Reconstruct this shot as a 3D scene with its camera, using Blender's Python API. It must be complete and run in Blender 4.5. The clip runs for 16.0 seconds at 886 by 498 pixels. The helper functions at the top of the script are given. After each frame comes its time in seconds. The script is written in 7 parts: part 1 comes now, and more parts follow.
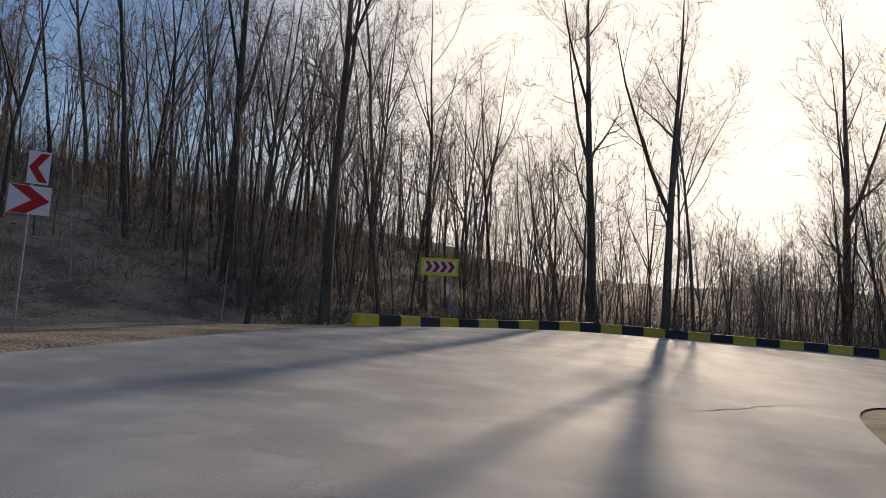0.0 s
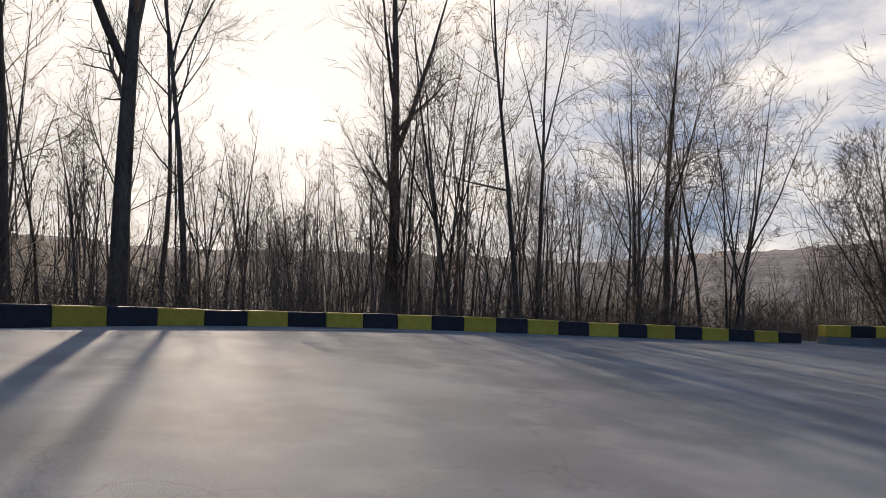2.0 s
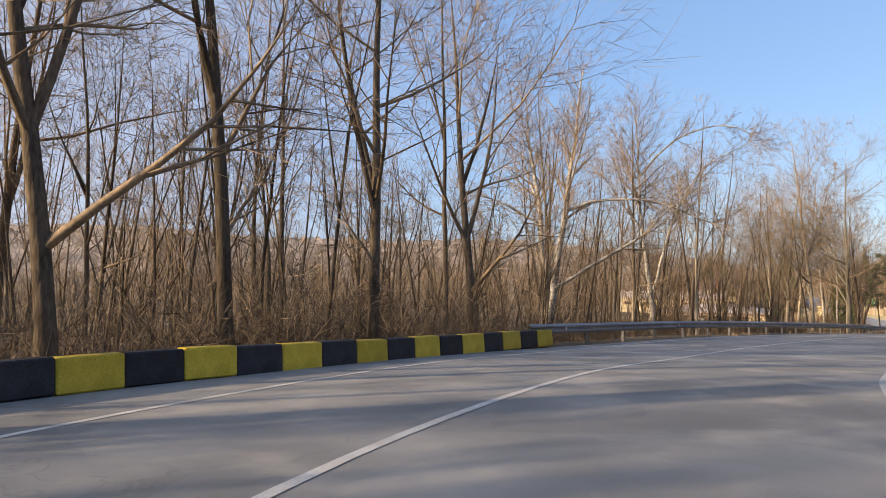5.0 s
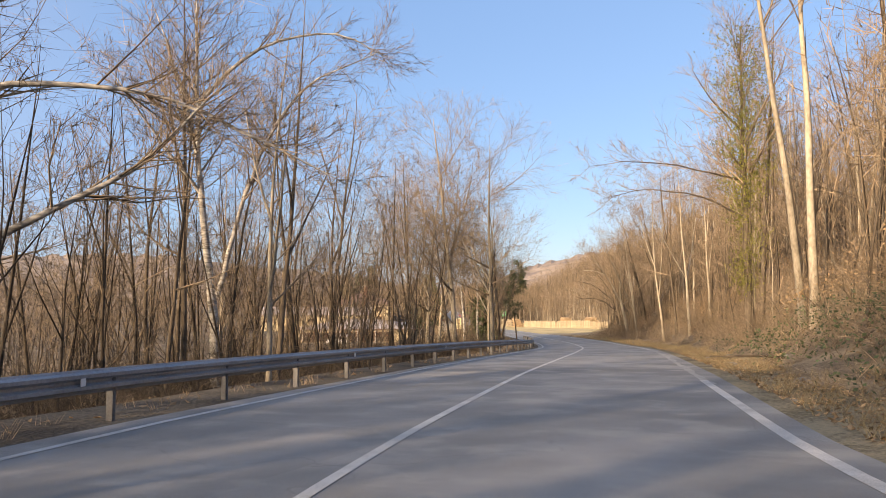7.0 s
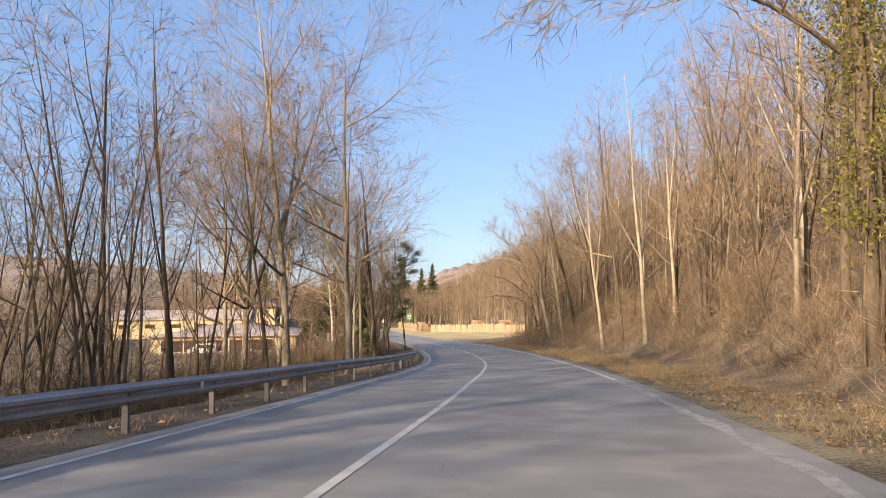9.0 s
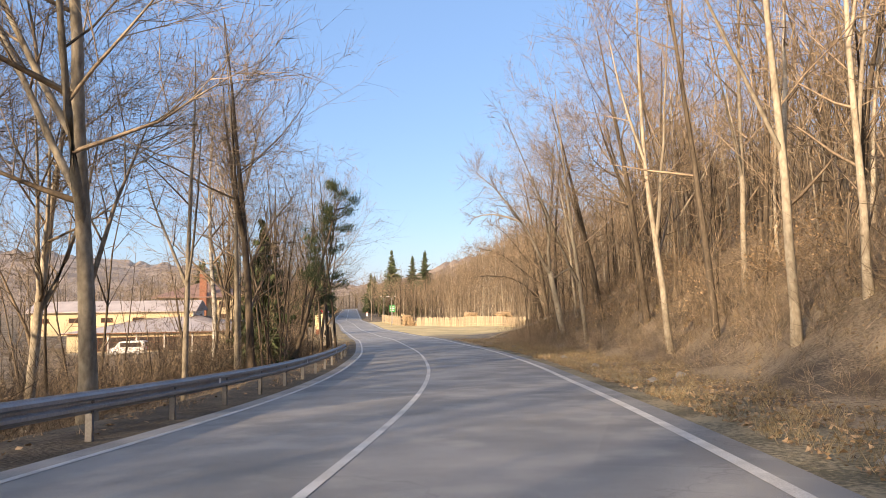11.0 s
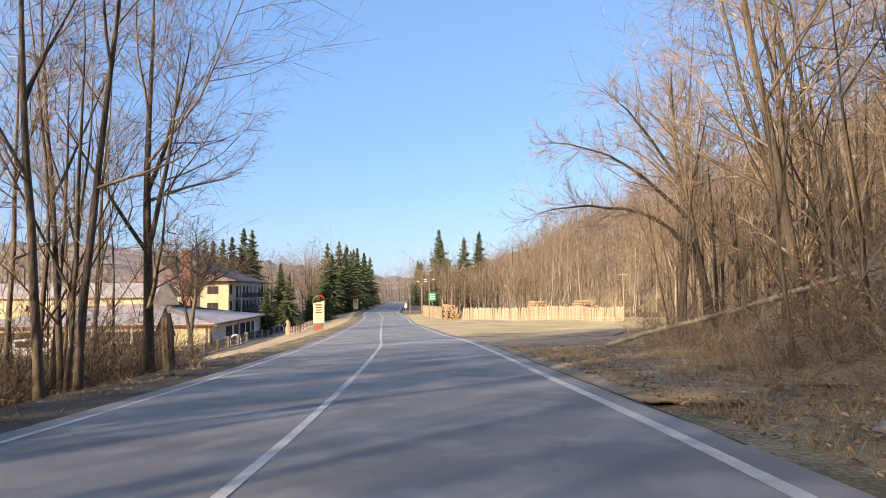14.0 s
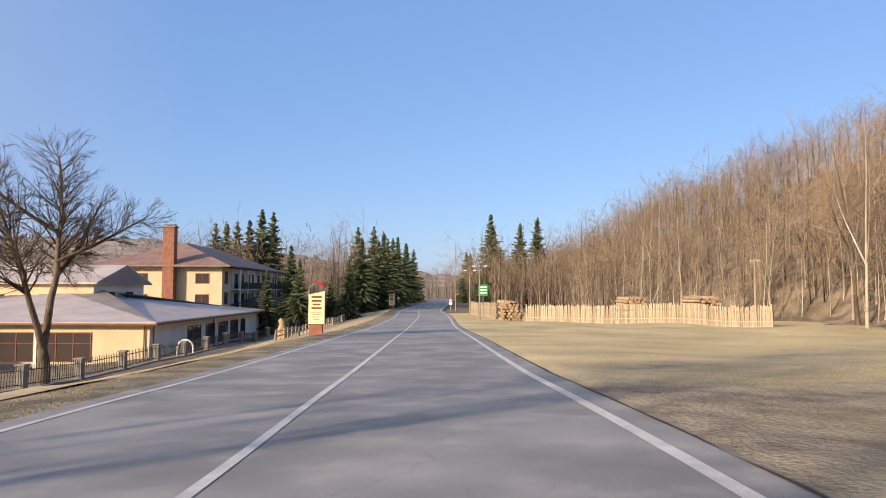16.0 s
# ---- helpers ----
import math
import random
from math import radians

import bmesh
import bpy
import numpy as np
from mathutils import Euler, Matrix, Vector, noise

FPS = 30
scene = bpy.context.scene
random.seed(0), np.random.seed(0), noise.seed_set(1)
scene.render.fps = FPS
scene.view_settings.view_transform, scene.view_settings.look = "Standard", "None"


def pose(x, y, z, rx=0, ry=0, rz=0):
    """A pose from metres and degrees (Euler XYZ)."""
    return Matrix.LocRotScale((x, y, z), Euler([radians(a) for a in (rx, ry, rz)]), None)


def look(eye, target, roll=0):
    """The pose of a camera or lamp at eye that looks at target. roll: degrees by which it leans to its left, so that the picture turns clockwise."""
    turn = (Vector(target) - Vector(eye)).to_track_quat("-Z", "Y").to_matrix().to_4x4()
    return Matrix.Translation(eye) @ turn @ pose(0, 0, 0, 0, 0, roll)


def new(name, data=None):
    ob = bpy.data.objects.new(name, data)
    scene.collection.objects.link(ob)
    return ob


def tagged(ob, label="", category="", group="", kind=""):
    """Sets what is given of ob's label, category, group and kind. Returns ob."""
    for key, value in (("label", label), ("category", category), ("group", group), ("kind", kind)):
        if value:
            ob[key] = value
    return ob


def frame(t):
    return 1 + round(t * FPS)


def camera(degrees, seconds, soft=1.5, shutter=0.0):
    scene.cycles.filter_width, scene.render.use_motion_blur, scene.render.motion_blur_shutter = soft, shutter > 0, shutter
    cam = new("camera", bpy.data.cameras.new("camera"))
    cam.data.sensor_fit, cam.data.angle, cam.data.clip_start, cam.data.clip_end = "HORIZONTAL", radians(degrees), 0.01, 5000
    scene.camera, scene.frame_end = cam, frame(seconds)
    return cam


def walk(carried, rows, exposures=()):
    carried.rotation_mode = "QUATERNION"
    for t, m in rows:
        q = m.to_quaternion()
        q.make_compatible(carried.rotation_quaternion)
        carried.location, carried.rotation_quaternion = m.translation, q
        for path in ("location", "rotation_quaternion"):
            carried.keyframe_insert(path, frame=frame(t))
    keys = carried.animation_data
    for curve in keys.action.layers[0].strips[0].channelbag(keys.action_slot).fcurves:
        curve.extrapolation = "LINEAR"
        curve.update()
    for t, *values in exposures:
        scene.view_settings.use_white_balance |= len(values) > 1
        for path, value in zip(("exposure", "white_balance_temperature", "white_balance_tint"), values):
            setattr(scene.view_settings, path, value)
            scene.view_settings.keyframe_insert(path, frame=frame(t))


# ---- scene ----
cam = camera(65.2, 16.0, soft=0.85)
EXPOSURES = [(0, -0.4, 6600, 14), (1.0, -0.65, 6100, 13), (2.0, -0.45, 6300, 14), (2.6, -0.4, 6300, 14), (3.1, -0.18, 6350, 13), (3.7, 0.25, 6700, 13), (5.8, 0.74, 8100, 16), (7.5, 0.74, 7800, 16), (9.7, 0.74, 7600, 16), (12, 0.84, 7700, 16), (13.5, 0.80, 7050, 15), (16, 0.42, 6950, 17)]
PATH = [
    (0, (0.000, -0.000, 1.250), (0.000, 1.996, 1.377), 2.76),
    (0.5, (1.032, 4.042, 1.227), (1.213, 6.030, 1.344), 2.11),
    (1, (2.369, 8.035, 1.161), (2.826, 9.979, 1.260), 1.81),
    (1.5, (4.236, 11.503, 1.057), (5.050, 13.327, 1.146), 1.42),
    (2, (6.327, 14.905, 0.984), (7.569, 16.471, 1.051), 1.20),
    (2.5, (9.576, 17.240, 0.842), (11.160, 18.461, 0.894), 1.15),
    (3, (13.346, 18.550, 0.678), (15.178, 19.352, 0.728), 0.87),
    (3.5, (17.548, 19.224, 0.504), (19.520, 19.556, 0.552), 0.61),
    (3.7, (19.312, 19.302, 0.454), (21.308, 19.422, 0.505), 0.44),
    (4.3, (24.705, 18.468, 0.281), (26.634, 17.941, 0.346), 0.49),
    (4.75, (28.570, 16.418, 0.137), (30.308, 15.432, 0.211), 0.53),
    (5.2, (31.861, 13.186, -0.020), (33.343, 11.845, 0.065), 0.56),
    (5.8, (35.143, 7.550, -0.249), (36.334, 5.946, -0.151), 0.61),
    (6, (36.067, 5.500, -0.327), (37.194, 3.850, -0.223), 0.26),
    (6.5, (38.261, 0.332, -0.564), (39.249, -1.403, -0.442), -0.23),
    (7, (40.003, -5.009, -0.811), (40.859, -6.811, -0.674), -0.21),
    (7.5, (41.388, -10.463, -1.013), (42.138, -12.312, -0.874), 0.09),
    (8, (42.535, -15.992, -1.235), (43.229, -17.863, -1.088), 0.37),
    (8.5, (43.903, -21.692, -1.477), (44.558, -23.575, -1.323), -0.00),
    (9, (45.010, -27.549, -1.757), (45.648, -29.439, -1.608), -0.41),
    (9.5, (46.178, -33.667, -2.069), (46.808, -35.560, -1.924), -0.96),
    (9.7, (46.690, -36.132, -2.200), (47.318, -38.026, -2.057), -1.10),
    (10.4, (48.402, -44.454, -2.643), (49.034, -46.346, -2.505), -0.98),
    (11.1, (50.124, -52.378, -3.087), (50.771, -54.266, -2.953), -0.60),
    (11.8, (52.118, -60.230, -3.570), (52.777, -62.114, -3.439), -0.67),
    (12, (52.751, -62.494, -3.718), (53.414, -64.376, -3.587), -0.97),
    (12.5, (54.572, -68.278, -4.063), (55.253, -70.154, -3.936), -1.51),
    (13, (56.605, -74.282, -4.356), (57.322, -76.145, -4.230), -0.94),
    (13.5, (58.842, -80.200, -4.606), (59.600, -82.046, -4.481), -0.66),
    (14, (61.263, -86.095, -4.848), (62.068, -87.922, -4.725), -0.53),
    (14.5, (63.818, -91.962, -5.100), (64.664, -93.770, -4.975), -0.54),
    (15, (66.648, -97.894, -5.355), (67.527, -99.687, -5.233), -0.17),
    (15.5, (69.499, -103.907, -5.545), (70.408, -105.685, -5.423), -0.03),
    (16, (72.486, -110.014, -5.718), (73.420, -111.778, -5.598), 0.14),
]
walk(cam, [(t, look(eye, target, roll)) for t, eye, target, roll in PATH], EXPOSURES)

# ---------------------------------------------------------------- world and sun
SUN_AZ, SUN_EL = 19.0, 16.5          # degrees clockwise from +y, and above the horizon


def make_world():
    w = bpy.data.worlds.new("sky")
    scene.world = w
    w.use_nodes = True
    nt = w.node_tree
    nt.nodes.clear()
    out = nt.nodes.new("ShaderNodeOutputWorld")
    bg = nt.nodes.new("ShaderNodeBackground")
    sky = nt.nodes.new("ShaderNodeTexSky")
    sky.sky_type = "NISHITA"
    sky.sun_disc = False
    sky.sun_elevation = radians(SUN_EL)
    sky.sun_rotation = radians(SUN_AZ)
    sky.air_density, sky.dust_density, sky.ozone_density = 1.0, 0.6, 3.0
    bg.inputs["Strength"].default_value = 0.13
    # thin bright clouds low round the sun
    tc = nt.nodes.new("ShaderNodeTexCoord")
    mp = nt.nodes.new("ShaderNodeMapping")
    mp.inputs["Scale"].default_value = (1.6, 1.6, 4.0)
    nz = nt.nodes.new("ShaderNodeTexNoise")
    nz.inputs["Scale"].default_value = 2.2
    nz.inputs["Detail"].default_value = 7
    nz.inputs["Roughness"].default_value = 0.55
    cr = nt.nodes.new("ShaderNodeValToRGB")
    cr.color_ramp.elements[0].position, cr.color_ramp.elements[1].position = 0.36, 0.60
    dot = nt.nodes.new("ShaderNodeVectorMath")
    dot.operation = "DOT_PRODUCT"
    a = radians(SUN_AZ + 22)
    dot.inputs[1].default_value = (math.sin(a), math.cos(a), 0.15)
    rng = nt.nodes.new("ShaderNodeMapRange")
    rng.inputs["From Min"].default_value, rng.inputs["From Max"].default_value = 0.62, 0.92
    mul = nt.nodes.new("ShaderNodeMath")
    mul.operation = "MULTIPLY"
    mix = nt.nodes.new("ShaderNodeMixRGB")
    mix.inputs["Color2"].default_value = (13.0, 11.8, 10.0, 1)
    L = nt.links.new
    L(tc.outputs["Generated"], mp.inputs["Vector"])
    L(mp.outputs["Vector"], nz.inputs["Vector"])
    L(nz.outputs["Fac"], cr.inputs["Fac"])
    L(tc.outputs["Generated"], dot.inputs[0])
    L(dot.outputs["Value"], rng.inputs["Value"])
    L(cr.outputs["Color"], mul.inputs[0])
    L(rng.outputs["Result"], mul.inputs[1])
    near_sun = nt.nodes.new("ShaderNodeMapRange")
    near_sun.inputs["From Min"].default_value, near_sun.inputs["From Max"].default_value = 0.80, 0.96
    near_sun.inputs["To Max"].default_value = 0.9
    top = nt.nodes.new("ShaderNodeMath")
    top.operation = "MAXIMUM"
    L(mul.outputs["Value"], top.inputs[0])
    L(near_sun.outputs["Result"], top.inputs[1])
    L(top.outputs["Value"], mix.inputs["Fac"])
    clear = nt.nodes.new("ShaderNodeMixRGB")
    clear.inputs["Color2"].default_value = (1.25, 2.75, 5.9, 1)
    toward = nt.nodes.new("ShaderNodeVectorMath")
    toward.operation = "DOT_PRODUCT"
    toward.inputs[1].default_value = (math.sin(radians(SUN_AZ)) * 0.96, math.cos(radians(SUN_AZ)) * 0.96, 0.27)
    fade = nt.nodes.new("ShaderNodeMapRange")
    fade.inputs["From Min"].default_value, fade.inputs["From Max"].default_value = -0.1, 0.85
    fade.inputs["To Min"].default_value, fade.inputs["To Max"].default_value = 0.5, 0.0
    L(tc.outputs["Generated"], toward.inputs[0])
    L(toward.outputs["Value"], fade.inputs["Value"])
    L(toward.outputs["Value"], near_sun.inputs["Value"])
    L(fade.outputs["Result"], clear.inputs["Fac"])
    L(sky.outputs["Color"], clear.inputs["Color1"])
    # pale veil of thin cloud over the sunward half
    veil = nt.nodes.new("ShaderNodeMixRGB")
    veil.inputs["Color2"].default_value = (2.5, 3.1, 4.5, 1)
    vdot = nt.nodes.new("ShaderNodeVectorMath")
    vdot.operation = "DOT_PRODUCT"
    vdot.inputs[1].default_value = (math.sin(radians(SUN_AZ + 35)), math.cos(radians(SUN_AZ + 35)), 0.0)
    vr = nt.nodes.new("ShaderNodeMapRange")
    vr.inputs["From Min"].default_value, vr.inputs["From Max"].default_value = 0.2, 0.75
    vr.inputs["To Min"].default_value, vr.inputs["To Max"].default_value = 0.0, 0.75
    L(tc.outputs["Generated"], vdot.inputs[0])
    L(vdot.outputs["Value"], vr.inputs["Value"])
    L(vr.outputs["Result"], veil.inputs["Fac"])
    L(clear.outputs["Color"], veil.inputs["Color1"])
    L(veil.outputs["Color"], mix.inputs["Color1"])
    L(mix.outputs["Color"], bg.inputs["Color"])
    L(bg.outputs["Background"], out.inputs["Surface"])


make_world()
sun_data = bpy.data.lights.new("sun", "SUN")
sun_data.energy, sun_data.angle, sun_data.color = 5.0, radians(1.1), (1.0, 0.82, 0.60)
sun = new("sun", sun_data)
_a, _e = radians(SUN_AZ), radians(SUN_EL)
SUN_DIR = Vector((math.sin(_a) * math.cos(_e), math.cos(_a) * math.cos(_e), math.sin(_e)))
sun.rotation_mode = "QUATERNION"
sun.rotation_quaternion = SUN_DIR.to_track_quat("Z", "Y")

# ---------------------------------------------------------------- materials


def mat(name, c1, c2, rough=0.8, scale=3.0, fine=40.0, bump=0.3, metal=0.0, rand=0.0, stretch=(1, 1, 1), dist=0.02, spec=0.3, island=0.0, edge=0.14):
    """A surface whose colour wanders between c1 and c2 at two scales, with relief."""
    m = bpy.data.materials.new(name)
    m.use_nodes = True
    nt = m.node_tree
    b = nt.nodes["Principled BSDF"]
    b.inputs["Roughness"].default_value = rough
    b.inputs["Metallic"].default_value = metal
    b.inputs["Specular IOR Level"].default_value = spec
    L = nt.links.new
    tc = nt.nodes.new("ShaderNodeTexCoord")
    mp = nt.nodes.new("ShaderNodeMapping")
    mp.inputs["Scale"].default_value = stretch
    L(tc.outputs["Object"], mp.inputs["Vector"])
    n1 = nt.nodes.new("ShaderNodeTexNoise")
    n1.inputs["Scale"].default_value, n1.inputs["Detail"].default_value = scale, 5
    n2 = nt.nodes.new("ShaderNodeTexNoise")
    n2.inputs["Scale"].default_value, n2.inputs["Detail"].default_value = fine, 4
    for n in (n1, n2):
        L(mp.outputs["Vector"], n.inputs["Vector"])
    mixf = nt.nodes.new("ShaderNodeMixRGB")
    mixf.inputs["Fac"].default_value = 0.45
    L(n1.outputs["Fac"], mixf.inputs["Color1"])
    L(n2.outputs["Fac"], mixf.inputs["Color2"])
    ramp = nt.nodes.new("ShaderNodeValToRGB")
    ramp.color_ramp.elements[0].position, ramp.color_ramp.elements[1].position = 0.5 - edge, 0.5 + edge
    ramp.color_ramp.elements[0].color, ramp.color_ramp.elements[1].color = (*c1, 1), (*c2, 1)
    L(mixf.outputs["Color"], ramp.inputs["Fac"])
    col = ramp.outputs["Color"]
    if rand:
        oi = nt.nodes.new("ShaderNodeObjectInfo")
        hsv = nt.nodes.new("ShaderNodeHueSaturation")
        mr = nt.nodes.new("ShaderNodeMapRange")
        mr.inputs["To Min"].default_value, mr.inputs["To Max"].default_value = 1 - rand, 1 + rand
        L(oi.outputs["Random"], mr.inputs["Value"])
        L(mr.outputs["Result"], hsv.inputs["Value"])
        L(col, hsv.inputs["Color"])
        col = hsv.outputs["Color"]
    if island:
        geo = nt.nodes.new("ShaderNodeNewGeometry")
        hv = nt.nodes.new("ShaderNodeHueSaturation")
        mi = nt.nodes.new("ShaderNodeMapRange")
        mi.inputs["To Min"].default_value, mi.inputs["To Max"].default_value = 1 - island, 1 + island * 0.7
        L(geo.outputs["Random Per Island"], mi.inputs["Value"])
        L(mi.outputs["Result"], hv.inputs["Value"])
        L(col, hv.inputs["Color"])
        col = hv.outputs["Color"]
    L(col, b.inputs["Base Color"])
    if bump:
        bp = nt.nodes.new("ShaderNodeBump")
        bp.inputs["Strength"].default_value, bp.inputs["Distance"].default_value = bump, dist
        L(n2.outputs["Fac"], bp.inputs["Height"])
        L(bp.outputs["Normal"], b.inputs["Normal"])
    return m


M_LINE = mat("road_paint", (0.42, 0.42, 0.40), (0.72, 0.71, 0.68), 0.7, 2.0, 60.0, 0.2, dist=0.004)
M_YEL = mat("yellow_paint", (0.52, 0.36, 0.035), (0.74, 0.55, 0.07), 0.6, 3.0, 30.0, 0.3, rand=0.12)
M_BLK = mat("black_paint", (0.016, 0.017, 0.022), (0.04, 0.042, 0.05), 0.6, 3.0, 30.0, 0.3, rand=0.2)
M_CONC = mat("concrete", (0.16, 0.155, 0.15), (0.30, 0.29, 0.27), 0.85, 2.0, 40.0, 0.4)
M_STEEL = mat("galvanised_steel", (0.26, 0.27, 0.29), (0.40, 0.41, 0.43), 0.55, 1.2, 25.0, 0.1, metal=0.5)
M_POST = mat("dull_steel", (0.14, 0.14, 0.145), (0.24, 0.24, 0.245), 0.75, 2.0, 25.0, 0.2, metal=0.2)
M_BARK = mat("bark", (0.055, 0.043, 0.033), (0.18, 0.145, 0.108), 0.9, 2.0, 14.0, 0.7, rand=0.25, island=0.5, stretch=(1, 1, 0.25), dist=0.03)
M_TWIG = mat("twig", (0.15, 0.112, 0.08), (0.38, 0.295, 0.205), 0.85, 1.0, 9.0, 0.0, rand=0.25, island=0.65)
M_PALE = mat("pale_bark", (0.20, 0.17, 0.13), (0.45, 0.40, 0.32), 0.85, 1.6, 10.0, 0.5, rand=0.2, island=0.4, stretch=(1, 1, 0.5))
M_BIRCH = mat("birch_bark", (0.07, 0.062, 0.055), (0.60, 0.575, 0.53), 0.75, 0.9, 5.0, 0.3, rand=0.1, stretch=(1, 1, 3.2))
M_NEEDLE = mat("needles", (0.04, 0.065, 0.032), (0.13, 0.16, 0.075), 0.7, 0.8, 12.0, 0.0, rand=0.2, island=0.5)
M_LEAF = mat("dead_leaves", (0.17, 0.11, 0.06), (0.46, 0.33, 0.20), 0.85, 1.5, 6.0, 0.0, island=0.5)
M_STRAW = mat("dry_blades", (0.18, 0.14, 0.085), (0.38, 0.31, 0.19), 0.9, 1.0, 6.0, 0.0, island=0.5)
M_IVY = mat("ivy_leaves", (0.12, 0.135, 0.025), (0.34, 0.33, 0.08), 0.6, 1.5, 14.0, 0.0, rand=0.1, island=0.5)
M_WHITE = mat("white_render", (0.60, 0.58, 0.55), (0.74, 0.72, 0.69), 0.85, 0.6, 30.0, 0.15)
M_CREAM = mat("cream_render", (0.54, 0.45, 0.29), (0.66, 0.56, 0.38), 0.85, 0.6, 30.0, 0.15)
M_ROOFR = mat("brown_roof", (0.20, 0.125, 0.105), (0.32, 0.215, 0.18), 0.7, 0.8, 14.0, 0.4, dist=0.03)
M_ROOFP = mat("pale_roof", (0.38, 0.33, 0.31), (0.56, 0.50, 0.47), 0.6, 0.5, 14.0, 0.3)
M_BRICK = mat("chimney_brick", (0.21, 0.09, 0.06), (0.34, 0.16, 0.105), 0.85, 2.5, 30.0, 0.4)
M_WOOD = mat("weathered_wood", (0.27, 0.22, 0.155), (0.47, 0.405, 0.30), 0.8, 2.0, 25.0, 0.4, rand=0.25, stretch=(1, 1, 0.15))
M_LOG = mat("log_wood", (0.26, 0.18, 0.11), (0.50, 0.37, 0.23), 0.8, 3.0, 25.0, 0.3, rand=0.2)
M_FRAME = mat("brown_frame", (0.13, 0.05, 0.025), (0.24, 0.10, 0.05), 0.55, 2.0, 20.0, 0.2)
M_DARK = mat("dark_wood", (0.03, 0.025, 0.02), (0.07, 0.055, 0.045), 0.7, 2.0, 20.0, 0.3)
M_IRON = mat("dark_iron", (0.02, 0.02, 0.02), (0.05, 0.05, 0.05), 0.5, 3.0, 20.0, 0.1, metal=0.5)
M_SIGNW = mat("sign_white", (0.74, 0.74, 0.74), (0.82, 0.82, 0.82), 0.4, 2.0, 20.0, 0.0)
M_SIGNR = mat("sign_red", (0.45, 0.02, 0.025), (0.55, 0.03, 0.03), 0.4, 2.0, 20.0, 0.0)
M_SIGNY = mat("sign_yellow", (0.72, 0.70, 0.03), (0.82, 0.80, 0.06), 0.4, 2.0, 20.0, 0.0)
M_SIGNG = mat("sign_green", (0.02, 0.28, 0.08), (0.03, 0.36, 0.11), 0.4, 2.0, 20.0, 0.0)
M_BOARD = mat("board_cream", (0.70, 0.63, 0.36), (0.80, 0.73, 0.45), 0.6, 2.0, 20.0, 0.0)
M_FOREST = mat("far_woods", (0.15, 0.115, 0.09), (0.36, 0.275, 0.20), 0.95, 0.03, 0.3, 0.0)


# far woods: the haze before them is put in as a faint bluish glow
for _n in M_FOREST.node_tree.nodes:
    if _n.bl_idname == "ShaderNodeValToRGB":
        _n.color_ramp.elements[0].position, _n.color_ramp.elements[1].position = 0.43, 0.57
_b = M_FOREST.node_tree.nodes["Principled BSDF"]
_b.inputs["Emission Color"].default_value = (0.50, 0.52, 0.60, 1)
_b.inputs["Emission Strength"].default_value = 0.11


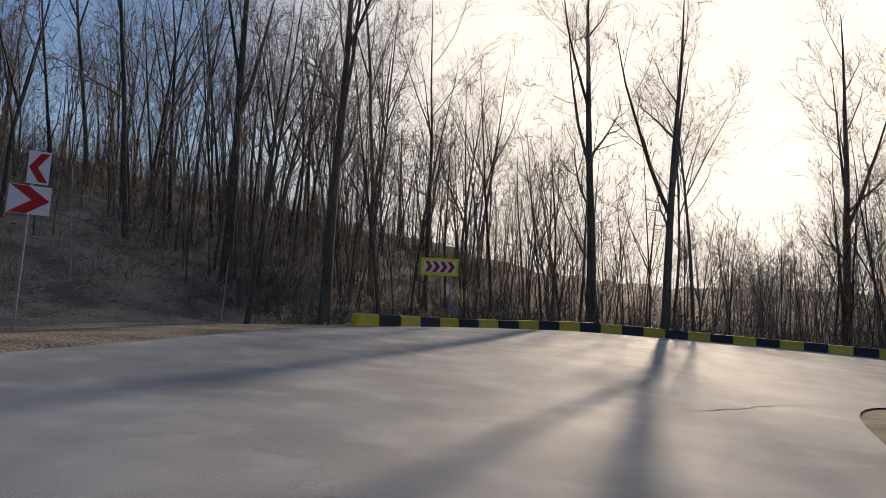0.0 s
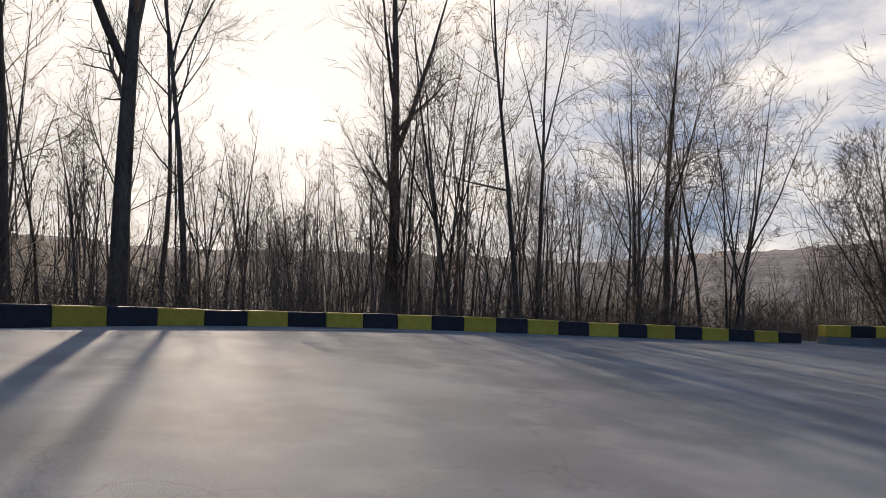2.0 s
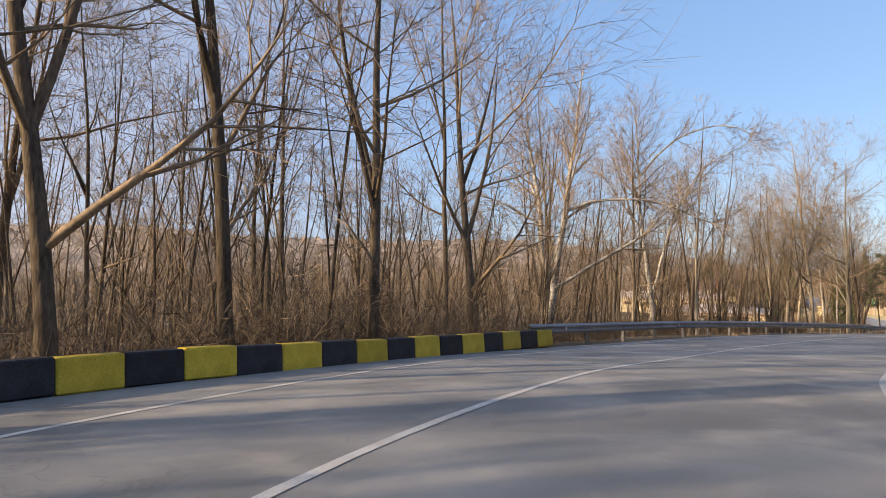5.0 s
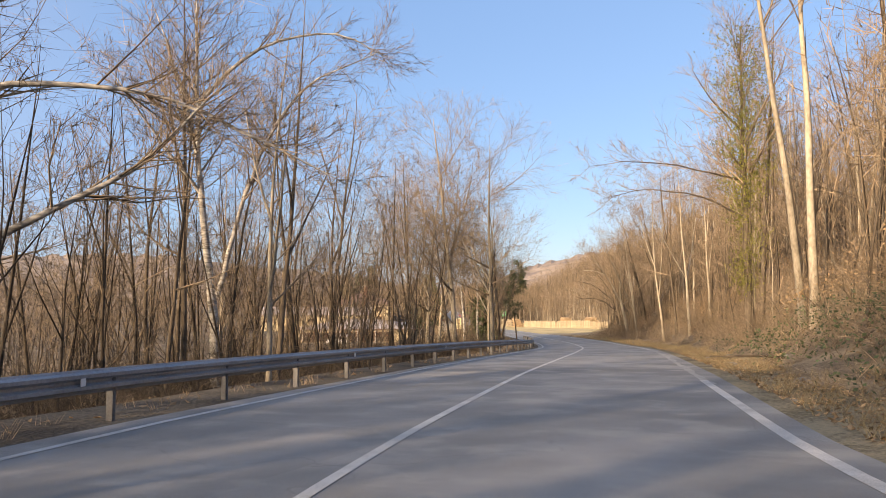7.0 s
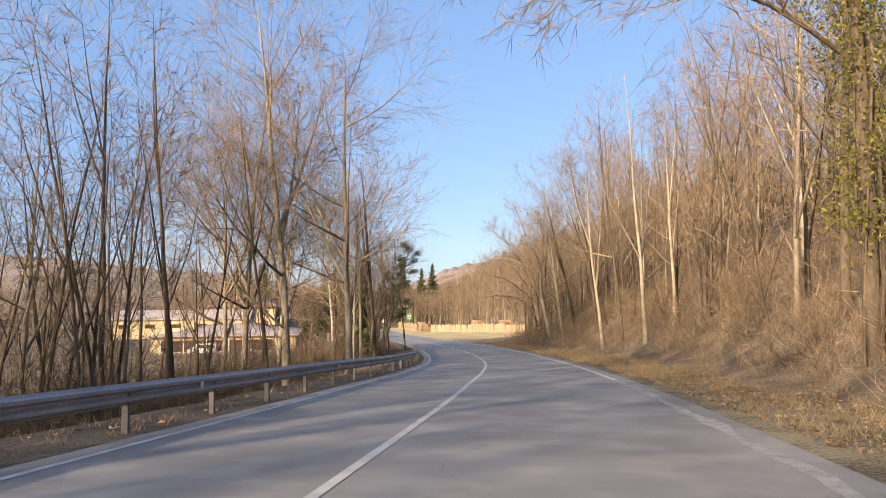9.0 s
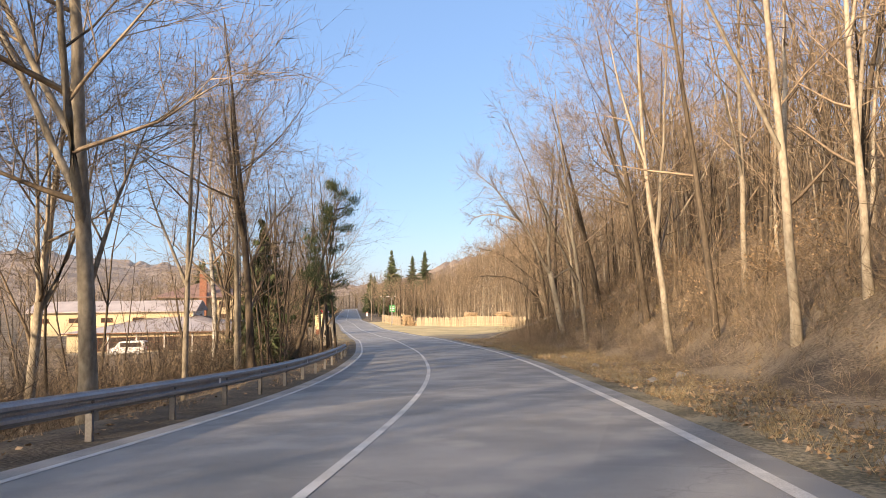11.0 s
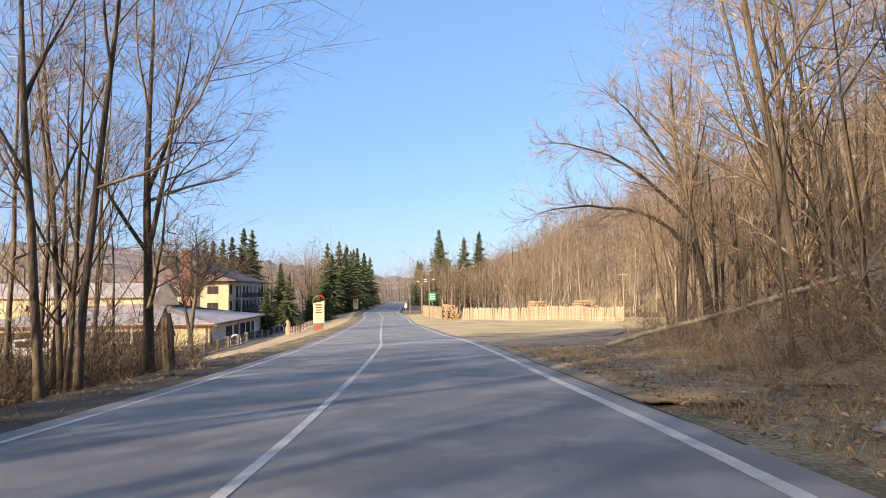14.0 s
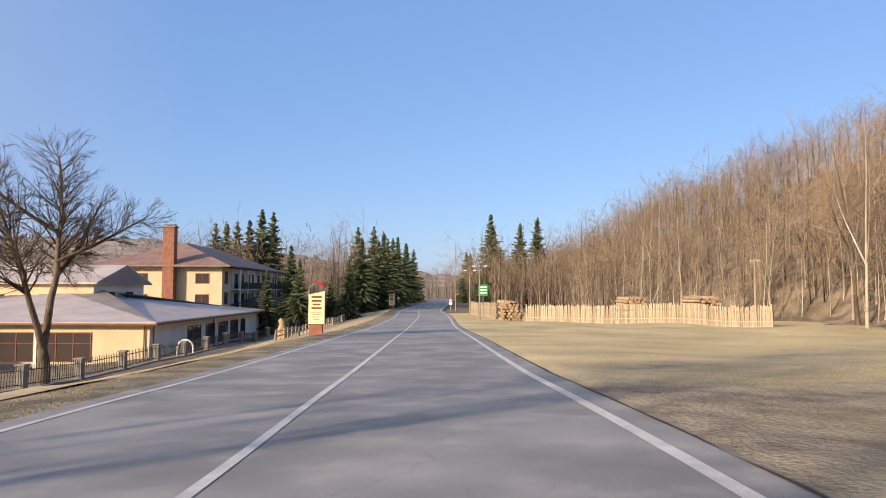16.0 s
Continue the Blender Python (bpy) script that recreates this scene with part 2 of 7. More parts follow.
def asphalt_material():
    """Worn asphalt: mottled, with darker repairs, fine cracks and grit."""
    m = mat("asphalt", (0.205, 0.207, 0.203), (0.345, 0.345, 0.335), 0.76, 0.55, 120.0, 0.6, dist=0.006, spec=0.33, edge=0.10)
    nt = m.node_tree
    L = nt.links.new
    b = nt.nodes["Principled BSDF"]
    base = b.inputs["Base Color"].links[0].from_socket
    tc = nt.nodes.new("ShaderNodeTexCoord")
    # repairs
    v = nt.nodes.new("ShaderNodeTexVoronoi")
    v.feature, v.distance = "F1", "CHEBYCHEV"
    v.inputs["Scale"].default_value = 0.16
    v.inputs["Randomness"].default_value = 0.8
    L(tc.outputs["Object"], v.inputs["Vector"])
    sep = nt.nodes.new("ShaderNodeSeparateColor")
    L(v.outputs["Color"], sep.inputs["Color"])
    ra = nt.nodes.new("ShaderNodeMapRange")
    ra.inputs["From Min"].default_value, ra.inputs["From Max"].default_value = 0.70, 0.74
    ra.inputs["To Min"].default_value, ra.inputs["To Max"].default_value = 0.0, 0.16
    L(sep.outputs[0], ra.inputs["Value"])
    m1 = nt.nodes.new("ShaderNodeMixRGB")
    m1.inputs["Color2"].default_value = (0.10, 0.10, 0.105, 1)
    L(base, m1.inputs["Color1"])
    L(ra.outputs["Result"], m1.inputs["Fac"])
    # cracks
    wob = nt.nodes.new("ShaderNodeTexNoise")
    wob.inputs["Scale"].default_value, wob.inputs["Detail"].default_value = 0.9, 5
    L(tc.outputs["Object"], wob.inputs["Vector"])
    add = nt.nodes.new("ShaderNodeVectorMath")
    add.operation = "MULTIPLY_ADD"
    add.inputs[1].default_value = (2.2, 2.2, 2.2)
    L(wob.outputs["Color"], add.inputs[0])
    L(tc.outputs["Object"], add.inputs[2])
    ck = nt.nodes.new("ShaderNodeTexVoronoi")
    ck.feature = "DISTANCE_TO_EDGE"
    ck.inputs["Scale"].default_value = 0.14
    L(add.outputs["Vector"], ck.inputs["Vector"])
    rc = nt.nodes.new("ShaderNodeMapRange")
    rc.inputs["From Min"].default_value, rc.inputs["From Max"].default_value = 0.0, 0.0035
    rc.inputs["To Min"].default_value, rc.inputs["To Max"].default_value = 0.22, 0.0
    L(ck.outputs["Distance"], rc.inputs["Value"])
    m2 = nt.nodes.new("ShaderNodeMixRGB")
    m2.inputs["Color2"].default_value = (0.05, 0.05, 0.052, 1)
    L(m1.outputs["Color"], m2.inputs["Color1"])
    L(rc.outputs["Result"], m2.inputs["Fac"])
    # pale dusty blotches
    du = nt.nodes.new("ShaderNodeTexNoise")
    du.inputs["Scale"].default_value, du.inputs["Detail"].default_value = 1.1, 8
    L(tc.outputs["Object"], du.inputs["Vector"])
    rd = nt.nodes.new("ShaderNodeMapRange")
    rd.inputs["From Min"].default_value, rd.inputs["From Max"].default_value = 0.52, 0.72
    rd.inputs["To Max"].default_value = 0.65
    L(du.outputs["Fac"], rd.inputs["Value"])
    m3 = nt.nodes.new("ShaderNodeMixRGB")
    m3.inputs["Color2"].default_value = (0.40, 0.385, 0.35, 1)
    L(m2.outputs["Color"], m3.inputs["Color1"])
    L(rd.outputs["Result"], m3.inputs["Fac"])
    L(m3.outputs["Color"], b.inputs["Base Color"])
    return m


M_ASPH = asphalt_material()


def glass_material():
    m = bpy.data.materials.new("window_glass")
    m.use_nodes = True
    b = m.node_tree.nodes["Principled BSDF"]
    b.inputs["Base Color"].default_value = (0.06, 0.045, 0.042, 1)
    b.inputs["Roughness"].default_value = 0.06
    b.inputs["Specular IOR Level"].default_value = 0.6
    return m


M_GLASS = glass_material()

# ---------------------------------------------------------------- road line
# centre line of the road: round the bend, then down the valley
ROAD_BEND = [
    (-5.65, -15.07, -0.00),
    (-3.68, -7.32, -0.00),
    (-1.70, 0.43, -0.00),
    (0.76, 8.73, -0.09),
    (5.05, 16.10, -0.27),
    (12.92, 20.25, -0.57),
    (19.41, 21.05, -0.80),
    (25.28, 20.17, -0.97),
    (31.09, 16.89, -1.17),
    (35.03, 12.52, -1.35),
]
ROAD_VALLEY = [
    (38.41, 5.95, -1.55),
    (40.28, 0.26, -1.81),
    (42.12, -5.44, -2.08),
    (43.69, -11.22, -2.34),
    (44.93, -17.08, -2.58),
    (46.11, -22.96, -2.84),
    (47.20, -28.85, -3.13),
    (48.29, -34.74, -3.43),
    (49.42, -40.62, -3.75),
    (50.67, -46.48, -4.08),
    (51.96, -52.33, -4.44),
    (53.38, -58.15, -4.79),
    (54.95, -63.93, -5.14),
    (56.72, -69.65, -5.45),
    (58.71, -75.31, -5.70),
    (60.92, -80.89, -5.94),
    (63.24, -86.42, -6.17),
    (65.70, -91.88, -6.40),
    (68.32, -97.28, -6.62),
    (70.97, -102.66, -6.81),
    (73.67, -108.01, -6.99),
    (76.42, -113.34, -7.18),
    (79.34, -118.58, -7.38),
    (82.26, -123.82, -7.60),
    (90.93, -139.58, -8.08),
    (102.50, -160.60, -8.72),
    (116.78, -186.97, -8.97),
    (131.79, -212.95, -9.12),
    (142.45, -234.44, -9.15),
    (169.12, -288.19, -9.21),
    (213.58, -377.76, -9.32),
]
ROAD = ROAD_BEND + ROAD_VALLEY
# station, asphalt to the left and to the right of the centre line
WIDTH = [(0, 5.2, 5.4), (16, 5.6, 4.6), (26, 6.7, 4.4), (33, 8.6, 4.4), (42, 9.8, 4.6), (50, 8.8, 4.6), (58, 8.9, 4.6), (64, 7.2, 4.7), (70, 6.0, 4.8),
         (78, 5.0, 4.75), (86, 4.2, 4.7), (94, 3.85, 4.6), (104, 3.65, 4.7), (128, 3.62, 4.5), (152, 3.7, 4.35), (176, 3.7, 4.5), (200, 3.55, 4.5), (224, 3.4, 4.5), (260, 3.3, 4.3), (499, 3.35, 4.2)]
# station, offset of the left and the right edge line
EDGES = [(60, 3.55, 4.36), (80, 3.55, 4.33), (92, 3.46, 4.2), (104, 3.28, 4.24), (128, 3.27, 4.08), (152, 3.35, 3.9), (176, 3.35, 4.05), (200, 3.2, 4.02), (224, 3.02, 3.92), (260, 2.93, 3.84), (499, 3.0, 3.8)]
# station, slope of the ground beyond the left verge, and its depth
LEFT = [(0, 0.0, 0.1), (27, 0.0, 0.1), (36, 0.08, 4), (60, 0.14, 6), (90, 0.25, 6), (160, 0.25, 6), (190, 0.25, 5), (208, 0.27, 3.3), (245, 0.25, 3.2), (290, 0.2, 3.0), (320, 0.1, 2), (499, 0.1, 2)]
# station, width of the flat verge on the right, and the slope beyond it
RIGHT = [(0, 1.0, 0.5), (70, 1.2, 0.5), (110, 2.0, 0.55), (150, 3.4, 0.6), (185, 4.5, 0.55), (205, 12, 0.5), (235, 30, 0.50), (262, 34, 0.57), (290, 24, 0.62), (330, 18, 0.62), (370, 20, 0.58), (400, 30, 0.48), (440, 45, 0.22), (499, 90, 0.08)]
GX, GY = (-110, 240), (-330, 130)
S_MARK = 60.0
RAIL = (82.6, 173.2)
# barrier lines, at the foot of the blocks
BAR_ROW_A = [(-2.75, 22.23, 0.10), (1.40, 26.53, -0.06), (6.70, 29.27, -0.08), (12.66, 30.07, -0.36), (18.61, 29.48, -0.60), (24.30, 27.62, -0.86), (28.04, 26.23, -1.05), (29.96, 25.62, -1.16)]
BAR_ROW_B = [(36.55, 23.20, -1.44), (37.90, 20.20, -1.43), (39.65, 16.66, -1.45), (41.30, 12.97, -1.46), (42.75, 8.50, -1.60), (44.25, 4.00, -1.78), (45.75, -0.80, -1.92)]
# station, how far the road's surface rises to the left in a metre
FALL = [(0, 0.01), (16, 0.02), (26, 0.045), (38, 0.048), (45, 0.03), (51, 0.010), (58, -0.02), (66, -0.03), (78, -0.036), (94, -0.012), (104, -0.02), (140, -0.024), (188, -0.021), (212, -0.015), (260, -0.007), (300, 0.0)]


def catmull(pts, step):
    """Points every step metres along a smooth line through pts."""
    p = np.array(pts, float)
    q = np.vstack([2 * p[0] - p[1], p, 2 * p[-1] - p[-2]])
    out = []
    for i in range(1, len(q) - 2):
        a, b, c, d = q[i - 1:i + 3]
        n = max(2, int(np.linalg.norm(c - b) / step))
        for k in range(n):
            t = k / n
            out.append(0.5 * (2 * b + (c - a) * t + (2 * a - 5 * b + 4 * c - d) * t * t + (3 * b - a - 3 * c + d) * t ** 3))
    out.append(p[-1])
    return np.array(out)


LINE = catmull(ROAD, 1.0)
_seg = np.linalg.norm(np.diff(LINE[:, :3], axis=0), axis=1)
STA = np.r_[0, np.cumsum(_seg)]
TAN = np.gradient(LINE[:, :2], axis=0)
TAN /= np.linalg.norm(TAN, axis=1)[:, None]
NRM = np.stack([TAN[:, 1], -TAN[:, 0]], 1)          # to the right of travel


def at(s, d=0.0, h=0.0):
    """The place at station s, d metres right of the centre line, h above the road."""
    x, y, z = (np.interp(s, STA, LINE[:, i]) for i in range(3))
    nx, ny = np.interp(s, STA, NRM[:, 0]), np.interp(s, STA, NRM[:, 1])
    n = math.hypot(nx, ny)
    z -= d * np.interp(s, [p[0] for p in FALL], [p[1] for p in FALL])
    return Vector((x + d * nx / n, y + d * ny / n, z + h))


def heading(s):
    """Degrees to turn a thing whose +y is ahead, so that it faces along the road."""
    tx, ty = np.interp(s, STA, TAN[:, 0]), np.interp(s, STA, TAN[:, 1])
    return math.degrees(math.atan2(-tx, ty))


WL = np.interp(STA, [a for a, _, _ in WIDTH], [b for _, b, _ in WIDTH])
WR = np.interp(STA, [a for a, _, _ in WIDTH], [c for _, _, c in WIDTH])

_rl = LINE[::3]
_rs, _rw_l, _rw_r = STA[::3], WL[::3], WR[::3]
_rn = NRM[::3]


def station(x, y):
    """For arrays x, y: the nearest station, the signed offset (right positive) and a smooth road height."""
    x, y = np.ravel(x), np.ravel(y)
    S, D, Z = np.empty(len(x)), np.empty(len(x)), np.empty(len(x))
    for i in range(0, len(x), 20000):
        dx, dy = x[i:i + 20000, None] - _rl[None, :, 0], y[i:i + 20000, None] - _rl[None, :, 1]
        d2 = dx * dx + dy * dy
        j = d2.argmin(1)
        k = np.arange(len(j))
        w = 1 / (d2 + 4.0) ** 2
        Z[i:i + 20000] = (w * _rl[None, :, 2]).sum(1) / w.sum(1)
        side = dx[k, j] * _rn[j, 0] + dy[k, j] * _rn[j, 1]
        S[i:i + 20000] = _rs[j]
        D[i:i + 20000] = np.sign(side) * np.sqrt(d2[k, j])
    return S, D, Z


def smooth(a, b, v):
    t = np.clip((v - a) / (b - a), 0, 1)
    return t * t * (3 - 2 * t)


def ground(x, y):
    """Height of the ground."""
    x, y = np.ravel(np.asarray(x, float)), np.ravel(np.asarray(y, float))
    s, d, z = station(x, y)
    wl, wr = np.interp(s, STA, WL), np.interp(s, STA, WR)
    fl = np.interp(s, [p[0] for p in LEFT], [p[1] for p in LEFT])      # slope beyond the left verge
    fd = np.interp(s, [p[0] for p in LEFT], [p[2] for p in LEFT])      # how deep it falls
    rf = np.interp(s, [p[0] for p in RIGHT], [p[1] for p in RIGHT])    # flat ground on the right
    rs = np.interp(s, [p[0] for p in RIGHT], [p[2] for p in RIGHT])    # slope beyond it
    r = np.maximum(0, d - wr - rf)
    l = np.maximum(0, -d - wl - 1.6)
    z = z - np.clip(d, -wl - 0.5, wr + 0.5) * np.interp(s, [p[0] for p in FALL], [p[1] for p in FALL])
    up = rs * r * smooth(0, 4, r)
    crest = np.interp(s, [300, 400, 470], [66, 52, 16])
    up = crest * (1 - np.exp(-up / crest))
    fall = fd * (1 - np.exp(-fl * l / np.maximum(fd, 0.01)))
    h = z - 0.06 + np.where(d > 0, up, -fall)
    on = (d > -wl - 0.4) & (d < wr + 0.4)
    h = np.where(on, z - 0.25, h)
    # wooded slope beside the hairpin's entry
    k = (x + 13.0) * -0.80 + (y - 19.0) * 0.60
    h = h + 30 * (1 - np.exp(-0.42 * np.maximum(0, k) / 30)) * smooth(70, 40, s) * (d < 0) * smooth(0.0, 3.0, -d - wl)
    rel = np.maximum(0, np.abs(d) - wr - 2)
    bumps = np.array([noise.noise((a * 0.11, b * 0.11, 0.0)) for a, b in zip(x, y)])
    h = h + bumps * 0.35 * np.clip(rel / 6, 0, 1)
    return h


def ground1(x, y):
    return float(ground([x], [y])[0])


# ---------------------------------------------------------------- mesh helpers


def mesh_object(name, verts, faces, material, parent=None, smooth_shade=False, label=""):
    me = bpy.data.meshes.new(name)
    me.from_pydata([tuple(v) for v in verts], [], faces)
    me.update()
    if smooth_shade:
        me.polygons.foreach_set("use_smooth", [True] * len(me.polygons))
    for mm in (material if isinstance(material, (list, tuple)) else [material]):
        me.materials.append(mm)
    ob = new(name, me)
    if parent is not None:
        ob.parent = parent
    if label:
        ob["label"] = label
    return ob


def part(name, bm, material, parent=None, label=""):
    me = bpy.data.meshes.new(name)
    bm.to_mesh(me)
    bm.free()
    me.materials.append(material)
    ob = new(name, me)
    if parent is not None:
        ob.parent = parent
    if label:
        ob["label"] = label
    return ob


def box(bm, x0, x1, y0, y1, z0, z1, bevel=0.0):
    r = bmesh.ops.create_cube(bm, size=1.0)
    vs = r["verts"]
    for v in vs:
        v.co = Vector((x0 + (v.co.x + 0.5) * (x1 - x0), y0 + (v.co.y + 0.5) * (y1 - y0), z0 + (v.co.z + 0.5) * (z1 - z0)))
    if bevel:
        es = list({e for v in vs for e in v.link_edges})
        bmesh.ops.bevel(bm, geom=es, offset=bevel, segments=1, affect="EDGES")
    return bm


def boxes(*rows, bevel=0.0):
    bm = bmesh.new()
    for r in rows:
        box(bm, *r, bevel=bevel)
    return bm


def tube(V, Fc, pts, radii, sides):
    base = len(V)
    n = len(pts)
    up = Vector((0.3, 0.2, 1)).normalized()
    for i, p in enumerate(pts):
        t = (pts[min(i + 1, n - 1)] - pts[max(i - 1, 0)])
        t = t.normalized() if t.length > 1e-6 else Vector((0, 0, 1))
        a = t.cross(up)
        if a.length < 0.05:
            a = t.cross(Vector((1, 0, 0)))
        a.normalize()
        b = t.cross(a)
        for k in range(sides):
            w = 2 * math.pi * k / sides
            V.append(p + (a * math.cos(w) + b * math.sin(w)) * radii[i])
    for i in range(n - 1):
        for k in range(sides):
            k2 = (k + 1) % sides
            Fc.append((base + i * sides + k, base + i * sides + k2, base + (i + 1) * sides + k2, base + (i + 1) * sides + k))
    tip = len(V)
    V.append(pts[-1].copy())
    for k in range(sides):
        Fc.append((base + (n - 1) * sides + k, base + (n - 1) * sides + (k + 1) % sides, tip))


def empty(name, m, label, category, group="", kind=""):
    e = new(name)
    e.matrix_world = m
    e.empty_display_size = 0.2
    return tagged(e, label, category, group, kind)


# ---------------------------------------------------------------- ground sheet


def axis_lines(lo, hi, step, far):
    mid = list(np.arange(lo, hi + 0.1, step))
    a, b, g = [], [], step
    v = lo
    while v > -far:
        g *= 1.35
        v -= g
        a.append(v)
    v, g = hi, step
    while v < far:
        g *= 1.35
        v += g
        b.append(v)
    return np.array(a[::-1] + mid + b)


gx, gy = axis_lines(GX[0], GX[1], 2.0, 4200), axis_lines(GY[0], GY[1], 2.0, 4200)
XX, YY = np.meshgrid(gx, gy)
ZZ = ground(XX, YY).reshape(XX.shape)
nx = len(gx)
g_faces = [(j * nx + i, j * nx + i + 1, (j + 1) * nx + i + 1, (j + 1) * nx + i) for j in range(len(gy) - 1) for i in range(nx - 1)]
M_GROUND = mat("ground_litter", (0.125, 0.098, 0.07), (0.33, 0.265, 0.185), 0.95, 0.5, 13.0, 0.9, dist=0.10, edge=0.075)
tagged(mesh_object("ground", np.stack([XX.ravel(), YY.ravel(), ZZ.ravel()], 1), g_faces, M_GROUND, smooth_shade=True),
       "brown earth with dead leaves and dry winter grass", "ground", kind="structure")


def far_hills():
    """Wooded sides of the valley, far off all round."""
    rg = np.random.RandomState(4)
    az = np.radians(np.arange(0, 360, 0.4))
    radii = np.array([215, 260, 310, 370, 440, 520, 610, 720, 850, 1000, 1250, 1700, 2400])
    tall = np.interp(np.degrees(az), [0, 40, 58, 80, 105, 120, 131, 140, 147, 152, 156, 159, 163, 167, 172, 185, 200, 220, 360], [26, 28, 44, 56, 64, 62, 54, 44, 28, 18, 14, 20, 44, 62, 72, 86, 80, 60, 26])
    wave = 9 * np.sin(az * 5 + 1) + 6 * np.sin(az * 11 + 2) + 4 * np.sin(az * 23)
    V = []
    for r in radii:
        h = -30 + (tall + wave * 0.5 + 24) * smooth(200, 900, np.full_like(az, r)) + rg.uniform(-1, 1, len(az)) * (0.0 if r < 800 else 2.5)
        V += list(zip(70 + r * np.sin(az), -80 + r * np.cos(az), h))
    n = len(az)
    Fc = [(i * n + k, i * n + (k + 1) % n, (i + 1) * n + (k + 1) % n, (i + 1) * n + k) for i in range(len(radii) - 1) for k in range(n)]
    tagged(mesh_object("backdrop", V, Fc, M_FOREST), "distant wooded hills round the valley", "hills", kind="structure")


far_hills()


def strip(name, s0, s1, dl, dr, lift, material, step=1.0, cols=2, label="", category="", parent=None):
    """A strip along the road from station s0 to s1, between the offsets dl(s) and dr(s)."""
    V, Fc = [], []
    ss = np.arange(s0, s1 + 0.01, step)
    for s in ss:
        a, b = dl(s), dr(s)
        for c in range(cols):
            V.append(at(s, a + (b - a) * c / (cols - 1), lift))
    for i in range(len(ss) - 1):
        for c in range(cols - 1):
            k = i * cols + c
            Fc.append((k, k + 1, k + cols + 1, k + cols))
    ob = mesh_object(name, V, Fc, material, smooth_shade=True, parent=parent)
    return tagged(ob, label, category, kind="structure") if label else ob


fwl, fwr = (lambda s: float(np.interp(s, STA, WL))), (lambda s: float(np.interp(s, STA, WR)))          # edges of the asphalt
eln = lambda s: float(np.interp(s, [p[0] for p in EDGES], [p[1] for p in EDGES]))  # noqa: E731
ern = lambda s: float(np.interp(s, [p[0] for p in EDGES], [p[2] for p in EDGES]))  # noqa: E731
END = STA[-1]
strip("road", 0, END, lambda s: -fwl(s), lambda s: fwr(s), 0.0, M_ASPH, cols=9,
      label="worn grey asphalt road with patched surface", category="road")
mid = lambda s: float(np.interp(s, [60, 84, 108, 140, 160, 175, 205], [0, 0.06, 0.07, 0.02, 0.02, 0.05, 0.10]))  # noqa: E731
strip("centre_line", S_MARK, END, lambda s: mid(s) - 0.06, lambda s: mid(s) + 0.06, 0.006, M_LINE, label="solid white painted centre line on the asphalt", category="road marking")
strip("edge_line", S_MARK, END, lambda s: -eln(s) + 0.02, lambda s: -eln(s) + 0.14, 0.006, M_LINE, label="white painted edge line on the asphalt", category="road marking")
strip("edge_line", S_MARK, 102, lambda s: ern(s) - 0.08, lambda s: ern(s) + 0.08, 0.006, M_LINE, label="worn white painted edge line on the asphalt", category="road marking")
strip("edge_line", 129, END, lambda s: ern(s) - 0.08, lambda s: ern(s) + 0.08, 0.006, M_LINE, label="worn white painted edge line on the asphalt", category="road marking")

# ---------------------------------------------------------------- trees
rnd = random.Random(7)


def cone(V, Fc, a, b, r):
    """A twig: a three-sided spike from a to b."""
    t = (b - a).normalized()
    s = t.orthogonal().normalized()
    u = t.cross(s)
    n = len(V)
    V.extend([a + s * r, a + (u * 0.87 - s * 0.5) * r, a + (u * -0.87 - s * 0.5) * r, b])
    Fc.extend([(n, n + 1, n + 3), (n + 1, n + 2, n + 3), (n + 2, n, n + 3)])


def wander(rg, start, way, length, n, bend, lift=0.0):
    pts, p, d = [start.copy()], start.copy(), way.normalized()
    for i in range(n):
        d = (d + Vector((rg.uniform(-bend, bend), rg.uniform(-bend, bend), rg.uniform(-bend, bend) + lift))).normalized()
        p = p + d * (length / n)
        pts.append(p.copy())
    return pts


def along(pts, f):
    x = f * (len(pts) - 1)
    i = min(int(x), len(pts) - 2)
    return pts[i].lerp(pts[i + 1], x - i), (pts[i + 1] - pts[i]).normalized()


def side_way(rg, axis, angle):
    a = axis.orthogonal().normalized()
    b = axis.cross(a)
    w = rg.uniform(0, 2 * math.pi)
    return (axis * math.cos(angle) + (a * math.cos(w) + b * math.sin(w)) * math.sin(angle)).normalized()


def sliver(V, Fc, rg, a, b, r):
    """The finest twig: one thin three-cornered spike."""
    t = (b - a).normalized()
    s = t.orthogonal().normalized()
    w = rg.uniform(0, 6.283)
    s = (s * math.cos(w) + t.cross(s) * math.sin(w)) * r
    n = len(V)
    V.extend([a + s, a - s, b])
    Fc.append((n, n + 1, n + 2))


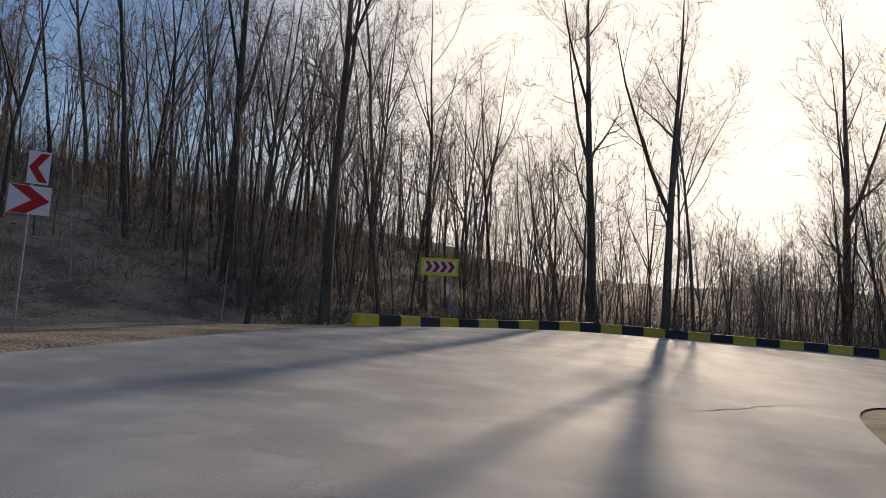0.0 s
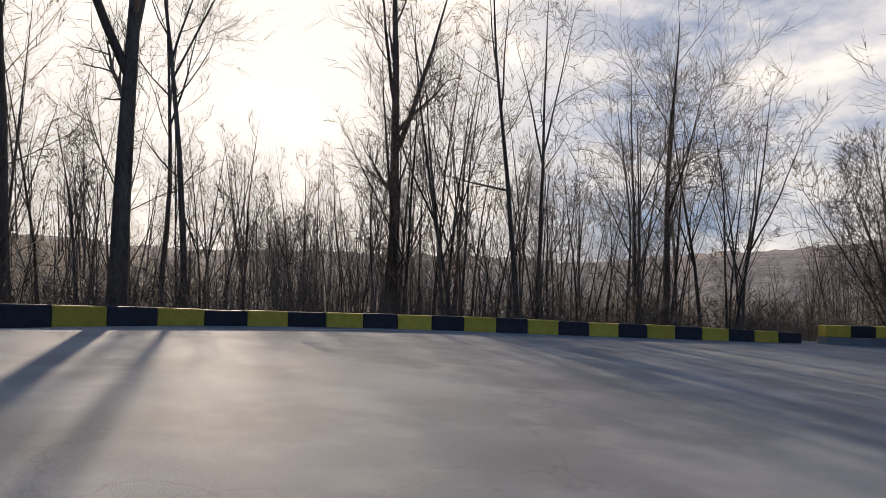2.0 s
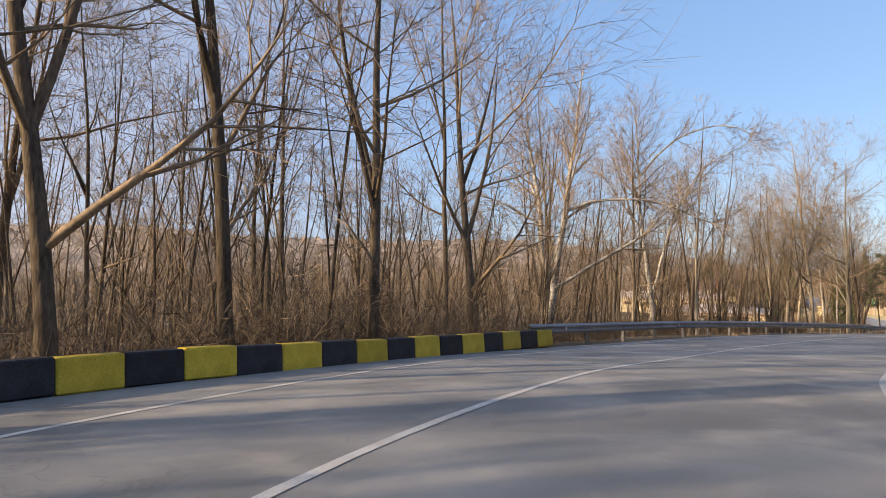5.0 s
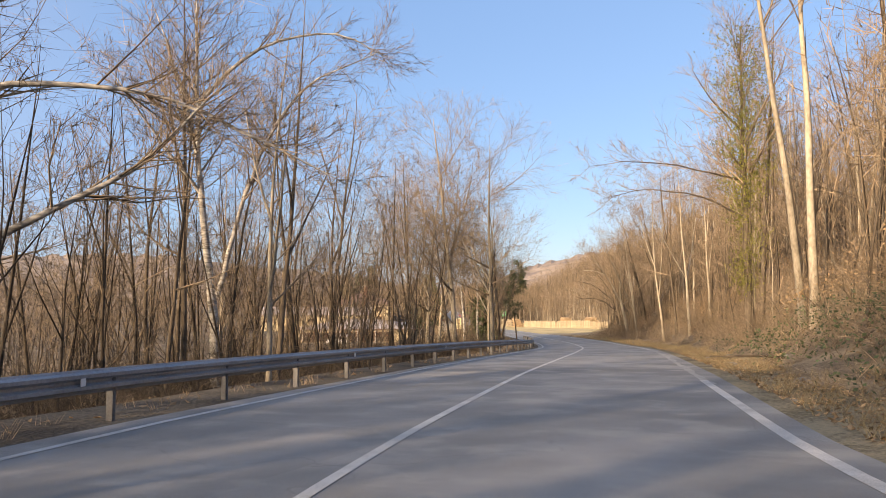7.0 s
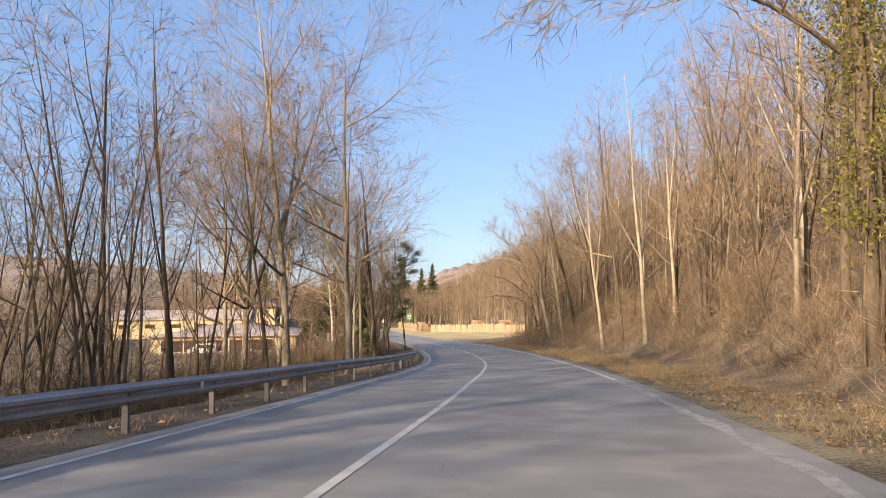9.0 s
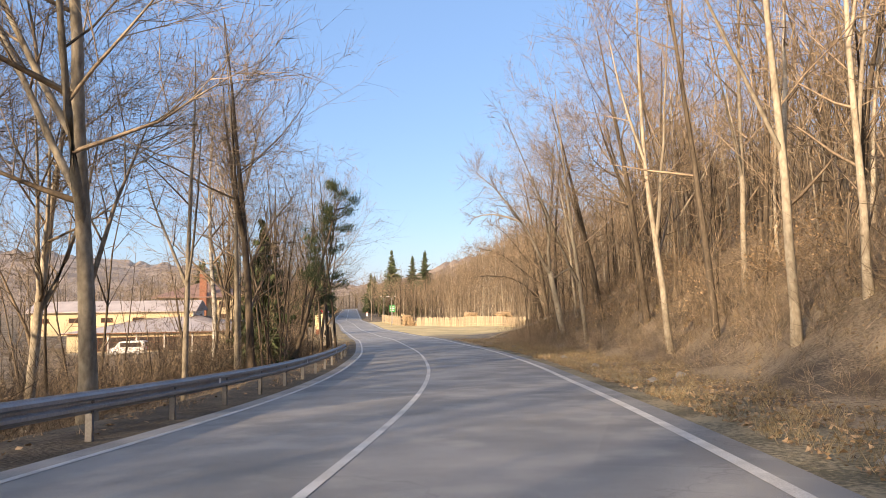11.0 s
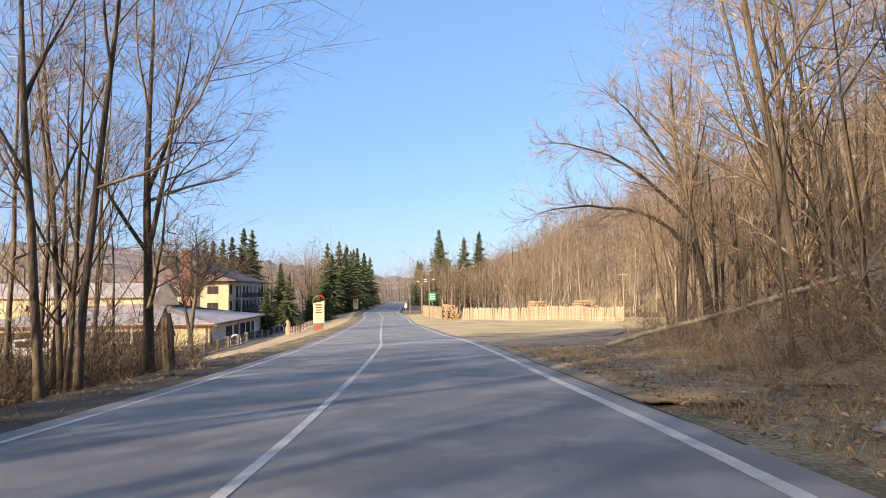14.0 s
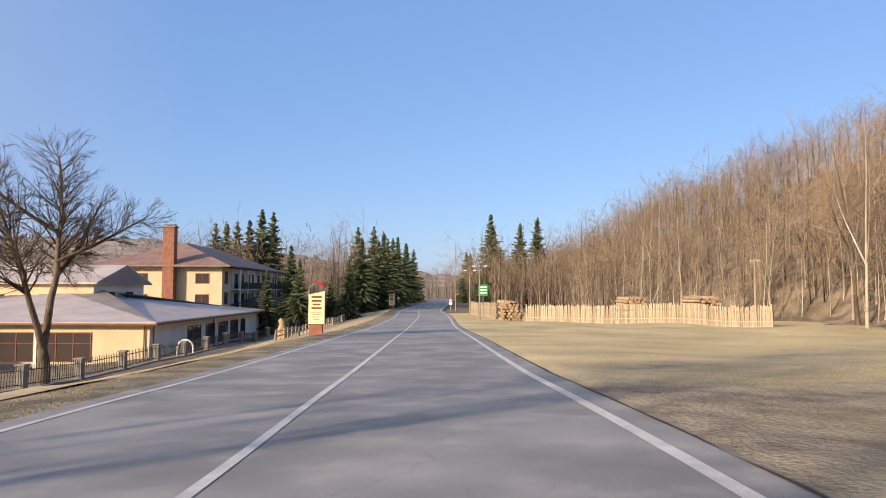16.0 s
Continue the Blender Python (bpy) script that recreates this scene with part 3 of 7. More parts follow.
def bare_tree(seed, height, radius, first=0.35, limbs=14, spread=0.33, boughs=5, twigs=4, angle=0.75, stems=1, lean=0.04, lift=0.12, twig_r=0.012, sides=7, lite=False, far=False, bend=0.045, fine=0, forks=2):
    """Vertices and faces of the trunk, and of the crown of bare limbs and twigs."""
    rg = random.Random(seed)
    TV, TF, CV, CF = [], [], [], []
    for st in range(stems):
        h = height * (1.0 if st == 0 else rg.uniform(0.7, 0.95))
        r = radius * (1.0 if st == 0 else rg.uniform(0.6, 0.9))
        base = Vector((0, 0, -0.6)) if st == 0 else Vector((rg.uniform(-0.6, 0.6), rg.uniform(-0.6, 0.6), -0.6))
        way = Vector((rg.uniform(-lean, lean), rg.uniform(-lean, lean), 1)) if stems == 1 else Vector((base.x * 0.22 + rg.uniform(-lean, lean), base.y * 0.22 + rg.uniform(-lean, lean), 1))
        trunk = wander(rg, base, way, h + 0.6, 10, bend, 0.02)
        rr = [r * (1.35 if i == 0 else 1.0) * (1 - i / 10.6) ** 0.85 for i in range(11)]
        tube(TV, TF, trunk[::3] + trunk[-1:] if lite else trunk, rr[::3] + rr[-1:] if lite else rr, sides)
        axes = [(trunk, r, first, 1.0)]
        for k in range(forks):
            f0 = first * 0.9 + rg.uniform(0.06, 0.34)
            p, ax = along(trunk, f0)
            rl, hl = r * (1 - f0) ** 0.7 * rg.uniform(0.55, 0.8), h * (1 - f0) * rg.uniform(0.65, 0.95)
            leader = wander(rg, p, side_way(rg, ax, rg.uniform(0.25, 0.6)), hl, 7, 0.07, 0.09)
            rr = [rl * (1 - i / 7.5) ** 0.85 for i in range(8)]
            tube(TV, TF, leader[::3] + leader[-1:] if lite else leader, rr[::3] + rr[-1:] if lite else rr, max(3, sides - 2))
            axes.append((leader, rl, 0.15, 0.7))
        for k in range(limbs):
            axis, ra, low, share = axes[k % len(axes)]
            g0 = min(((k + rg.random() * 0.9) / limbs) ** 0.9, 0.98)
            f = low + (1 - low) * g0
            p, ax = along(axis, f)
            lr = max(ra * (1 - f) ** 0.75 * rg.uniform(0.35, 0.62), twig_r * 1.6)
            ll = h * spread * share * (0.75 + 1.1 * g0 - 1.45 * g0 * g0) * rg.uniform(0.5, 1.3)
            limb = wander(rg, p, side_way(rg, ax, angle * rg.uniform(0.55, 1.35)), ll, 5, 0.17, lift)
            if far:
                cone(CV, CF, limb[0], limb[5], lr)
            elif lite:
                tube(CV, CF, [limb[0], limb[2], limb[5]], [lr, lr * 0.7, lr * 0.3], 3)
            else:
                tube(CV, CF, limb, [lr * (1 - i / 5.6) for i in range(6)], 4 if lr > 0.04 else 3)
            for b in range(boughs):
                g = 0.18 + 0.8 * (b + rg.random()) / boughs
                q, bx = along(limb, min(g, 0.98))
                bl = ll * (0.72 - 0.4 * g) * rg.uniform(0.6, 1.25) + 0.25
                br = max(lr * 0.45 * (1 - g * 0.5), twig_r)
                bough = wander(rg, q, side_way(rg, bx, rg.uniform(0.45, 1.05)), bl, 3, 0.2, lift * 0.6)
                if far:
                    sliver(CV, CF, rg, bough[0], bough[3], br)
                elif lite:
                    cone(CV, CF, bough[0], bough[3], br)
                else:
                    cone(CV, CF, bough[1], bough[3], br * 0.7)
                    tube(CV, CF, [bough[0], bough[1]], [br, br * 0.7], 3)
                for t in range(twigs):
                    u, tx = along(bough, 0.1 + 0.88 * rg.random() ** 0.8)
                    w = (side_way(rg, tx, rg.uniform(0.35, 1.0)) + Vector((0, 0, lift * 0.5))).normalized()
                    tl = bl * rg.uniform(0.3, 0.7) + 0.15
                    sliver(CV, CF, rg, u, u + w * tl, twig_r)
                    for _ in range(fine):
                        v = u + w * tl * rg.uniform(0.2, 0.9)
                        sliver(CV, CF, rg, v, v + side_way(rg, w, rg.uniform(0.35, 0.8)) * tl * rg.uniform(0.3, 0.6), twig_r * 0.8)
    return TV, TF, CV, CF


def shrub_mesh(seed, height, stems, twigs, r=0.007, out=1.0):
    rg = random.Random(seed)
    V, Fc = [], []
    for s in range(stems):
        a = rg.uniform(0, 6.283)
        b = Vector((math.cos(a), math.sin(a), 0)) * rg.uniform(0, 0.7)
        h = height * rg.uniform(0.45, 1.0)
        st = wander(rg, b + Vector((0, 0, -0.2)), Vector((math.cos(a) * out * rg.random(), math.sin(a) * out * rg.random(), 1)), h, 4, 0.26)
        cone(V, Fc, st[0], st[2], r * 1.3)
        cone(V, Fc, st[2] - (st[2] - st[0]) * 0.15, st[4], r * 0.8)
        for t in range(twigs):
            q, ax = along(st, rg.uniform(0.08, 0.97))
            sliver(V, Fc, rg, q, q + side_way(rg, ax, rg.uniform(0.35, 1.1)) * h * rg.uniform(0.12, 0.42), r * 0.75)
    return V, Fc


def needle_sprays(V, Fc, rg, p, way, length, width, droop):
    """A bough of a conifer: a spine with short drooping fingers on both sides."""
    d = way.normalized()
    side = d.cross(Vector((0, 0, 1)))
    side = side.normalized() if side.length > 0.1 else Vector((1, 0, 0))
    n = max(4, int(length / 0.22))
    q = p.copy()
    for i in range(n):
        f = i / n
        q2 = q + d * (length / n)
        w = width * (1 - f * 0.75) * rg.uniform(0.7, 1.2)
        for sg in (-1, 1):
            tip = q + side * sg * w + d * w * 0.5 + Vector((0, 0, -droop * w * rg.uniform(0.4, 1.5)))
            th = 0.055 + 0.06 * (1 - f)
            b = len(V)
            V.extend([q + Vector((0, 0, th)), q2 + Vector((0, 0, -th)), tip, q - d * 0.05 + Vector((0, 0, -th * 1.6))])
            Fc.extend([(b, b + 1, b + 2), (b + 1, b + 3, b + 2), (b + 3, b, b + 2)])
        q = q2
        d = (d + Vector((0, 0, -0.03))).normalized()


def spruce(seed, height, width, whorl=0.42, low=0.06, ragged=False):
    rg = random.Random(seed)
    TV, TF, CV, CF = [], [], [], []
    trunk = wander(rg, Vector((0, 0, -0.5)), Vector((0, 0, 1)), height + 0.4, 6, 0.01)
    tube(TV, TF, trunk, [0.02 + height * 0.011 * (1 - i / 6) for i in range(7)], 6)
    z = height * low
    while z < height * 0.985:
        f = z / height
        ln = width * (1 - f) ** 1.0 * rg.uniform(0.6, 1.15) + 0.15
        m = 5 if ragged or f > 0.75 else 7
        a0 = rg.uniform(0, 6.28)
        for k in range(m):
            a = a0 + 6.283 * k / m + rg.uniform(-0.25, 0.25)
            way = Vector((math.cos(a), math.sin(a), -0.18 + 0.55 * f))
            needle_sprays(CV, CF, rg, Vector((0, 0, z + rg.uniform(-0.35, 0.3))), way, ln * (rg.uniform(0.3, 1.2) if ragged else rg.uniform(0.75, 1.1)), 0.24 + ln * 0.16, 2.2 if ragged else 0.8)
        z += whorl * (1.15 - 0.5 * f) * rg.uniform(0.8, 1.2)
    return TV, TF, CV, CF


def pine(seed, height):
    """A leaning pine, bare below, with ragged needle clumps above."""
    rg = random.Random(seed)
    TV, TF, CV, CF = [], [], [], []
    trunk = wander(rg, Vector((0, 0, -0.5)), Vector((0.27, 0.0, 1)), height + 0.4, 9, 0.05)
    tube(TV, TF, trunk, [0.02 + 0.15 * (1 - i / 9.2) for i in range(10)], 7)
    for k in range(26):
        f = 0.34 + 0.64 * (k + rg.random()) / 26
        p, ax = along(trunk, f)
        ll = (2.7 - 1.9 * abs(f - 0.68)) * rg.uniform(0.45, 1.0) * (1.1 - 0.45 * f)
        limb = wander(rg, p, side_way(rg, ax, rg.uniform(1.0, 1.45)), ll, 4, 0.16, 0.1)
        tube(TV, TF, limb, [0.04, 0.03, 0.022, 0.016, 0.01], 4)
        if f < 0.42 and rg.random() < 0.6:
            continue
        for c in range(7):
            q, bx = along(limb, rg.uniform(0.25, 1.0))
            for n in range(34):
                w = side_way(rg, (bx + Vector((0, 0, 0.7))).normalized(), rg.uniform(0.1, 1.25))
                o = q + Vector((rg.gauss(0, 0.2), rg.gauss(0, 0.2), rg.gauss(0.03, 0.12)))
                s = w.orthogonal().normalized() * 0.016
                u = w.cross(s).normalized() * 0.014
                b = len(CV)
                CV.extend([o + s, o - s, o + u, o + w * rg.uniform(0.2, 0.34)])
                CF.extend([(b, b + 1, b + 3), (b + 1, b + 2, b + 3), (b + 2, b, b + 3)])
    return TV, TF, CV, CF


def make_mesh(name, V, Fc, material):
    me = bpy.data.meshes.new(name)
    me.from_pydata([tuple(v) for v in V], [], Fc)
    me.update()
    me.polygons.foreach_set("use_smooth", [True] * len(me.polygons))
    me.materials.append(material)
    return me


class Kind:
    """A kind of tree, whose meshes all trees of the kind share."""

    def __init__(self, data, bark, crown):
        self.data = data
        self.trunk = make_mesh("trunk", data[0], data[1], bark)
        self.crown = make_mesh("crown", data[2], data[3], crown)

    def plant(self, x, y, scale, turn, label, category="tree", group="", name="tree", sink=0.1, z=None, tilt=(0, 0)):
        z = ground1(x, y) if z is None else z
        e = empty(name, pose(x, y, z - sink, tilt[0], tilt[1], turn) @ Matrix.Diagonal((scale, scale, scale, 1)), label, category, group)
        for me in (self.trunk, self.crown):
            o = new(me.name, me)
            o.parent = e
        return e


TALL = [Kind(bare_tree(100 + i, 19, 0.15, 0.34, 16, 0.23 + 0.02 * i, 6, 7, 0.68 + 0.08 * i, lean=0.045, lift=0.10, twig_r=0.010, bend=0.055), M_BARK, M_TWIG) for i in range(5)]
BIG = [Kind(bare_tree(200 + i, 20, 0.25, 0.18, 26, 0.42, 9, 9, 1.0, lift=0.07, twig_r=0.010, lean=0.03, fine=1), M_BARK, M_TWIG) for i in range(3)]
PALE = [Kind(bare_tree(300 + i, 19, 0.17, 0.22, 18, 0.33, 7, 8, 0.9, lift=0.08, twig_r=0.010, lean=0.04), M_PALE, M_TWIG) for i in range(3)]
CLUMP = [Kind(bare_tree(400 + i, 13, 0.10, 0.14, 11, 0.31, 5, 7, 0.7, stems=5, lean=0.14, lift=0.08, twig_r=0.010, bend=0.06, forks=1), M_BARK, M_TWIG) for i in range(3)]
THIN = [Kind(bare_tree(500 + i, 12, 0.065, 0.16, 12, 0.26, 5, 6, 0.75, lean=0.10, sides=5, twig_r=0.009, bend=0.07), M_BARK, M_TWIG) for i in range(5)]
THINP = [Kind(bare_tree(600 + i, 11, 0.055, 0.16, 12, 0.26, 5, 6, 0.75, lean=0.12, sides=5, twig_r=0.009, bend=0.07), M_PALE, M_TWIG) for i in range(3)]
LITE = [(bare_tree(750 + i, 17, 0.12, 0.18, 14, 0.27, 4, 5, 0.85, lean=0.08, lift=0.08, sides=4, twig_r=0.014, bend=0.06, lite=True), M_BARK) for i in range(5)]
LITEP = [(bare_tree(760 + i, 16, 0.11, 0.16, 14, 0.28, 4, 5, 0.85, lean=0.10, lift=0.08, sides=4, twig_r=0.014, bend=0.06, lite=True), M_PALE) for i in range(3)]
FARK = [(bare_tree(770 + i, 14, 0.10, 0.1, 10, 0.34, 3, 4, 0.9, lean=0.05, sides=3, twig_r=0.022, lite=True, far=True, forks=1), M_BARK) for i in range(5)]
HILLK = [(bare_tree(790 + i, 10, 0.10, 0.1, 12, 0.46, 3, 3, 0.95, lean=0.06, sides=3, twig_r=0.021, lite=True, far=True, forks=1), M_BARK) for i in range(5)]
SHRUB_DATA = [shrub_mesh(700 + i, 2.8, 11, 24, 0.009) for i in range(5)]
SHRUB = [make_mesh("shrub", *d, M_TWIG) for d in SHRUB_DATA]
LABELS = {
    "tall": "tall slender leafless tree with grey-brown bark",
    "big": "large leafless tree with a thick grey trunk and spreading limbs",
    "pale": "leafless tree with a pale sunlit trunk",
    "clump": "leafless tree with several thin stems from one base",
    "thin": "thin leafless young tree in the roadside woods",
}


def scatter(n, region, kinds, label, group, smin=0.75, smax=1.2, near=1.6, seed=1, taken=[]):
    """Plants n trees at random in a region given by a function of random numbers."""
    rg = random.Random(seed)
    made = tries = 0
    while made < n and tries < n * 12:
        tries += 1
        p = region(rg)
        if p is None or any((p[0] - q[0]) ** 2 + (p[1] - q[1]) ** 2 < near * near for q in taken):
            continue
        taken.append(p)
        rg.choice(kinds).plant(p[0], p[1], rg.uniform(smin, smax), rg.uniform(0, 360), label, "tree", group)
        made += 1


def as_arrays(data, crown_slot):
    """One array of places, and triangles with their material slot."""
    V = np.array([tuple(v) for v in data[0]] + [tuple(v) for v in data[2]])
    T, M = [], []
    for faces, off, slot in ((data[1], 0, 0), (data[3], len(data[0]), crown_slot)):
        for f in faces:
            for k in range(1, len(f) - 1):
                T.append((f[0] + off, f[k] + off, f[k + 1] + off))
                M.append(slot)
    return V, np.array(T), np.array(M)


def stuff_mesh(name, parts, materials, label, category):
    """One joined mesh from many placed copies: parts are (V, T, M, x, y, z, scale, turn)."""
    VS, TS, MS, off = [], [], [], 0
    for V, T, M, x, y, z, sc, turn in parts:
        c, s = math.cos(turn), math.sin(turn)
        W = V * sc
        VS.append(np.stack([W[:, 0] * c - W[:, 1] * s + x, W[:, 0] * s + W[:, 1] * c + y, W[:, 2] + z], 1))
        TS.append(T + off)
        MS.append(M)
        off += len(V)
    V, T, M = np.concatenate(VS), np.concatenate(TS), np.concatenate(MS)
    me = bpy.data.meshes.new(name)
    me.vertices.add(len(V))
    me.vertices.foreach_set("co", V.ravel())
    me.loops.add(len(T) * 3)
    me.loops.foreach_set("vertex_index", T.ravel().astype(np.int32))
    me.polygons.add(len(T))
    me.polygons.foreach_set("loop_start", np.arange(0, len(T) * 3, 3, dtype=np.int32))
    me.polygons.foreach_set("material_index", M.astype(np.int32))
    me.update(calc_edges=True)
    for m in materials:
        me.materials.append(m)
    return tagged(new(name, me), label, category, kind="stuff")


LITE_A = [as_arrays(d, 1) for d, m in LITE]
LITEP_A = [as_arrays(d, 1) for d, m in LITEP]
FAR_A = [as_arrays(d, 1) for d, m in FARK]
HILL_A = [as_arrays(d, 1) for d, m in HILLK]
SHRUB_A = [as_arrays(([], [], *d), 0) for d in SHRUB_DATA]


def stuff_trees(n, region, arrays, materials, label, smin, smax, seed, name="woods", near=1.4):
    rg = random.Random(seed)
    pts, tries, cells = [], 0, set()
    while len(pts) < n and tries < n * 10:
        tries += 1
        p = region(rg)
        if p is None or (int(p[0] / near), int(p[1] / near)) in cells:
            continue
        cells.add((int(p[0] / near), int(p[1] / near)))
        pts.append(p)
    z = ground([p[0] for p in pts], [p[1] for p in pts])
    stuff_mesh(name, [(*rg.choice(arrays), p[0], p[1], zz - 0.1, rg.uniform(smin, smax), rg.uniform(0, 6.28)) for p, zz in zip(pts, z)], materials, label, "woods")


def shrubs(n, region, smin, smax, group, seed):
    rg = random.Random(seed)
    for i in range(n):
        p = region(rg)
        if p is None:
            continue
        o = new("shrub", rg.choice(SHRUB))
        s = rg.uniform(smin, smax)
        o.matrix_world = pose(p[0], p[1], ground1(p[0], p[1]) - 0.05, 0, 0, rg.uniform(0, 360)) @ Matrix.Diagonal((s * 1.2, s * 1.2, s, 1))
        tagged(o, "bare brown twiggy shrub on the roadside", "shrub", group)


def band(s0, s1, d0, d1, power=1.0):
    def f(rg):
        s = rg.uniform(s0, s1)
        a = d0(s) if callable(d0) else d0
        b = d1(s) if callable(d1) else d1
        d = a + (b - a) * rg.random() ** power
        p = at(s, d)
        _, dd, _ = station([p.x], [p.y])
        if abs(dd[0]) < abs(a) - 1.0:
            return None
        return p.x, p.y
    return f


def beyond(i0, i1, a, b, power=1.0):
    """Outside the hairpin's barrier line."""
    def f(rg):
        k = rg.uniform(i0, i1) * (len(BAR) - 1)
        i = min(int(k), len(BAR) - 2)
        p = BAR[i] + (BAR[i + 1] - BAR[i]) * (k - i)
        t = BAR[i + 1] - BAR[i]
        t /= np.hypot(t[0], t[1])
        d = a + (b - a) * rg.random() ** power
        return p[0] - t[1] * d, p[1] + t[0] * d
    return f


BAR = catmull(BAR_ROW_A + BAR_ROW_B, 1.0)
edge_r = lambda s: float(np.interp(s, [0, 60, 92, 140, 185, 205, 235, 262, 290, 330], [9, 8.2, 9.9, 10.0, 9.6, 15, 34, 40, 24, 12]))  # noqa: E731
edge_l = lambda s: -float(np.interp(s, [60, 75, 95, 105, 158, 170, 200], [7.5, 7.5, 8.5, 10.5, 9.5, 7.0, 7.0]))  # noqa: E731

WB, WP = (M_BARK, M_TWIG), (M_PALE, M_TWIG)
# the woods outside the hairpin
scatter(9, beyond(0.0, 0.45, 5, 22, 1.0), TALL, LABELS["tall"], "woods outside the bend", 0.6, 0.9, 2.6, 11)
scatter(4, beyond(0.72, 1.0, 5, 20, 1.0), TALL, LABELS["tall"], "woods outside the bend", 0.6, 0.9, 2.6, 10)
scatter(14, beyond(0.0, 1.0, 2.5, 16), THIN + CLUMP, LABELS["thin"], "woods outside the bend", 0.6, 1.05, 1.4, 12)
stuff_trees(230, beyond(0.0, 1.0, 10, 60, 1.2), LITE_A, WB, "bare winter woods beyond the bend", 0.3, 0.58, 16)
stuff_trees(34, beyond(0.66, 1.0, 3, 18), LITE_A, WB, "bare winter woods beyond the bend", 0.35, 0.7, 19)
stuff_trees(90, beyond(0.55, 1.0, 1.5, 14), SHRUB_A, (M_TWIG,), "brown twiggy undergrowth beyond the bend", 0.7, 1.5, 20, "undergrowth")
stuff_trees(34, beyond(0.0, 0.4, 12, 44), LITE_A, WB, "bare winter woods beyond the bend", 0.6, 0.9, 27)
shrubs(46, beyond(0.0, 1.0, 1.5, 8), 0.5, 1.0, "undergrowth outside the bend", 13)
stuff_trees(330, beyond(0.0, 1.0, 1.6, 20, 1.3), SHRUB_A, WB[:1], "dark twiggy undergrowth beyond the bend", 0.7, 1.5, 17, "undergrowth")


stuff_trees(24, beyond(0.06, 0.3, 8, 40), LITE_A, WB, "bare winter woods beyond the bend", 0.7, 1.0, 28)


stuff_trees(34, beyond(0.4, 0.62, 6, 40), LITE_A, WB, "bare winter woods beyond the bend", 0.5, 0.8, 54)
# the wooded bank beside the bend's entry
def bank(near, far):
    def f(rg):
        x, y = rg.uniform(-55, 6), rg.uniform(4, 85)
        k = (x + 13.0) * -0.80 + (y - 19.0) * 0.60
        return (x, y) if near < k < far and (x < -8 or y > 28) else None
    return f


scatter(28, bank(2, 26), TALL, LABELS["tall"], "woods on the bank", 0.75, 1.15, 2.2, 14)
stuff_trees(120, bank(8, 75), LITE_A, WB, "bare winter woods on the bank", 0.7, 1.1, 18)
stuff_trees(220, bank(14, 55), SHRUB_A, WB[:1], "dark undergrowth high on the bank", 0.9, 1.6, 56, "undergrowth")
stuff_trees(340, bank(0.3, 34), SHRUB_A, (M_TWIG,), "brown twiggy undergrowth on the bank", 0.6, 1.3, 15, "undergrowth")
# right-hand bank and its woods
scatter(52, band(64, 205, edge_r, 30, 1.4), TALL + PALE, LABELS["tall"], "woods on the hillside", 0.65, 1.05, 2.2, 21)
scatter(46, band(64, 205, lambda s: edge_r(s) - 0.5, 22, 1.4), THIN + THINP + CLUMP, LABELS["thin"], "woods on the hillside", 0.5, 1.0, 1.4, 22)
stuff_trees(210, band(62, 215, lambda s: edge_r(s) + 7, 75, 1.2), LITE_A, WB, "bare winter woods up the hillside", 0.68, 1.15, 24)
stuff_trees(130, band(62, 215, lambda s: edge_r(s) + 5, 55, 1.2), LITEP_A, WP, "bare pale-stemmed woods up the hillside", 0.62, 1.08, 25)
shrubs(60, band(68, 205, lambda s: edge_r(s) - 1.5, 16, 1.4), 0.5, 1.0, "undergrowth on the hillside", 23)
stuff_trees(430, band(66, 215, lambda s: edge_r(s) - 0.5, 40, 1.3), SHRUB_A, (M_TWIG,), "brown twiggy undergrowth on the hillside", 0.7, 1.5, 26, "undergrowth")
stuff_trees(300, band(90, 188, lambda s: edge_r(s) - 2.4, lambda s: edge_r(s) + 7, 1.0), SHRUB_A, (M_TWIG,), "brown brush at the foot of the hillside", 0.45, 1.0, 29, "undergrowth", 0.9)
# left-hand woods below the road
scatter(42, band(80, 138, edge_l, -24, 1.1), TALL + THIN[:2] + CLUMP + PALE[:1], LABELS["thin"], "woods below the road", 0.55, 0.95, 1.5, 31)
scatter(8, band(138, 192, edge_l, -24, 1.1), TALL + THIN[:2], LABELS["thin"], "woods below the road", 0.5, 0.75, 1.5, 37)
stuff_trees(140, band(74, 192, lambda s: edge_l(s) - 4, -70, 1.2), LITE_A, WB, "bare winter woods below the road", 0.5, 0.85, 33)
shrubs(50, band(78, 194, edge_l, -14, 1.4), 0.5, 1.0, "undergrowth below the road", 32)
stuff_trees(340, band(76, 138, lambda s: edge_l(s), -28, 1.4), SHRUB_A, WB[:1], "brown twiggy undergrowth below the road", 0.7, 1.5, 34, "undergrowth")
stuff_trees(190, band(138, 194, lambda s: edge_l(s) - 0.5, -26, 1.3), SHRUB_A, WB[:1], "brown twiggy undergrowth below the road", 0.8, 1.6, 35, "undergrowth")
stuff_trees(90, band(76, 138, lambda s: edge_l(s) - 1, -30, 1.2), LITE_A, WB, "bare winter woods below the road", 0.4, 0.75, 36)
stuff_trees(40, band(187, 199, -6.0, -11.0), SHRUB_A, WB[:1], "dark brush at the end of the left-hand woods", 0.6, 1.2, 30, "undergrowth", 0.7)
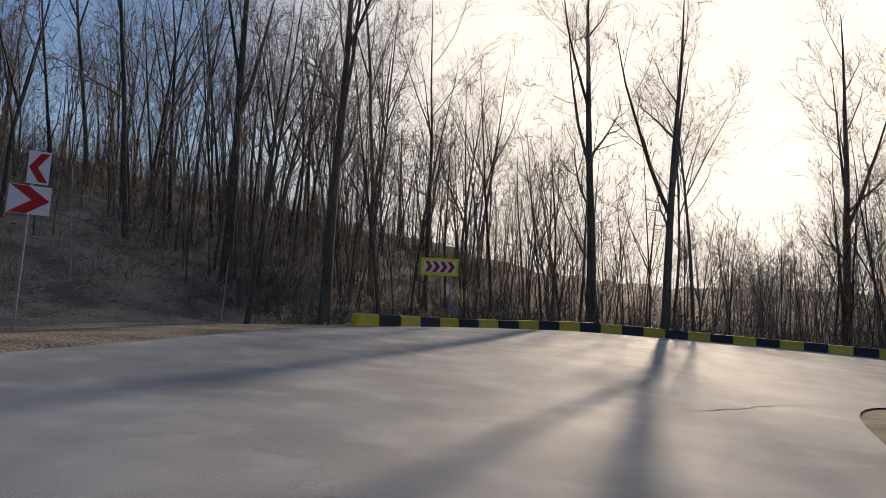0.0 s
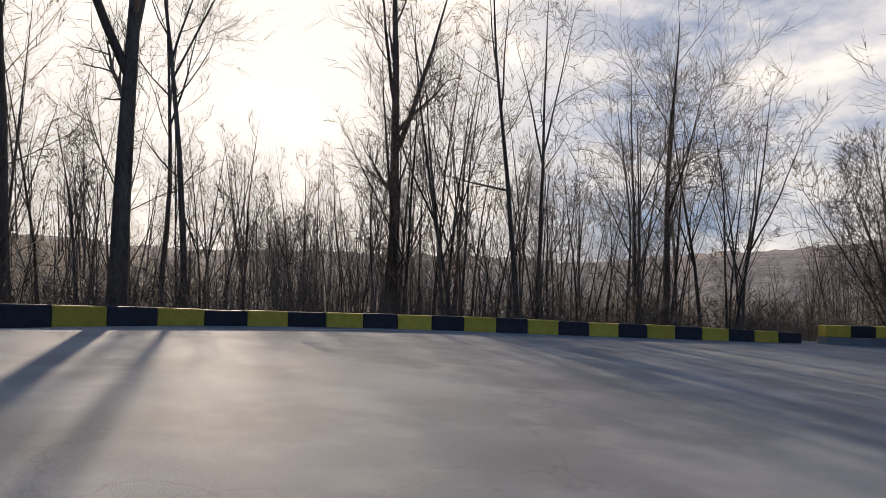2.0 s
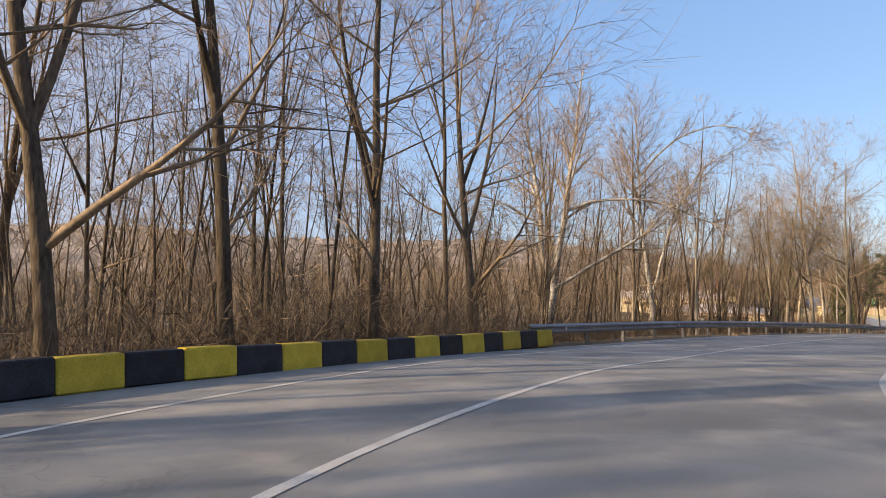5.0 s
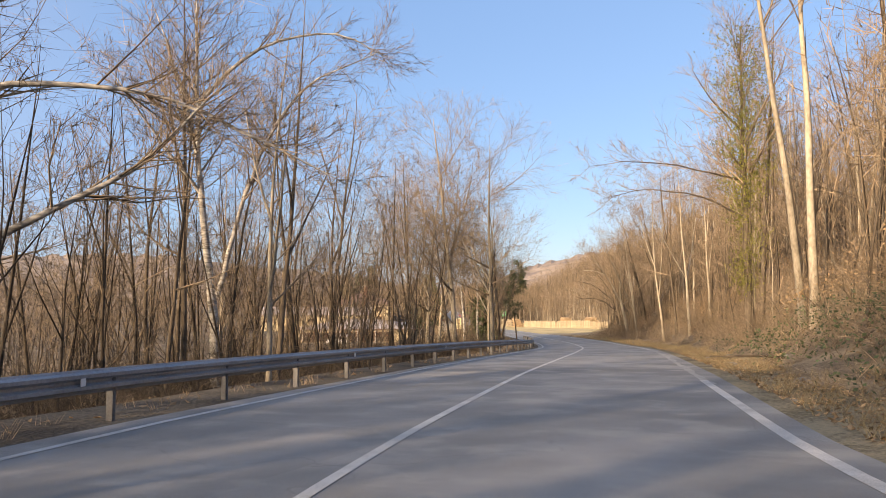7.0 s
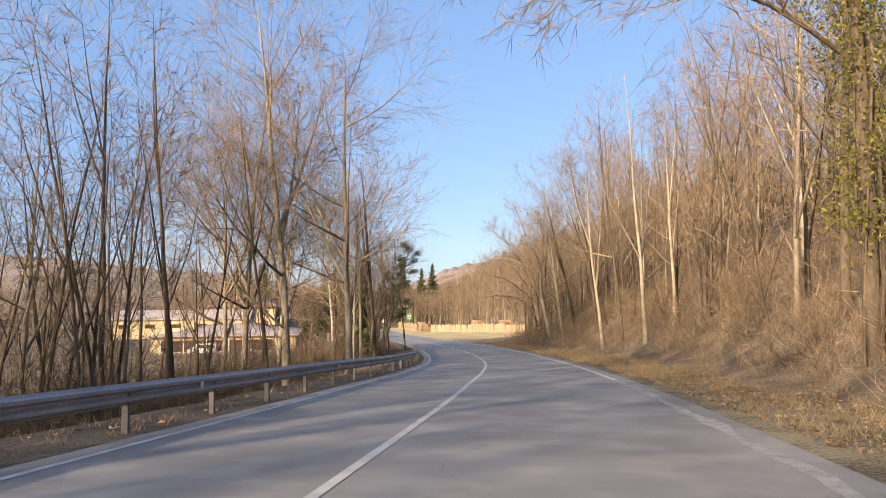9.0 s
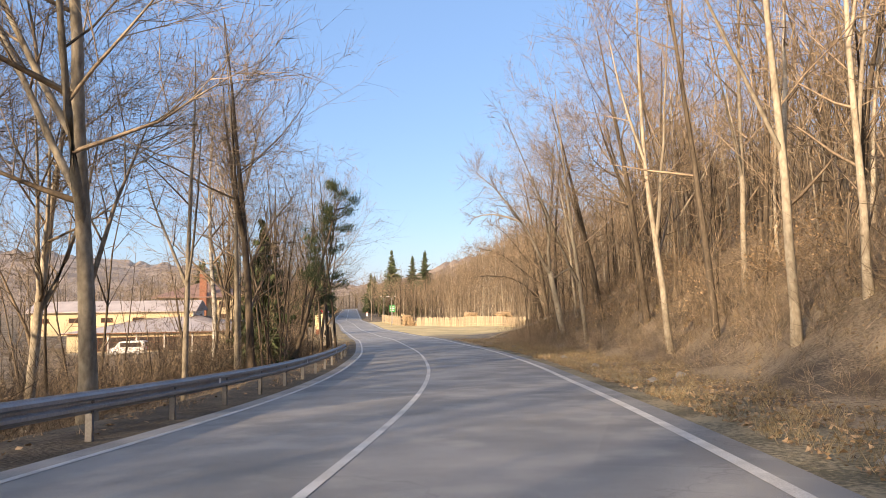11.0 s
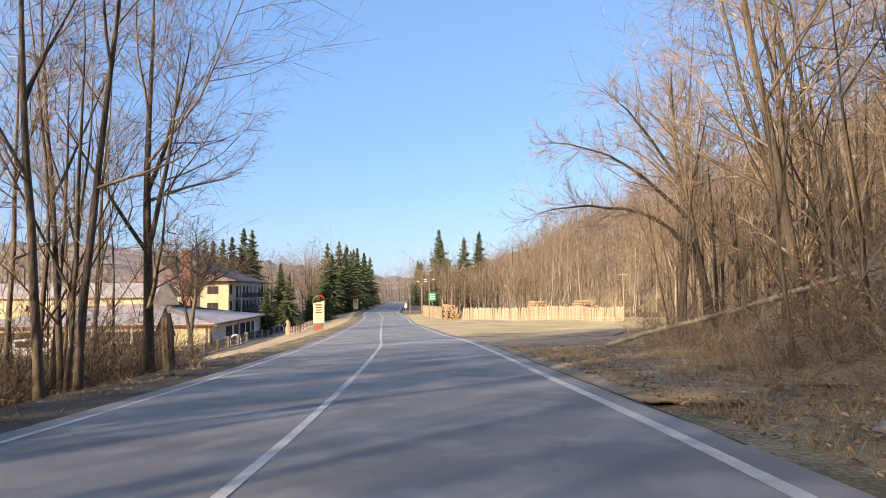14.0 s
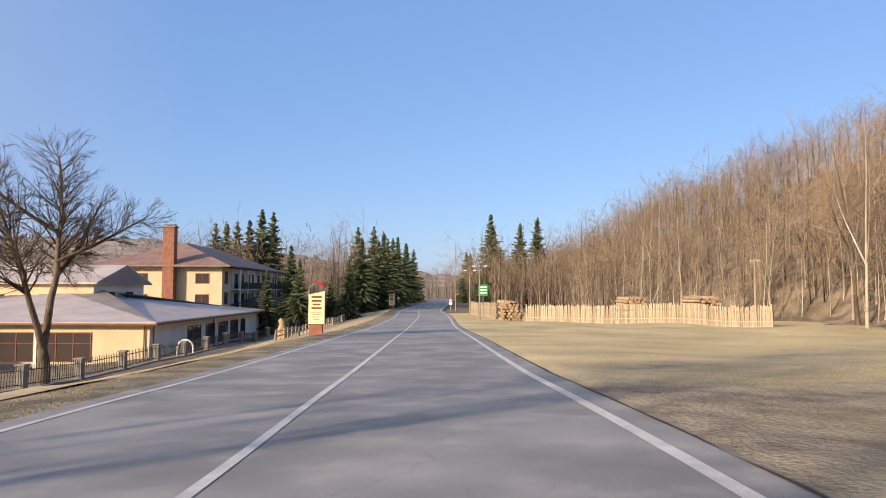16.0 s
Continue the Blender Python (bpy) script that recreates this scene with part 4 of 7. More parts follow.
stuff_trees(150, band(146, 204, lambda s: edge_l(s) - 1.5, -21, 1.1), SHRUB_A, (M_TWIG,), "brown twiggy undergrowth below the road", 0.8, 1.5, 38, "undergrowth")
stuff_trees(260, band(66, 206, lambda s: edge_r(s) + 1.5, 42, 1.2), HILL_A, WB, "bare young woods up the hillside", 0.6, 1.1, 39)
# woods round the field and along the far road
stuff_trees(260, band(205, 300, lambda s: edge_r(s) - 1, lambda s: edge_r(s) + 16, 1.2), HILL_A, WP, "young pale woods at the edge of the field", 0.35, 0.75, 55)
stuff_trees(100, band(205, 310, edge_r, lambda s: edge_r(s) + 25, 1.2), LITE_A, WB, "bare winter woods behind the field", 0.45, 0.8, 41)
stuff_trees(46, band(205, 310, edge_r, lambda s: edge_r(s) + 20, 1.2), LITEP_A, WP, "bare pale-stemmed woods behind the field", 0.45, 0.8, 44)
stuff_trees(1250, band(195, 450, lambda s: edge_r(s) + 2, 150, 1.4), HILL_A, WB, "distant bare woods on the hill", 0.65, 1.1, 45, near=2.0)
stuff_trees(950, band(195, 450, lambda s: edge_r(s) + 2, 150, 1.4), HILL_A, WP, "distant bare pale-stemmed woods on the hill", 0.65, 1.05, 53, near=2.0)
stuff_trees(260, band(305, 490, 9, 60, 1.3), HILL_A, WB, "bare woods along the far road", 0.8, 1.4, 42)
stuff_trees(260, band(300, 470, -13, -80, 1.2), HILL_A, WB, "bare woods along the far road", 0.9, 1.7, 43)
stuff_trees(260, band(190, 330, -75, -170, 1.0), HILL_A, WB, "bare woods across the valley", 1.0, 1.7, 46)

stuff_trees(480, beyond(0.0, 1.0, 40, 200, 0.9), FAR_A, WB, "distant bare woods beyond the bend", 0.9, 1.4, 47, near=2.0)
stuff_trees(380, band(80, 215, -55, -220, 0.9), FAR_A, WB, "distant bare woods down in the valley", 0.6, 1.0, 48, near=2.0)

stuff_trees(400, beyond(0.0, 1.0, 6, 60, 1.0), FAR_A, WB, "tangled brush beyond the bend", 0.18, 0.4, 49, "undergrowth", 1.0)
stuff_trees(380, bank(2, 60), FAR_A, WB, "tangled brush on the bank", 0.18, 0.4, 50, "undergrowth", 1.0)
stuff_trees(280, band(76, 196, lambda s: edge_l(s) - 1, -45, 1.1), FAR_A, WB, "tangled brush below the road", 0.18, 0.42, 51, "undergrowth", 1.0)


def past_the_end(rg):
    p, q = at(495, rg.uniform(-60, 60)), at(480)
    w = (at(495) - q).normalized() * rg.uniform(0, 70)
    return (p.x + w.x, p.y + w.y)


stuff_trees(150, past_the_end, HILL_A, WB, "bare woods where the far road bends away", 1.0, 1.6, 52)
# trees that stand out


def guided_tree(seed, stems, boughs=3.2, twigs=5, lift=0.08, twig_r=0.007):
    """A bare tree whose main stems and limbs follow given lines: (points, radius, end radius, bare share)."""
    rg = random.Random(seed)
    TV, TF, CV, CF = [], [], [], []
    for pts, r0, r1, bare in stems:
        line = [Vector(p) + Vector((rg.uniform(-1, 1), rg.uniform(-1, 1), rg.uniform(-1, 1))) * (0.05 if i else 0) for i, p in enumerate(catmull(pts, 0.8))]
        n = len(line)
        tube(TV, TF, line, [r0 + (r1 - r0) * i / (n - 1) for i in range(n)], 8 if r0 > 0.1 else 5)
        length = sum((line[i + 1] - line[i]).length for i in range(n - 1))
        for b in range(int(length * boughs) if bare < 0.9 else 0):
            g = min(bare + (1 - bare) * rg.random() ** 0.75, 0.99)
            q, ax = along(line, g)
            bl = length * rg.uniform(0.10, 0.27) * (1.2 - 0.7 * g) + 0.5
            br = max((r0 + (r1 - r0) * g) * 0.45, 0.012)
            bough = wander(rg, q, side_way(rg, ax, rg.uniform(0.5, 1.1)), bl, 4, 0.2, lift)
            tube(CV, CF, [bough[0], bough[2], bough[4]], [br, br * 0.65, br * 0.3], 3)
            for k in range(7):
                u, bx = along(bough, 0.15 + 0.83 * (k + rg.random()) / 7)
                sl = bl * rg.uniform(0.3, 0.6)
                sub = wander(rg, u, side_way(rg, bx, rg.uniform(0.35, 0.85)), sl, 2, 0.2, lift)
                cone(CV, CF, sub[0], sub[2], max(br * 0.35, 0.008))
                for t in range(twigs):
                    v, tx = along(sub, rg.uniform(0.1, 0.98))
                    sliver(CV, CF, rg, v, v + side_way(rg, tx, rg.uniform(0.25, 0.7)) * (sl * rg.uniform(0.25, 0.6) + 0.08), twig_r)
    return TV, TF, CV, CF


# two birches beside the guardrail; x runs towards the road
FORK = Kind(guided_tree(971, (
    ([(0, 0, -0.5), (0.3, 0.1, 2.9), (0.5, 0.1, 4.8)], 0.29, 0.21, 0.9),
    ([(0.5, 0.1, 4.7), (-0.2, 0.2, 6.1), (-0.5, 0.5, 9), (-1.2, 0.8, 13), (-1.5, 0.9, 16)], 0.20, 0.03, 0.25),
    ([(0.5, 0.1, 4.7), (1.0, -0.2, 7.1), (1.4, -0.5, 9.6), (1.9, -0.6, 13), (2.3, -0.7, 16.5)], 0.21, 0.03, 0.25),
    ([(0.6, 0.0, 4.3), (3.2, 0.4, 5.9), (5.3, 0.9, 7.3), (6.5, 1.0, 8.4), (7.5, 1.2, 9.6)], 0.12, 0.02, 0.3),
    ([(1.3, -0.4, 8.6), (2.6, 0.2, 9.1), (4.9, 0.9, 9.3), (7.0, 1.2, 8.7), (9.2, 1.8, 7.7), (10.6, 2.0, 7.0)], 0.10, 0.015, 0.2),
    ([(-0.4, 0.4, 8), (-3, -0.6, 9.4), (-5, -1.2, 10)], 0.09, 0.015, 0.2),
    ([(-0.5, 0.5, 9), (-2.0, 2.4, 12), (-2.6, 3.6, 14.5)], 0.08, 0.015, 0.2),
    ([(1.4, -0.5, 9.6), (2.8, -2.8, 12.2), (3.4, -4.2, 14)], 0.08, 0.015, 0.2))), M_BIRCH, M_TWIG)
TOWER = Kind(guided_tree(972, (
    ([(0, 0, -0.5), (-0.3, 0, 4.3), (-1.0, 0.2, 10), (-1.3, 0.3, 17.2)], 0.24, 0.03, 0.5),
    ([(-0.1, 0, 4.6), (1.3, -0.4, 9.4), (3.3, -0.8, 12.9), (6.5, -1.0, 14.6)], 0.12, 0.015, 0.3),
    ([(-1.0, 0.2, 10), (-2.2, 0.6, 14.3), (-3.2, 0.8, 17)], 0.11, 0.015, 0.25),
    ([(-1.1, 0.2, 12.6), (1.3, 0.8, 15.2), (4.5, 1.4, 16.2), (6.8, 1.6, 15.2)], 0.10, 0.015, 0.25),
    ([(-0.9, 0.2, 8.8), (-2.6, -1.9, 11.5), (-3.4, -3.2, 13)], 0.09, 0.015, 0.2))), M_BIRCH, M_TWIG)
# a bare tree on the bank, its limbs hanging out towards the road
OVERHANG = Kind(guided_tree(973, (
    ([(0, 0, -0.5), (0.4, 0.3, 3), (0.9, 0.8, 6.2), (1.3, 1.2, 9), (1.4, 1.5, 12.5)], 0.26, 0.03, 0.45),
    ([(0.5, 0.4, 3.9), (2.2, 1.8, 5.6), (4.1, 3.3, 6.1), (5.4, 4.7, 6.0), (6.6, 5.9, 5.7)], 0.12, 0.012, 0.25),
    ([(0.8, 0.7, 5.5), (2.8, 2.3, 7.6), (4.6, 3.9, 8.6), (6.2, 5.2, 8.9)], 0.12, 0.012, 0.25),
    ([(1.0, 0.9, 7.0), (2.6, 3.0, 9.6), (4.0, 4.4, 11.2)], 0.10, 0.012, 0.25),
    ([(0.9, 0.8, 6.0), (0.2, 2.9, 8.4), (-0.3, 4.6, 9.8)], 0.09, 0.012, 0.25),
    ([(0.9, 0.8, 6.4), (2.8, -0.6, 8.8), (4.6, -1.8, 10.0)], 0.09, 0.012, 0.25)), 4.0, 5), M_BARK, M_TWIG)
# an old pale tree leaning over the verge; x runs uphill
LEANER = Kind(guided_tree(974, (
    ([(0, 0, -0.5), (-0.5, 0, 2.2), (-1.07, 0, 4.8)], 0.22, 0.17, 0.95),
    ([(-1.05, 0, 4.6), (-1.9, 0.3, 6.4), (-2.9, 0.4, 8.2), (-4.6, 0.2, 10.4), (-6.0, 0.2, 11.6)], 0.12, 0.02, 0.25),
    ([(-1.05, 0, 4.6), (-1.1, -0.3, 7.0), (-0.9, -0.5, 10), (-0.8, -0.6, 13.5)], 0.13, 0.02, 0.25),
    ([(-0.9, 0, 4.2), (0.9, 0.8, 5.2), (2.6, 1.2, 5.6), (4.2, 1.4, 7.0)], 0.07, 0.015, 0.25),
    ([(-2.9, 0.4, 8.2), (-4.6, 1.8, 8.9), (-6.2, 2.6, 8.6)], 0.09, 0.012, 0.2),
    ([(-1.1, -0.3, 7.0), (-2.0, -2.4, 9.0), (-3.0, -3.8, 10.0)], 0.09, 0.012, 0.2))), M_PALE, M_TWIG)
# broad pale crowns of the stand below the road
BIRCH = Kind(bare_tree(940, 19, 0.19, 0.3, 18, 0.32, 7, 9, 0.9, lift=0.04, twig_r=0.010, lean=0.03, fine=1, forks=1), M_BIRCH, M_TWIG)
DOME = [Kind(bare_tree(930 + i, 20, 0.24, 0.16, 30, 0.44, 9, 11, 0.95, lift=0.05, twig_r=0.0095, lean=0.03, fine=2, forks=3), M_PALE, M_TWIG) for i in range(2)]
# a straight tree wrapped in ivy, two long limbs out over the road
IVIED = Kind(guided_tree(979, (
    ([(0, 0, -0.5), (0.05, 0.1, 6), (0.1, 0, 12), (0, 0, 17)], 0.2, 0.03, 0.45),
    ([(0, 0, 8.6), (2.4, 0.6, 9.3), (5.2, 1.0, 9.9), (8.0, 1.2, 9.8)], 0.06, 0.012, 0.15),
    ([(0, 0, 6.6), (2.0, 1.6, 7.6), (4.4, 3.0, 8.0), (6.6, 4.0, 7.6)], 0.055, 0.012, 0.15),
    ([(0, 0, 10.6), (-1.4, 0.9, 13), (-2.2, 1.4, 15)], 0.08, 0.012, 0.2),
    ([(0, 0, 11.2), (1.6, -0.9, 13.4), (2.6, -1.4, 15.4)], 0.08, 0.012, 0.2))), M_BARK, M_TWIG)
# a round bush of many stems, and the tall trees outside the bend
ROUND = Kind(bare_tree(975, 10.5, 0.10, 0.06, 13, 0.30, 6, 8, 0.65, stems=10, lean=0.42, lift=0.07, twig_r=0.012, forks=0), M_BARK, M_BARK)
GIANT = [Kind(bare_tree(976 + i, 24, 0.33, 0.31, 19, 0.27, 8, 8, 0.72, lift=0.15, twig_r=0.011, lean=0.02, bend=0.03, fine=1), M_BARK, M_TWIG) for i in range(3)]
CANDLE = Kind(bare_tree(985, 21, 0.19, 0.58, 14, 0.24, 7, 8, 0.7, lean=0.01, lift=0.12, forks=0), M_PALE, M_TWIG)
for x, y, kind, sc, turn in ((58.6, -13.9, FORK, 1.0, 209.7), (60.5, -26.8, TOWER, 1.0, 209.7), (54.8, -23.0, PALE[1], 0.62, 200), (65.7, -61.7, DOME[0], 1.12, 0),
                             (74.7, -84.1, BIRCH, 0.9, 70), (72.6, -83.6, BIRCH, 0.85, 190), (76.0, -87.2, BIG[2], 0.7, 20), (76.2, -100.2, BIG[0], 0.62, 80), (63.2, -64.2, DOME[1], 0.95, 90), (68.6, -61.6, DOME[1], 0.9, 150), (71.5, -64.0, DOME[0], 0.82, 300), (71.2, -69.4, DOME[1], 0.8, 210),
                             (41.1, -44.3, IVIED, 1.0, 0), (38.6, -35.2, CANDLE, 1.0, 60), (38.9, -36.6, CANDLE, 0.95, 160), (62.8, -120.3, OVERHANG, 1.0, 0), (57.3, -98.6, LEANER, 1.0, 202.3), (74.2, -95.6, TALL[1], 0.7, 40), (76.8, -98.0, CLUMP[1], 0.95, 300), (75.2, -97.2, TALL[4], 0.72, 150), (31.2, 28.6, CLUMP[2], 0.75, 20), (69.4, -88.6, TALL[2], 0.62, 200),
                             (9.0, 41.3, GIANT[0], 1.0, 20), (10.3, 31.8, GIANT[1], 0.7, 80), (23.1, 39.5, GIANT[2], 0.85, 140), (-4.4, 26.5, GIANT[0], 0.75, 200), (-9.5, 30.5, GIANT[2], 0.8, 260),
                             (24.2, 33.0, TALL[4], 0.8, 70), (28.0, 30.6, CLUMP[1], 0.8, 0),
                             (41.5, 24.4, PALE[1], 0.9, 10), (43.2, 22.9, TALL[0], 0.85, 40), (39.6, 25.2, ROUND, 0.9, 0), (48.0, 18.6, BIG[0], 0.72, 200), (50.4, 15.6, BIG[2], 0.75, 20), (52.5, 13.2, BIG[1], 0.72, 75), (33.4, 33.0, BIG[1], 0.7, 30), (39.8, 18.9, TALL[3], 0.85, 0), (39.6, 17.2, GIANT[1], 0.72, 100),
                             (42.3, 15.0, BIG[2], 0.66, 60), (43.0, 13.0, BIG[0], 0.72, 160), (44.4, 9.6, BIG[1], 0.7, 250), (46.4, 5.0, BIG[2], 0.7, 0), (47.6, 0.5, BIG[0], 0.65, 110)):
    label = "pale forked birch with long spreading bare limbs" if kind in (FORK, TOWER) else "leafless tree whose limbs hang out towards the road" if kind is OVERHANG else "old pale tree leaning out over the verge" if kind is LEANER else "round leafless bush of many stems behind the barrier" if kind is ROUND else "leafless birch with white bark marked by dark bands" if kind is BIRCH else "broad leafless tree with a pale dense rounded crown" if kind in DOME else "straight tree trunk wrapped in ivy with long limbs" if kind is IVIED else "straight tall pale trunk with a small bare crown" if kind is CANDLE else LABELS["pale" if kind in PALE else "tall" if kind in TALL else "clump" if kind in CLUMP else "big"]
    kind.plant(x, y, sc, turn, label, "tree", "roadside trees")

for s, d, kind, sc, lean in ((158, -8.6, PALE[2], 0.7, 0), (163.5, -7.4, BIG[1], 0.78, 0), (165.8, -8.6, PALE[1], 0.85, 0), (167.5, -7.2, CLUMP[2], 0.8, 0), (180, -7.5, TALL[1], 0.62, 3), (183, -8.5, CLUMP[0], 0.75, 0), (188, -9.0, TALL[3], 0.6, 0), (194, -9.5, CLUMP[0], 0.9, 0), (191.5, -11.5, TALL[0], 0.6, 0), (177, -8.5, CLUMP[1], 0.7, 0),
                             (176, 12.0, BIG[1], 0.72, -8), (183, 12.5, PALE[2], 0.75, -6), (172, 9.6, PALE[0], 0.8, -4), (188, 12.0, BIG[2], 0.7, -9), (196, 17.5, BIG[2], 0.75, -8), (168, 11.5, BIG[0], 0.75, -6), (160, 9.5, PALE[1], 0.85, -5), (152, 10.0, PALE[2], 0.9, -3)):
    p = at(s, d)
    kind.plant(p.x, p.y, sc, heading(s) + (0 if lean else s * 53), LABELS["pale" if kind in PALE else "big" if kind in BIG else "tall"], "tree", "roadside trees", tilt=(0, lean))

SPRUCE_SPOTS = ((170.2, -204.0, 1.25), (174.5, -211.0, 1.35), (170.3, -209.6, 1.30), (172.7, -215.5, 1.40), (168.2, -214.2, 1.50), (170.6, -220.1, 1.50))
SPRUCE = [Kind(spruce(800 + i, 14, 5.0, 0.4), M_BARK, M_NEEDLE) for i in range(3)]
for s, d, sc in ((296, -10, 0.62), (301, -13, 0.5), (284, -15, 0.62), (289, -17, 0.8), (277, -17.5, 0.55), (318, -10, 0.95), (326, -12, 1.15), (333, -9, 1.0), (341, -11, 1.25), (350, -9, 1.1), (360, -11, 1.3), (372, -10, 1.25), (385, -10, 1.35),
                 (400, -9, 1.3), (416, -10, 1.35), (434, -9, 1.3), (352, 14, 1.5), (357, 21, 1.4), (360, 15, 1.35), (366, 26, 1.5), (392, 10, 1.0), (410, 9, 1.1), (428, 10, 1.1)):
    p = at(s, d)
    SPRUCE[int(s) % 3].plant(p.x, p.y, sc, s * 37 % 360, "dark green spruce tree", "conifer", "spruces", name="spruce_tree")
for x, y, sc in SPRUCE_SPOTS:
    SPRUCE[int(x) % 3].plant(x, y, sc, x * 37 % 360, "tall dark spruce behind the hotel", "conifer", "spruces", name="spruce_tree")
PINE = Kind(pine(900, 10.8), M_BARK, M_NEEDLE)
PINE.plant(71.2, -86.2, 1.0, 200, "leaning pine with ragged dark needle clumps", "conifer", name="pine_tree")
RAGGED = Kind(spruce(890, 9.5, 3.4, 0.8, 0.05, True), M_BARK, M_NEEDLE)
RAGGED.plant(74.6, -87.6, 0.8, 140, "dark spruce with drooping boughs beside the road", "conifer", name="spruce_tree")
RAGGED.plant(72.3, -85.3, 0.98, 20, "dark spruce with drooping boughs beside the road", "conifer", name="spruce_tree")
p = at(171, -8.0)
SPRUCE[2].plant(p.x, p.y, 0.3, 80, "small dark spruce beside the road", "conifer", name="spruce_tree")

# ---------------------------------------------------------------- barrier blocks
blk = bmesh.new()
box(blk, 0.004, 0.996, -0.17, 0.17, -0.12, 0.38, bevel=0.025)
for v in blk.verts:
    if v.co.z > 0.28:
        v.co.y *= 0.72
me_blk = {}
for key, m in (("yellow", M_YEL), ("black", M_BLK)):
    me = bpy.data.meshes.new("barrier_block")
    blk.to_mesh(me)
    me.materials.append(m)
    me_blk[key] = me
blk.free()


def block_row(knots, first_yellow):
    line = catmull(knots, 0.25)
    cum = np.r_[0, np.cumsum(np.linalg.norm(np.diff(line[:, :2], axis=0), axis=1))]
    n = round(cum[-1])
    for i in range(n):
        a = np.array([np.interp(i, cum, line[:, k]) for k in range(3)])
        b = np.array([np.interp(i + 1, cum, line[:, k]) for k in range(3)])
        colour = "yellow" if (i % 2 == 0) == first_yellow else "black"
        o = new("barrier_block", me_blk[colour])
        yaw = math.degrees(math.atan2(b[1] - a[1], b[0] - a[0]))
        o.matrix_world = pose(a[0], a[1], a[2] + rnd.uniform(-0.012, 0.012), 0, -math.degrees(math.atan2(b[2] - a[2], 1)), yaw + rnd.uniform(-1, 1))
        tagged(o, colour + "-painted concrete barrier block at the road edge", "barrier", "barrier blocks")


block_row(BAR_ROW_A, True)
block_row(BAR_ROW_B, False)


def raised_piece():
    a, b = Vector((31.3, 25.45)), Vector((33.95, 24.1))
    yaw = math.degrees(math.atan2(b.y - a.y, b.x - a.x))
    e = empty("barrier_block", pose(a.x, a.y, -1.28, 0, 1.0, yaw), "long raised concrete barrier painted yellow and black over a grey foot", "barrier")
    n = (b - a).length / 3
    part("foot", boxes((0, 3 * n, -0.2, 0.2, -0.2, 0.34), bevel=0.02), M_CONC, e)
    for k in range(3):
        part("painted_top", boxes((k * n + 0.003, (k + 1) * n - 0.003, -0.205, 0.205, 0.342, 0.73), bevel=0.02), M_BLK if k == 1 else M_YEL, e)


raised_piece()

# ---------------------------------------------------------------- guardrail


def guardrail(s0, s1):
    e = empty("guardrail", Matrix.Identity(4), "galvanised steel crash barrier on posts beside the road", "guardrail")
    prof = [(0.0, 0.44), (-0.015, 0.47), (-0.075, 0.50), (-0.075, 0.545), (-0.012, 0.58), (-0.012, 0.615), (-0.075, 0.65), (-0.075, 0.695), (-0.015, 0.725), (0.0, 0.755)]
    ss = np.arange(s0, s1 + 0.01, 1.0)
    V, Fc = [], []
    back = [(y - 0.012, z) for y, z in prof][::-1]
    ring = prof + back
    for s in ss:
        off = -fwl(s) - 0.35
        for y, z in ring:
            V.append(at(s, off - y - 0.075, z - 0.06))
    m = len(ring)
    for i in range(len(ss) - 1):
        for k in range(m):
            Fc.append((i * m + k, i * m + (k + 1) % m, (i + 1) * m + (k + 1) % m, (i + 1) * m + k))
    Fc.append(tuple(range(m)))
    Fc.append(tuple((len(ss) - 1) * m + k for k in range(m))[::-1])
    mesh_object("rail", V, Fc, M_STEEL, e)
    bm = boxes((-0.03, 0.03, -0.05, -0.042, -0.6, 0.70), (-0.03, -0.024, -0.05, 0.05, -0.6, 0.70), (-0.03, 0.03, 0.042, 0.05, -0.6, 0.70))
    me = bpy.data.meshes.new("post")
    bm.to_mesh(me)
    bm.free()
    me.materials.append(M_POST)
    for s in np.arange(s0 + 0.8, s1, POST_GAP):
        o = new("post", me)
        o.parent = e
        o.matrix_world = Matrix.Translation(at(s, -fwl(s) - 0.35 - 0.09, -0.06)) @ pose(0, 0, 0, 0, 0, heading(s) + 90)

    rf = bpy.data.meshes.new("reflector")
    bm = boxes((-0.04, 0.04, -0.012, 0.0, -0.05, 0.05))
    bm.to_mesh(rf)
    bm.free()
    rf.materials.append(M_SIGNW)
    for s in np.arange(s0 + 2, s1, 9.0):
        o = new("reflector", rf)
        o.parent = e
        o.matrix_world = Matrix.Translation(at(s, -fwl(s) - 0.35 + 0.004, 0.54)) @ pose(0, 0, 0, 0, 0, heading(s) + 90)


POST_GAP = 2.7
guardrail(RAIL[0], RAIL[1])

# ---------------------------------------------------------------- the field, verges and yard


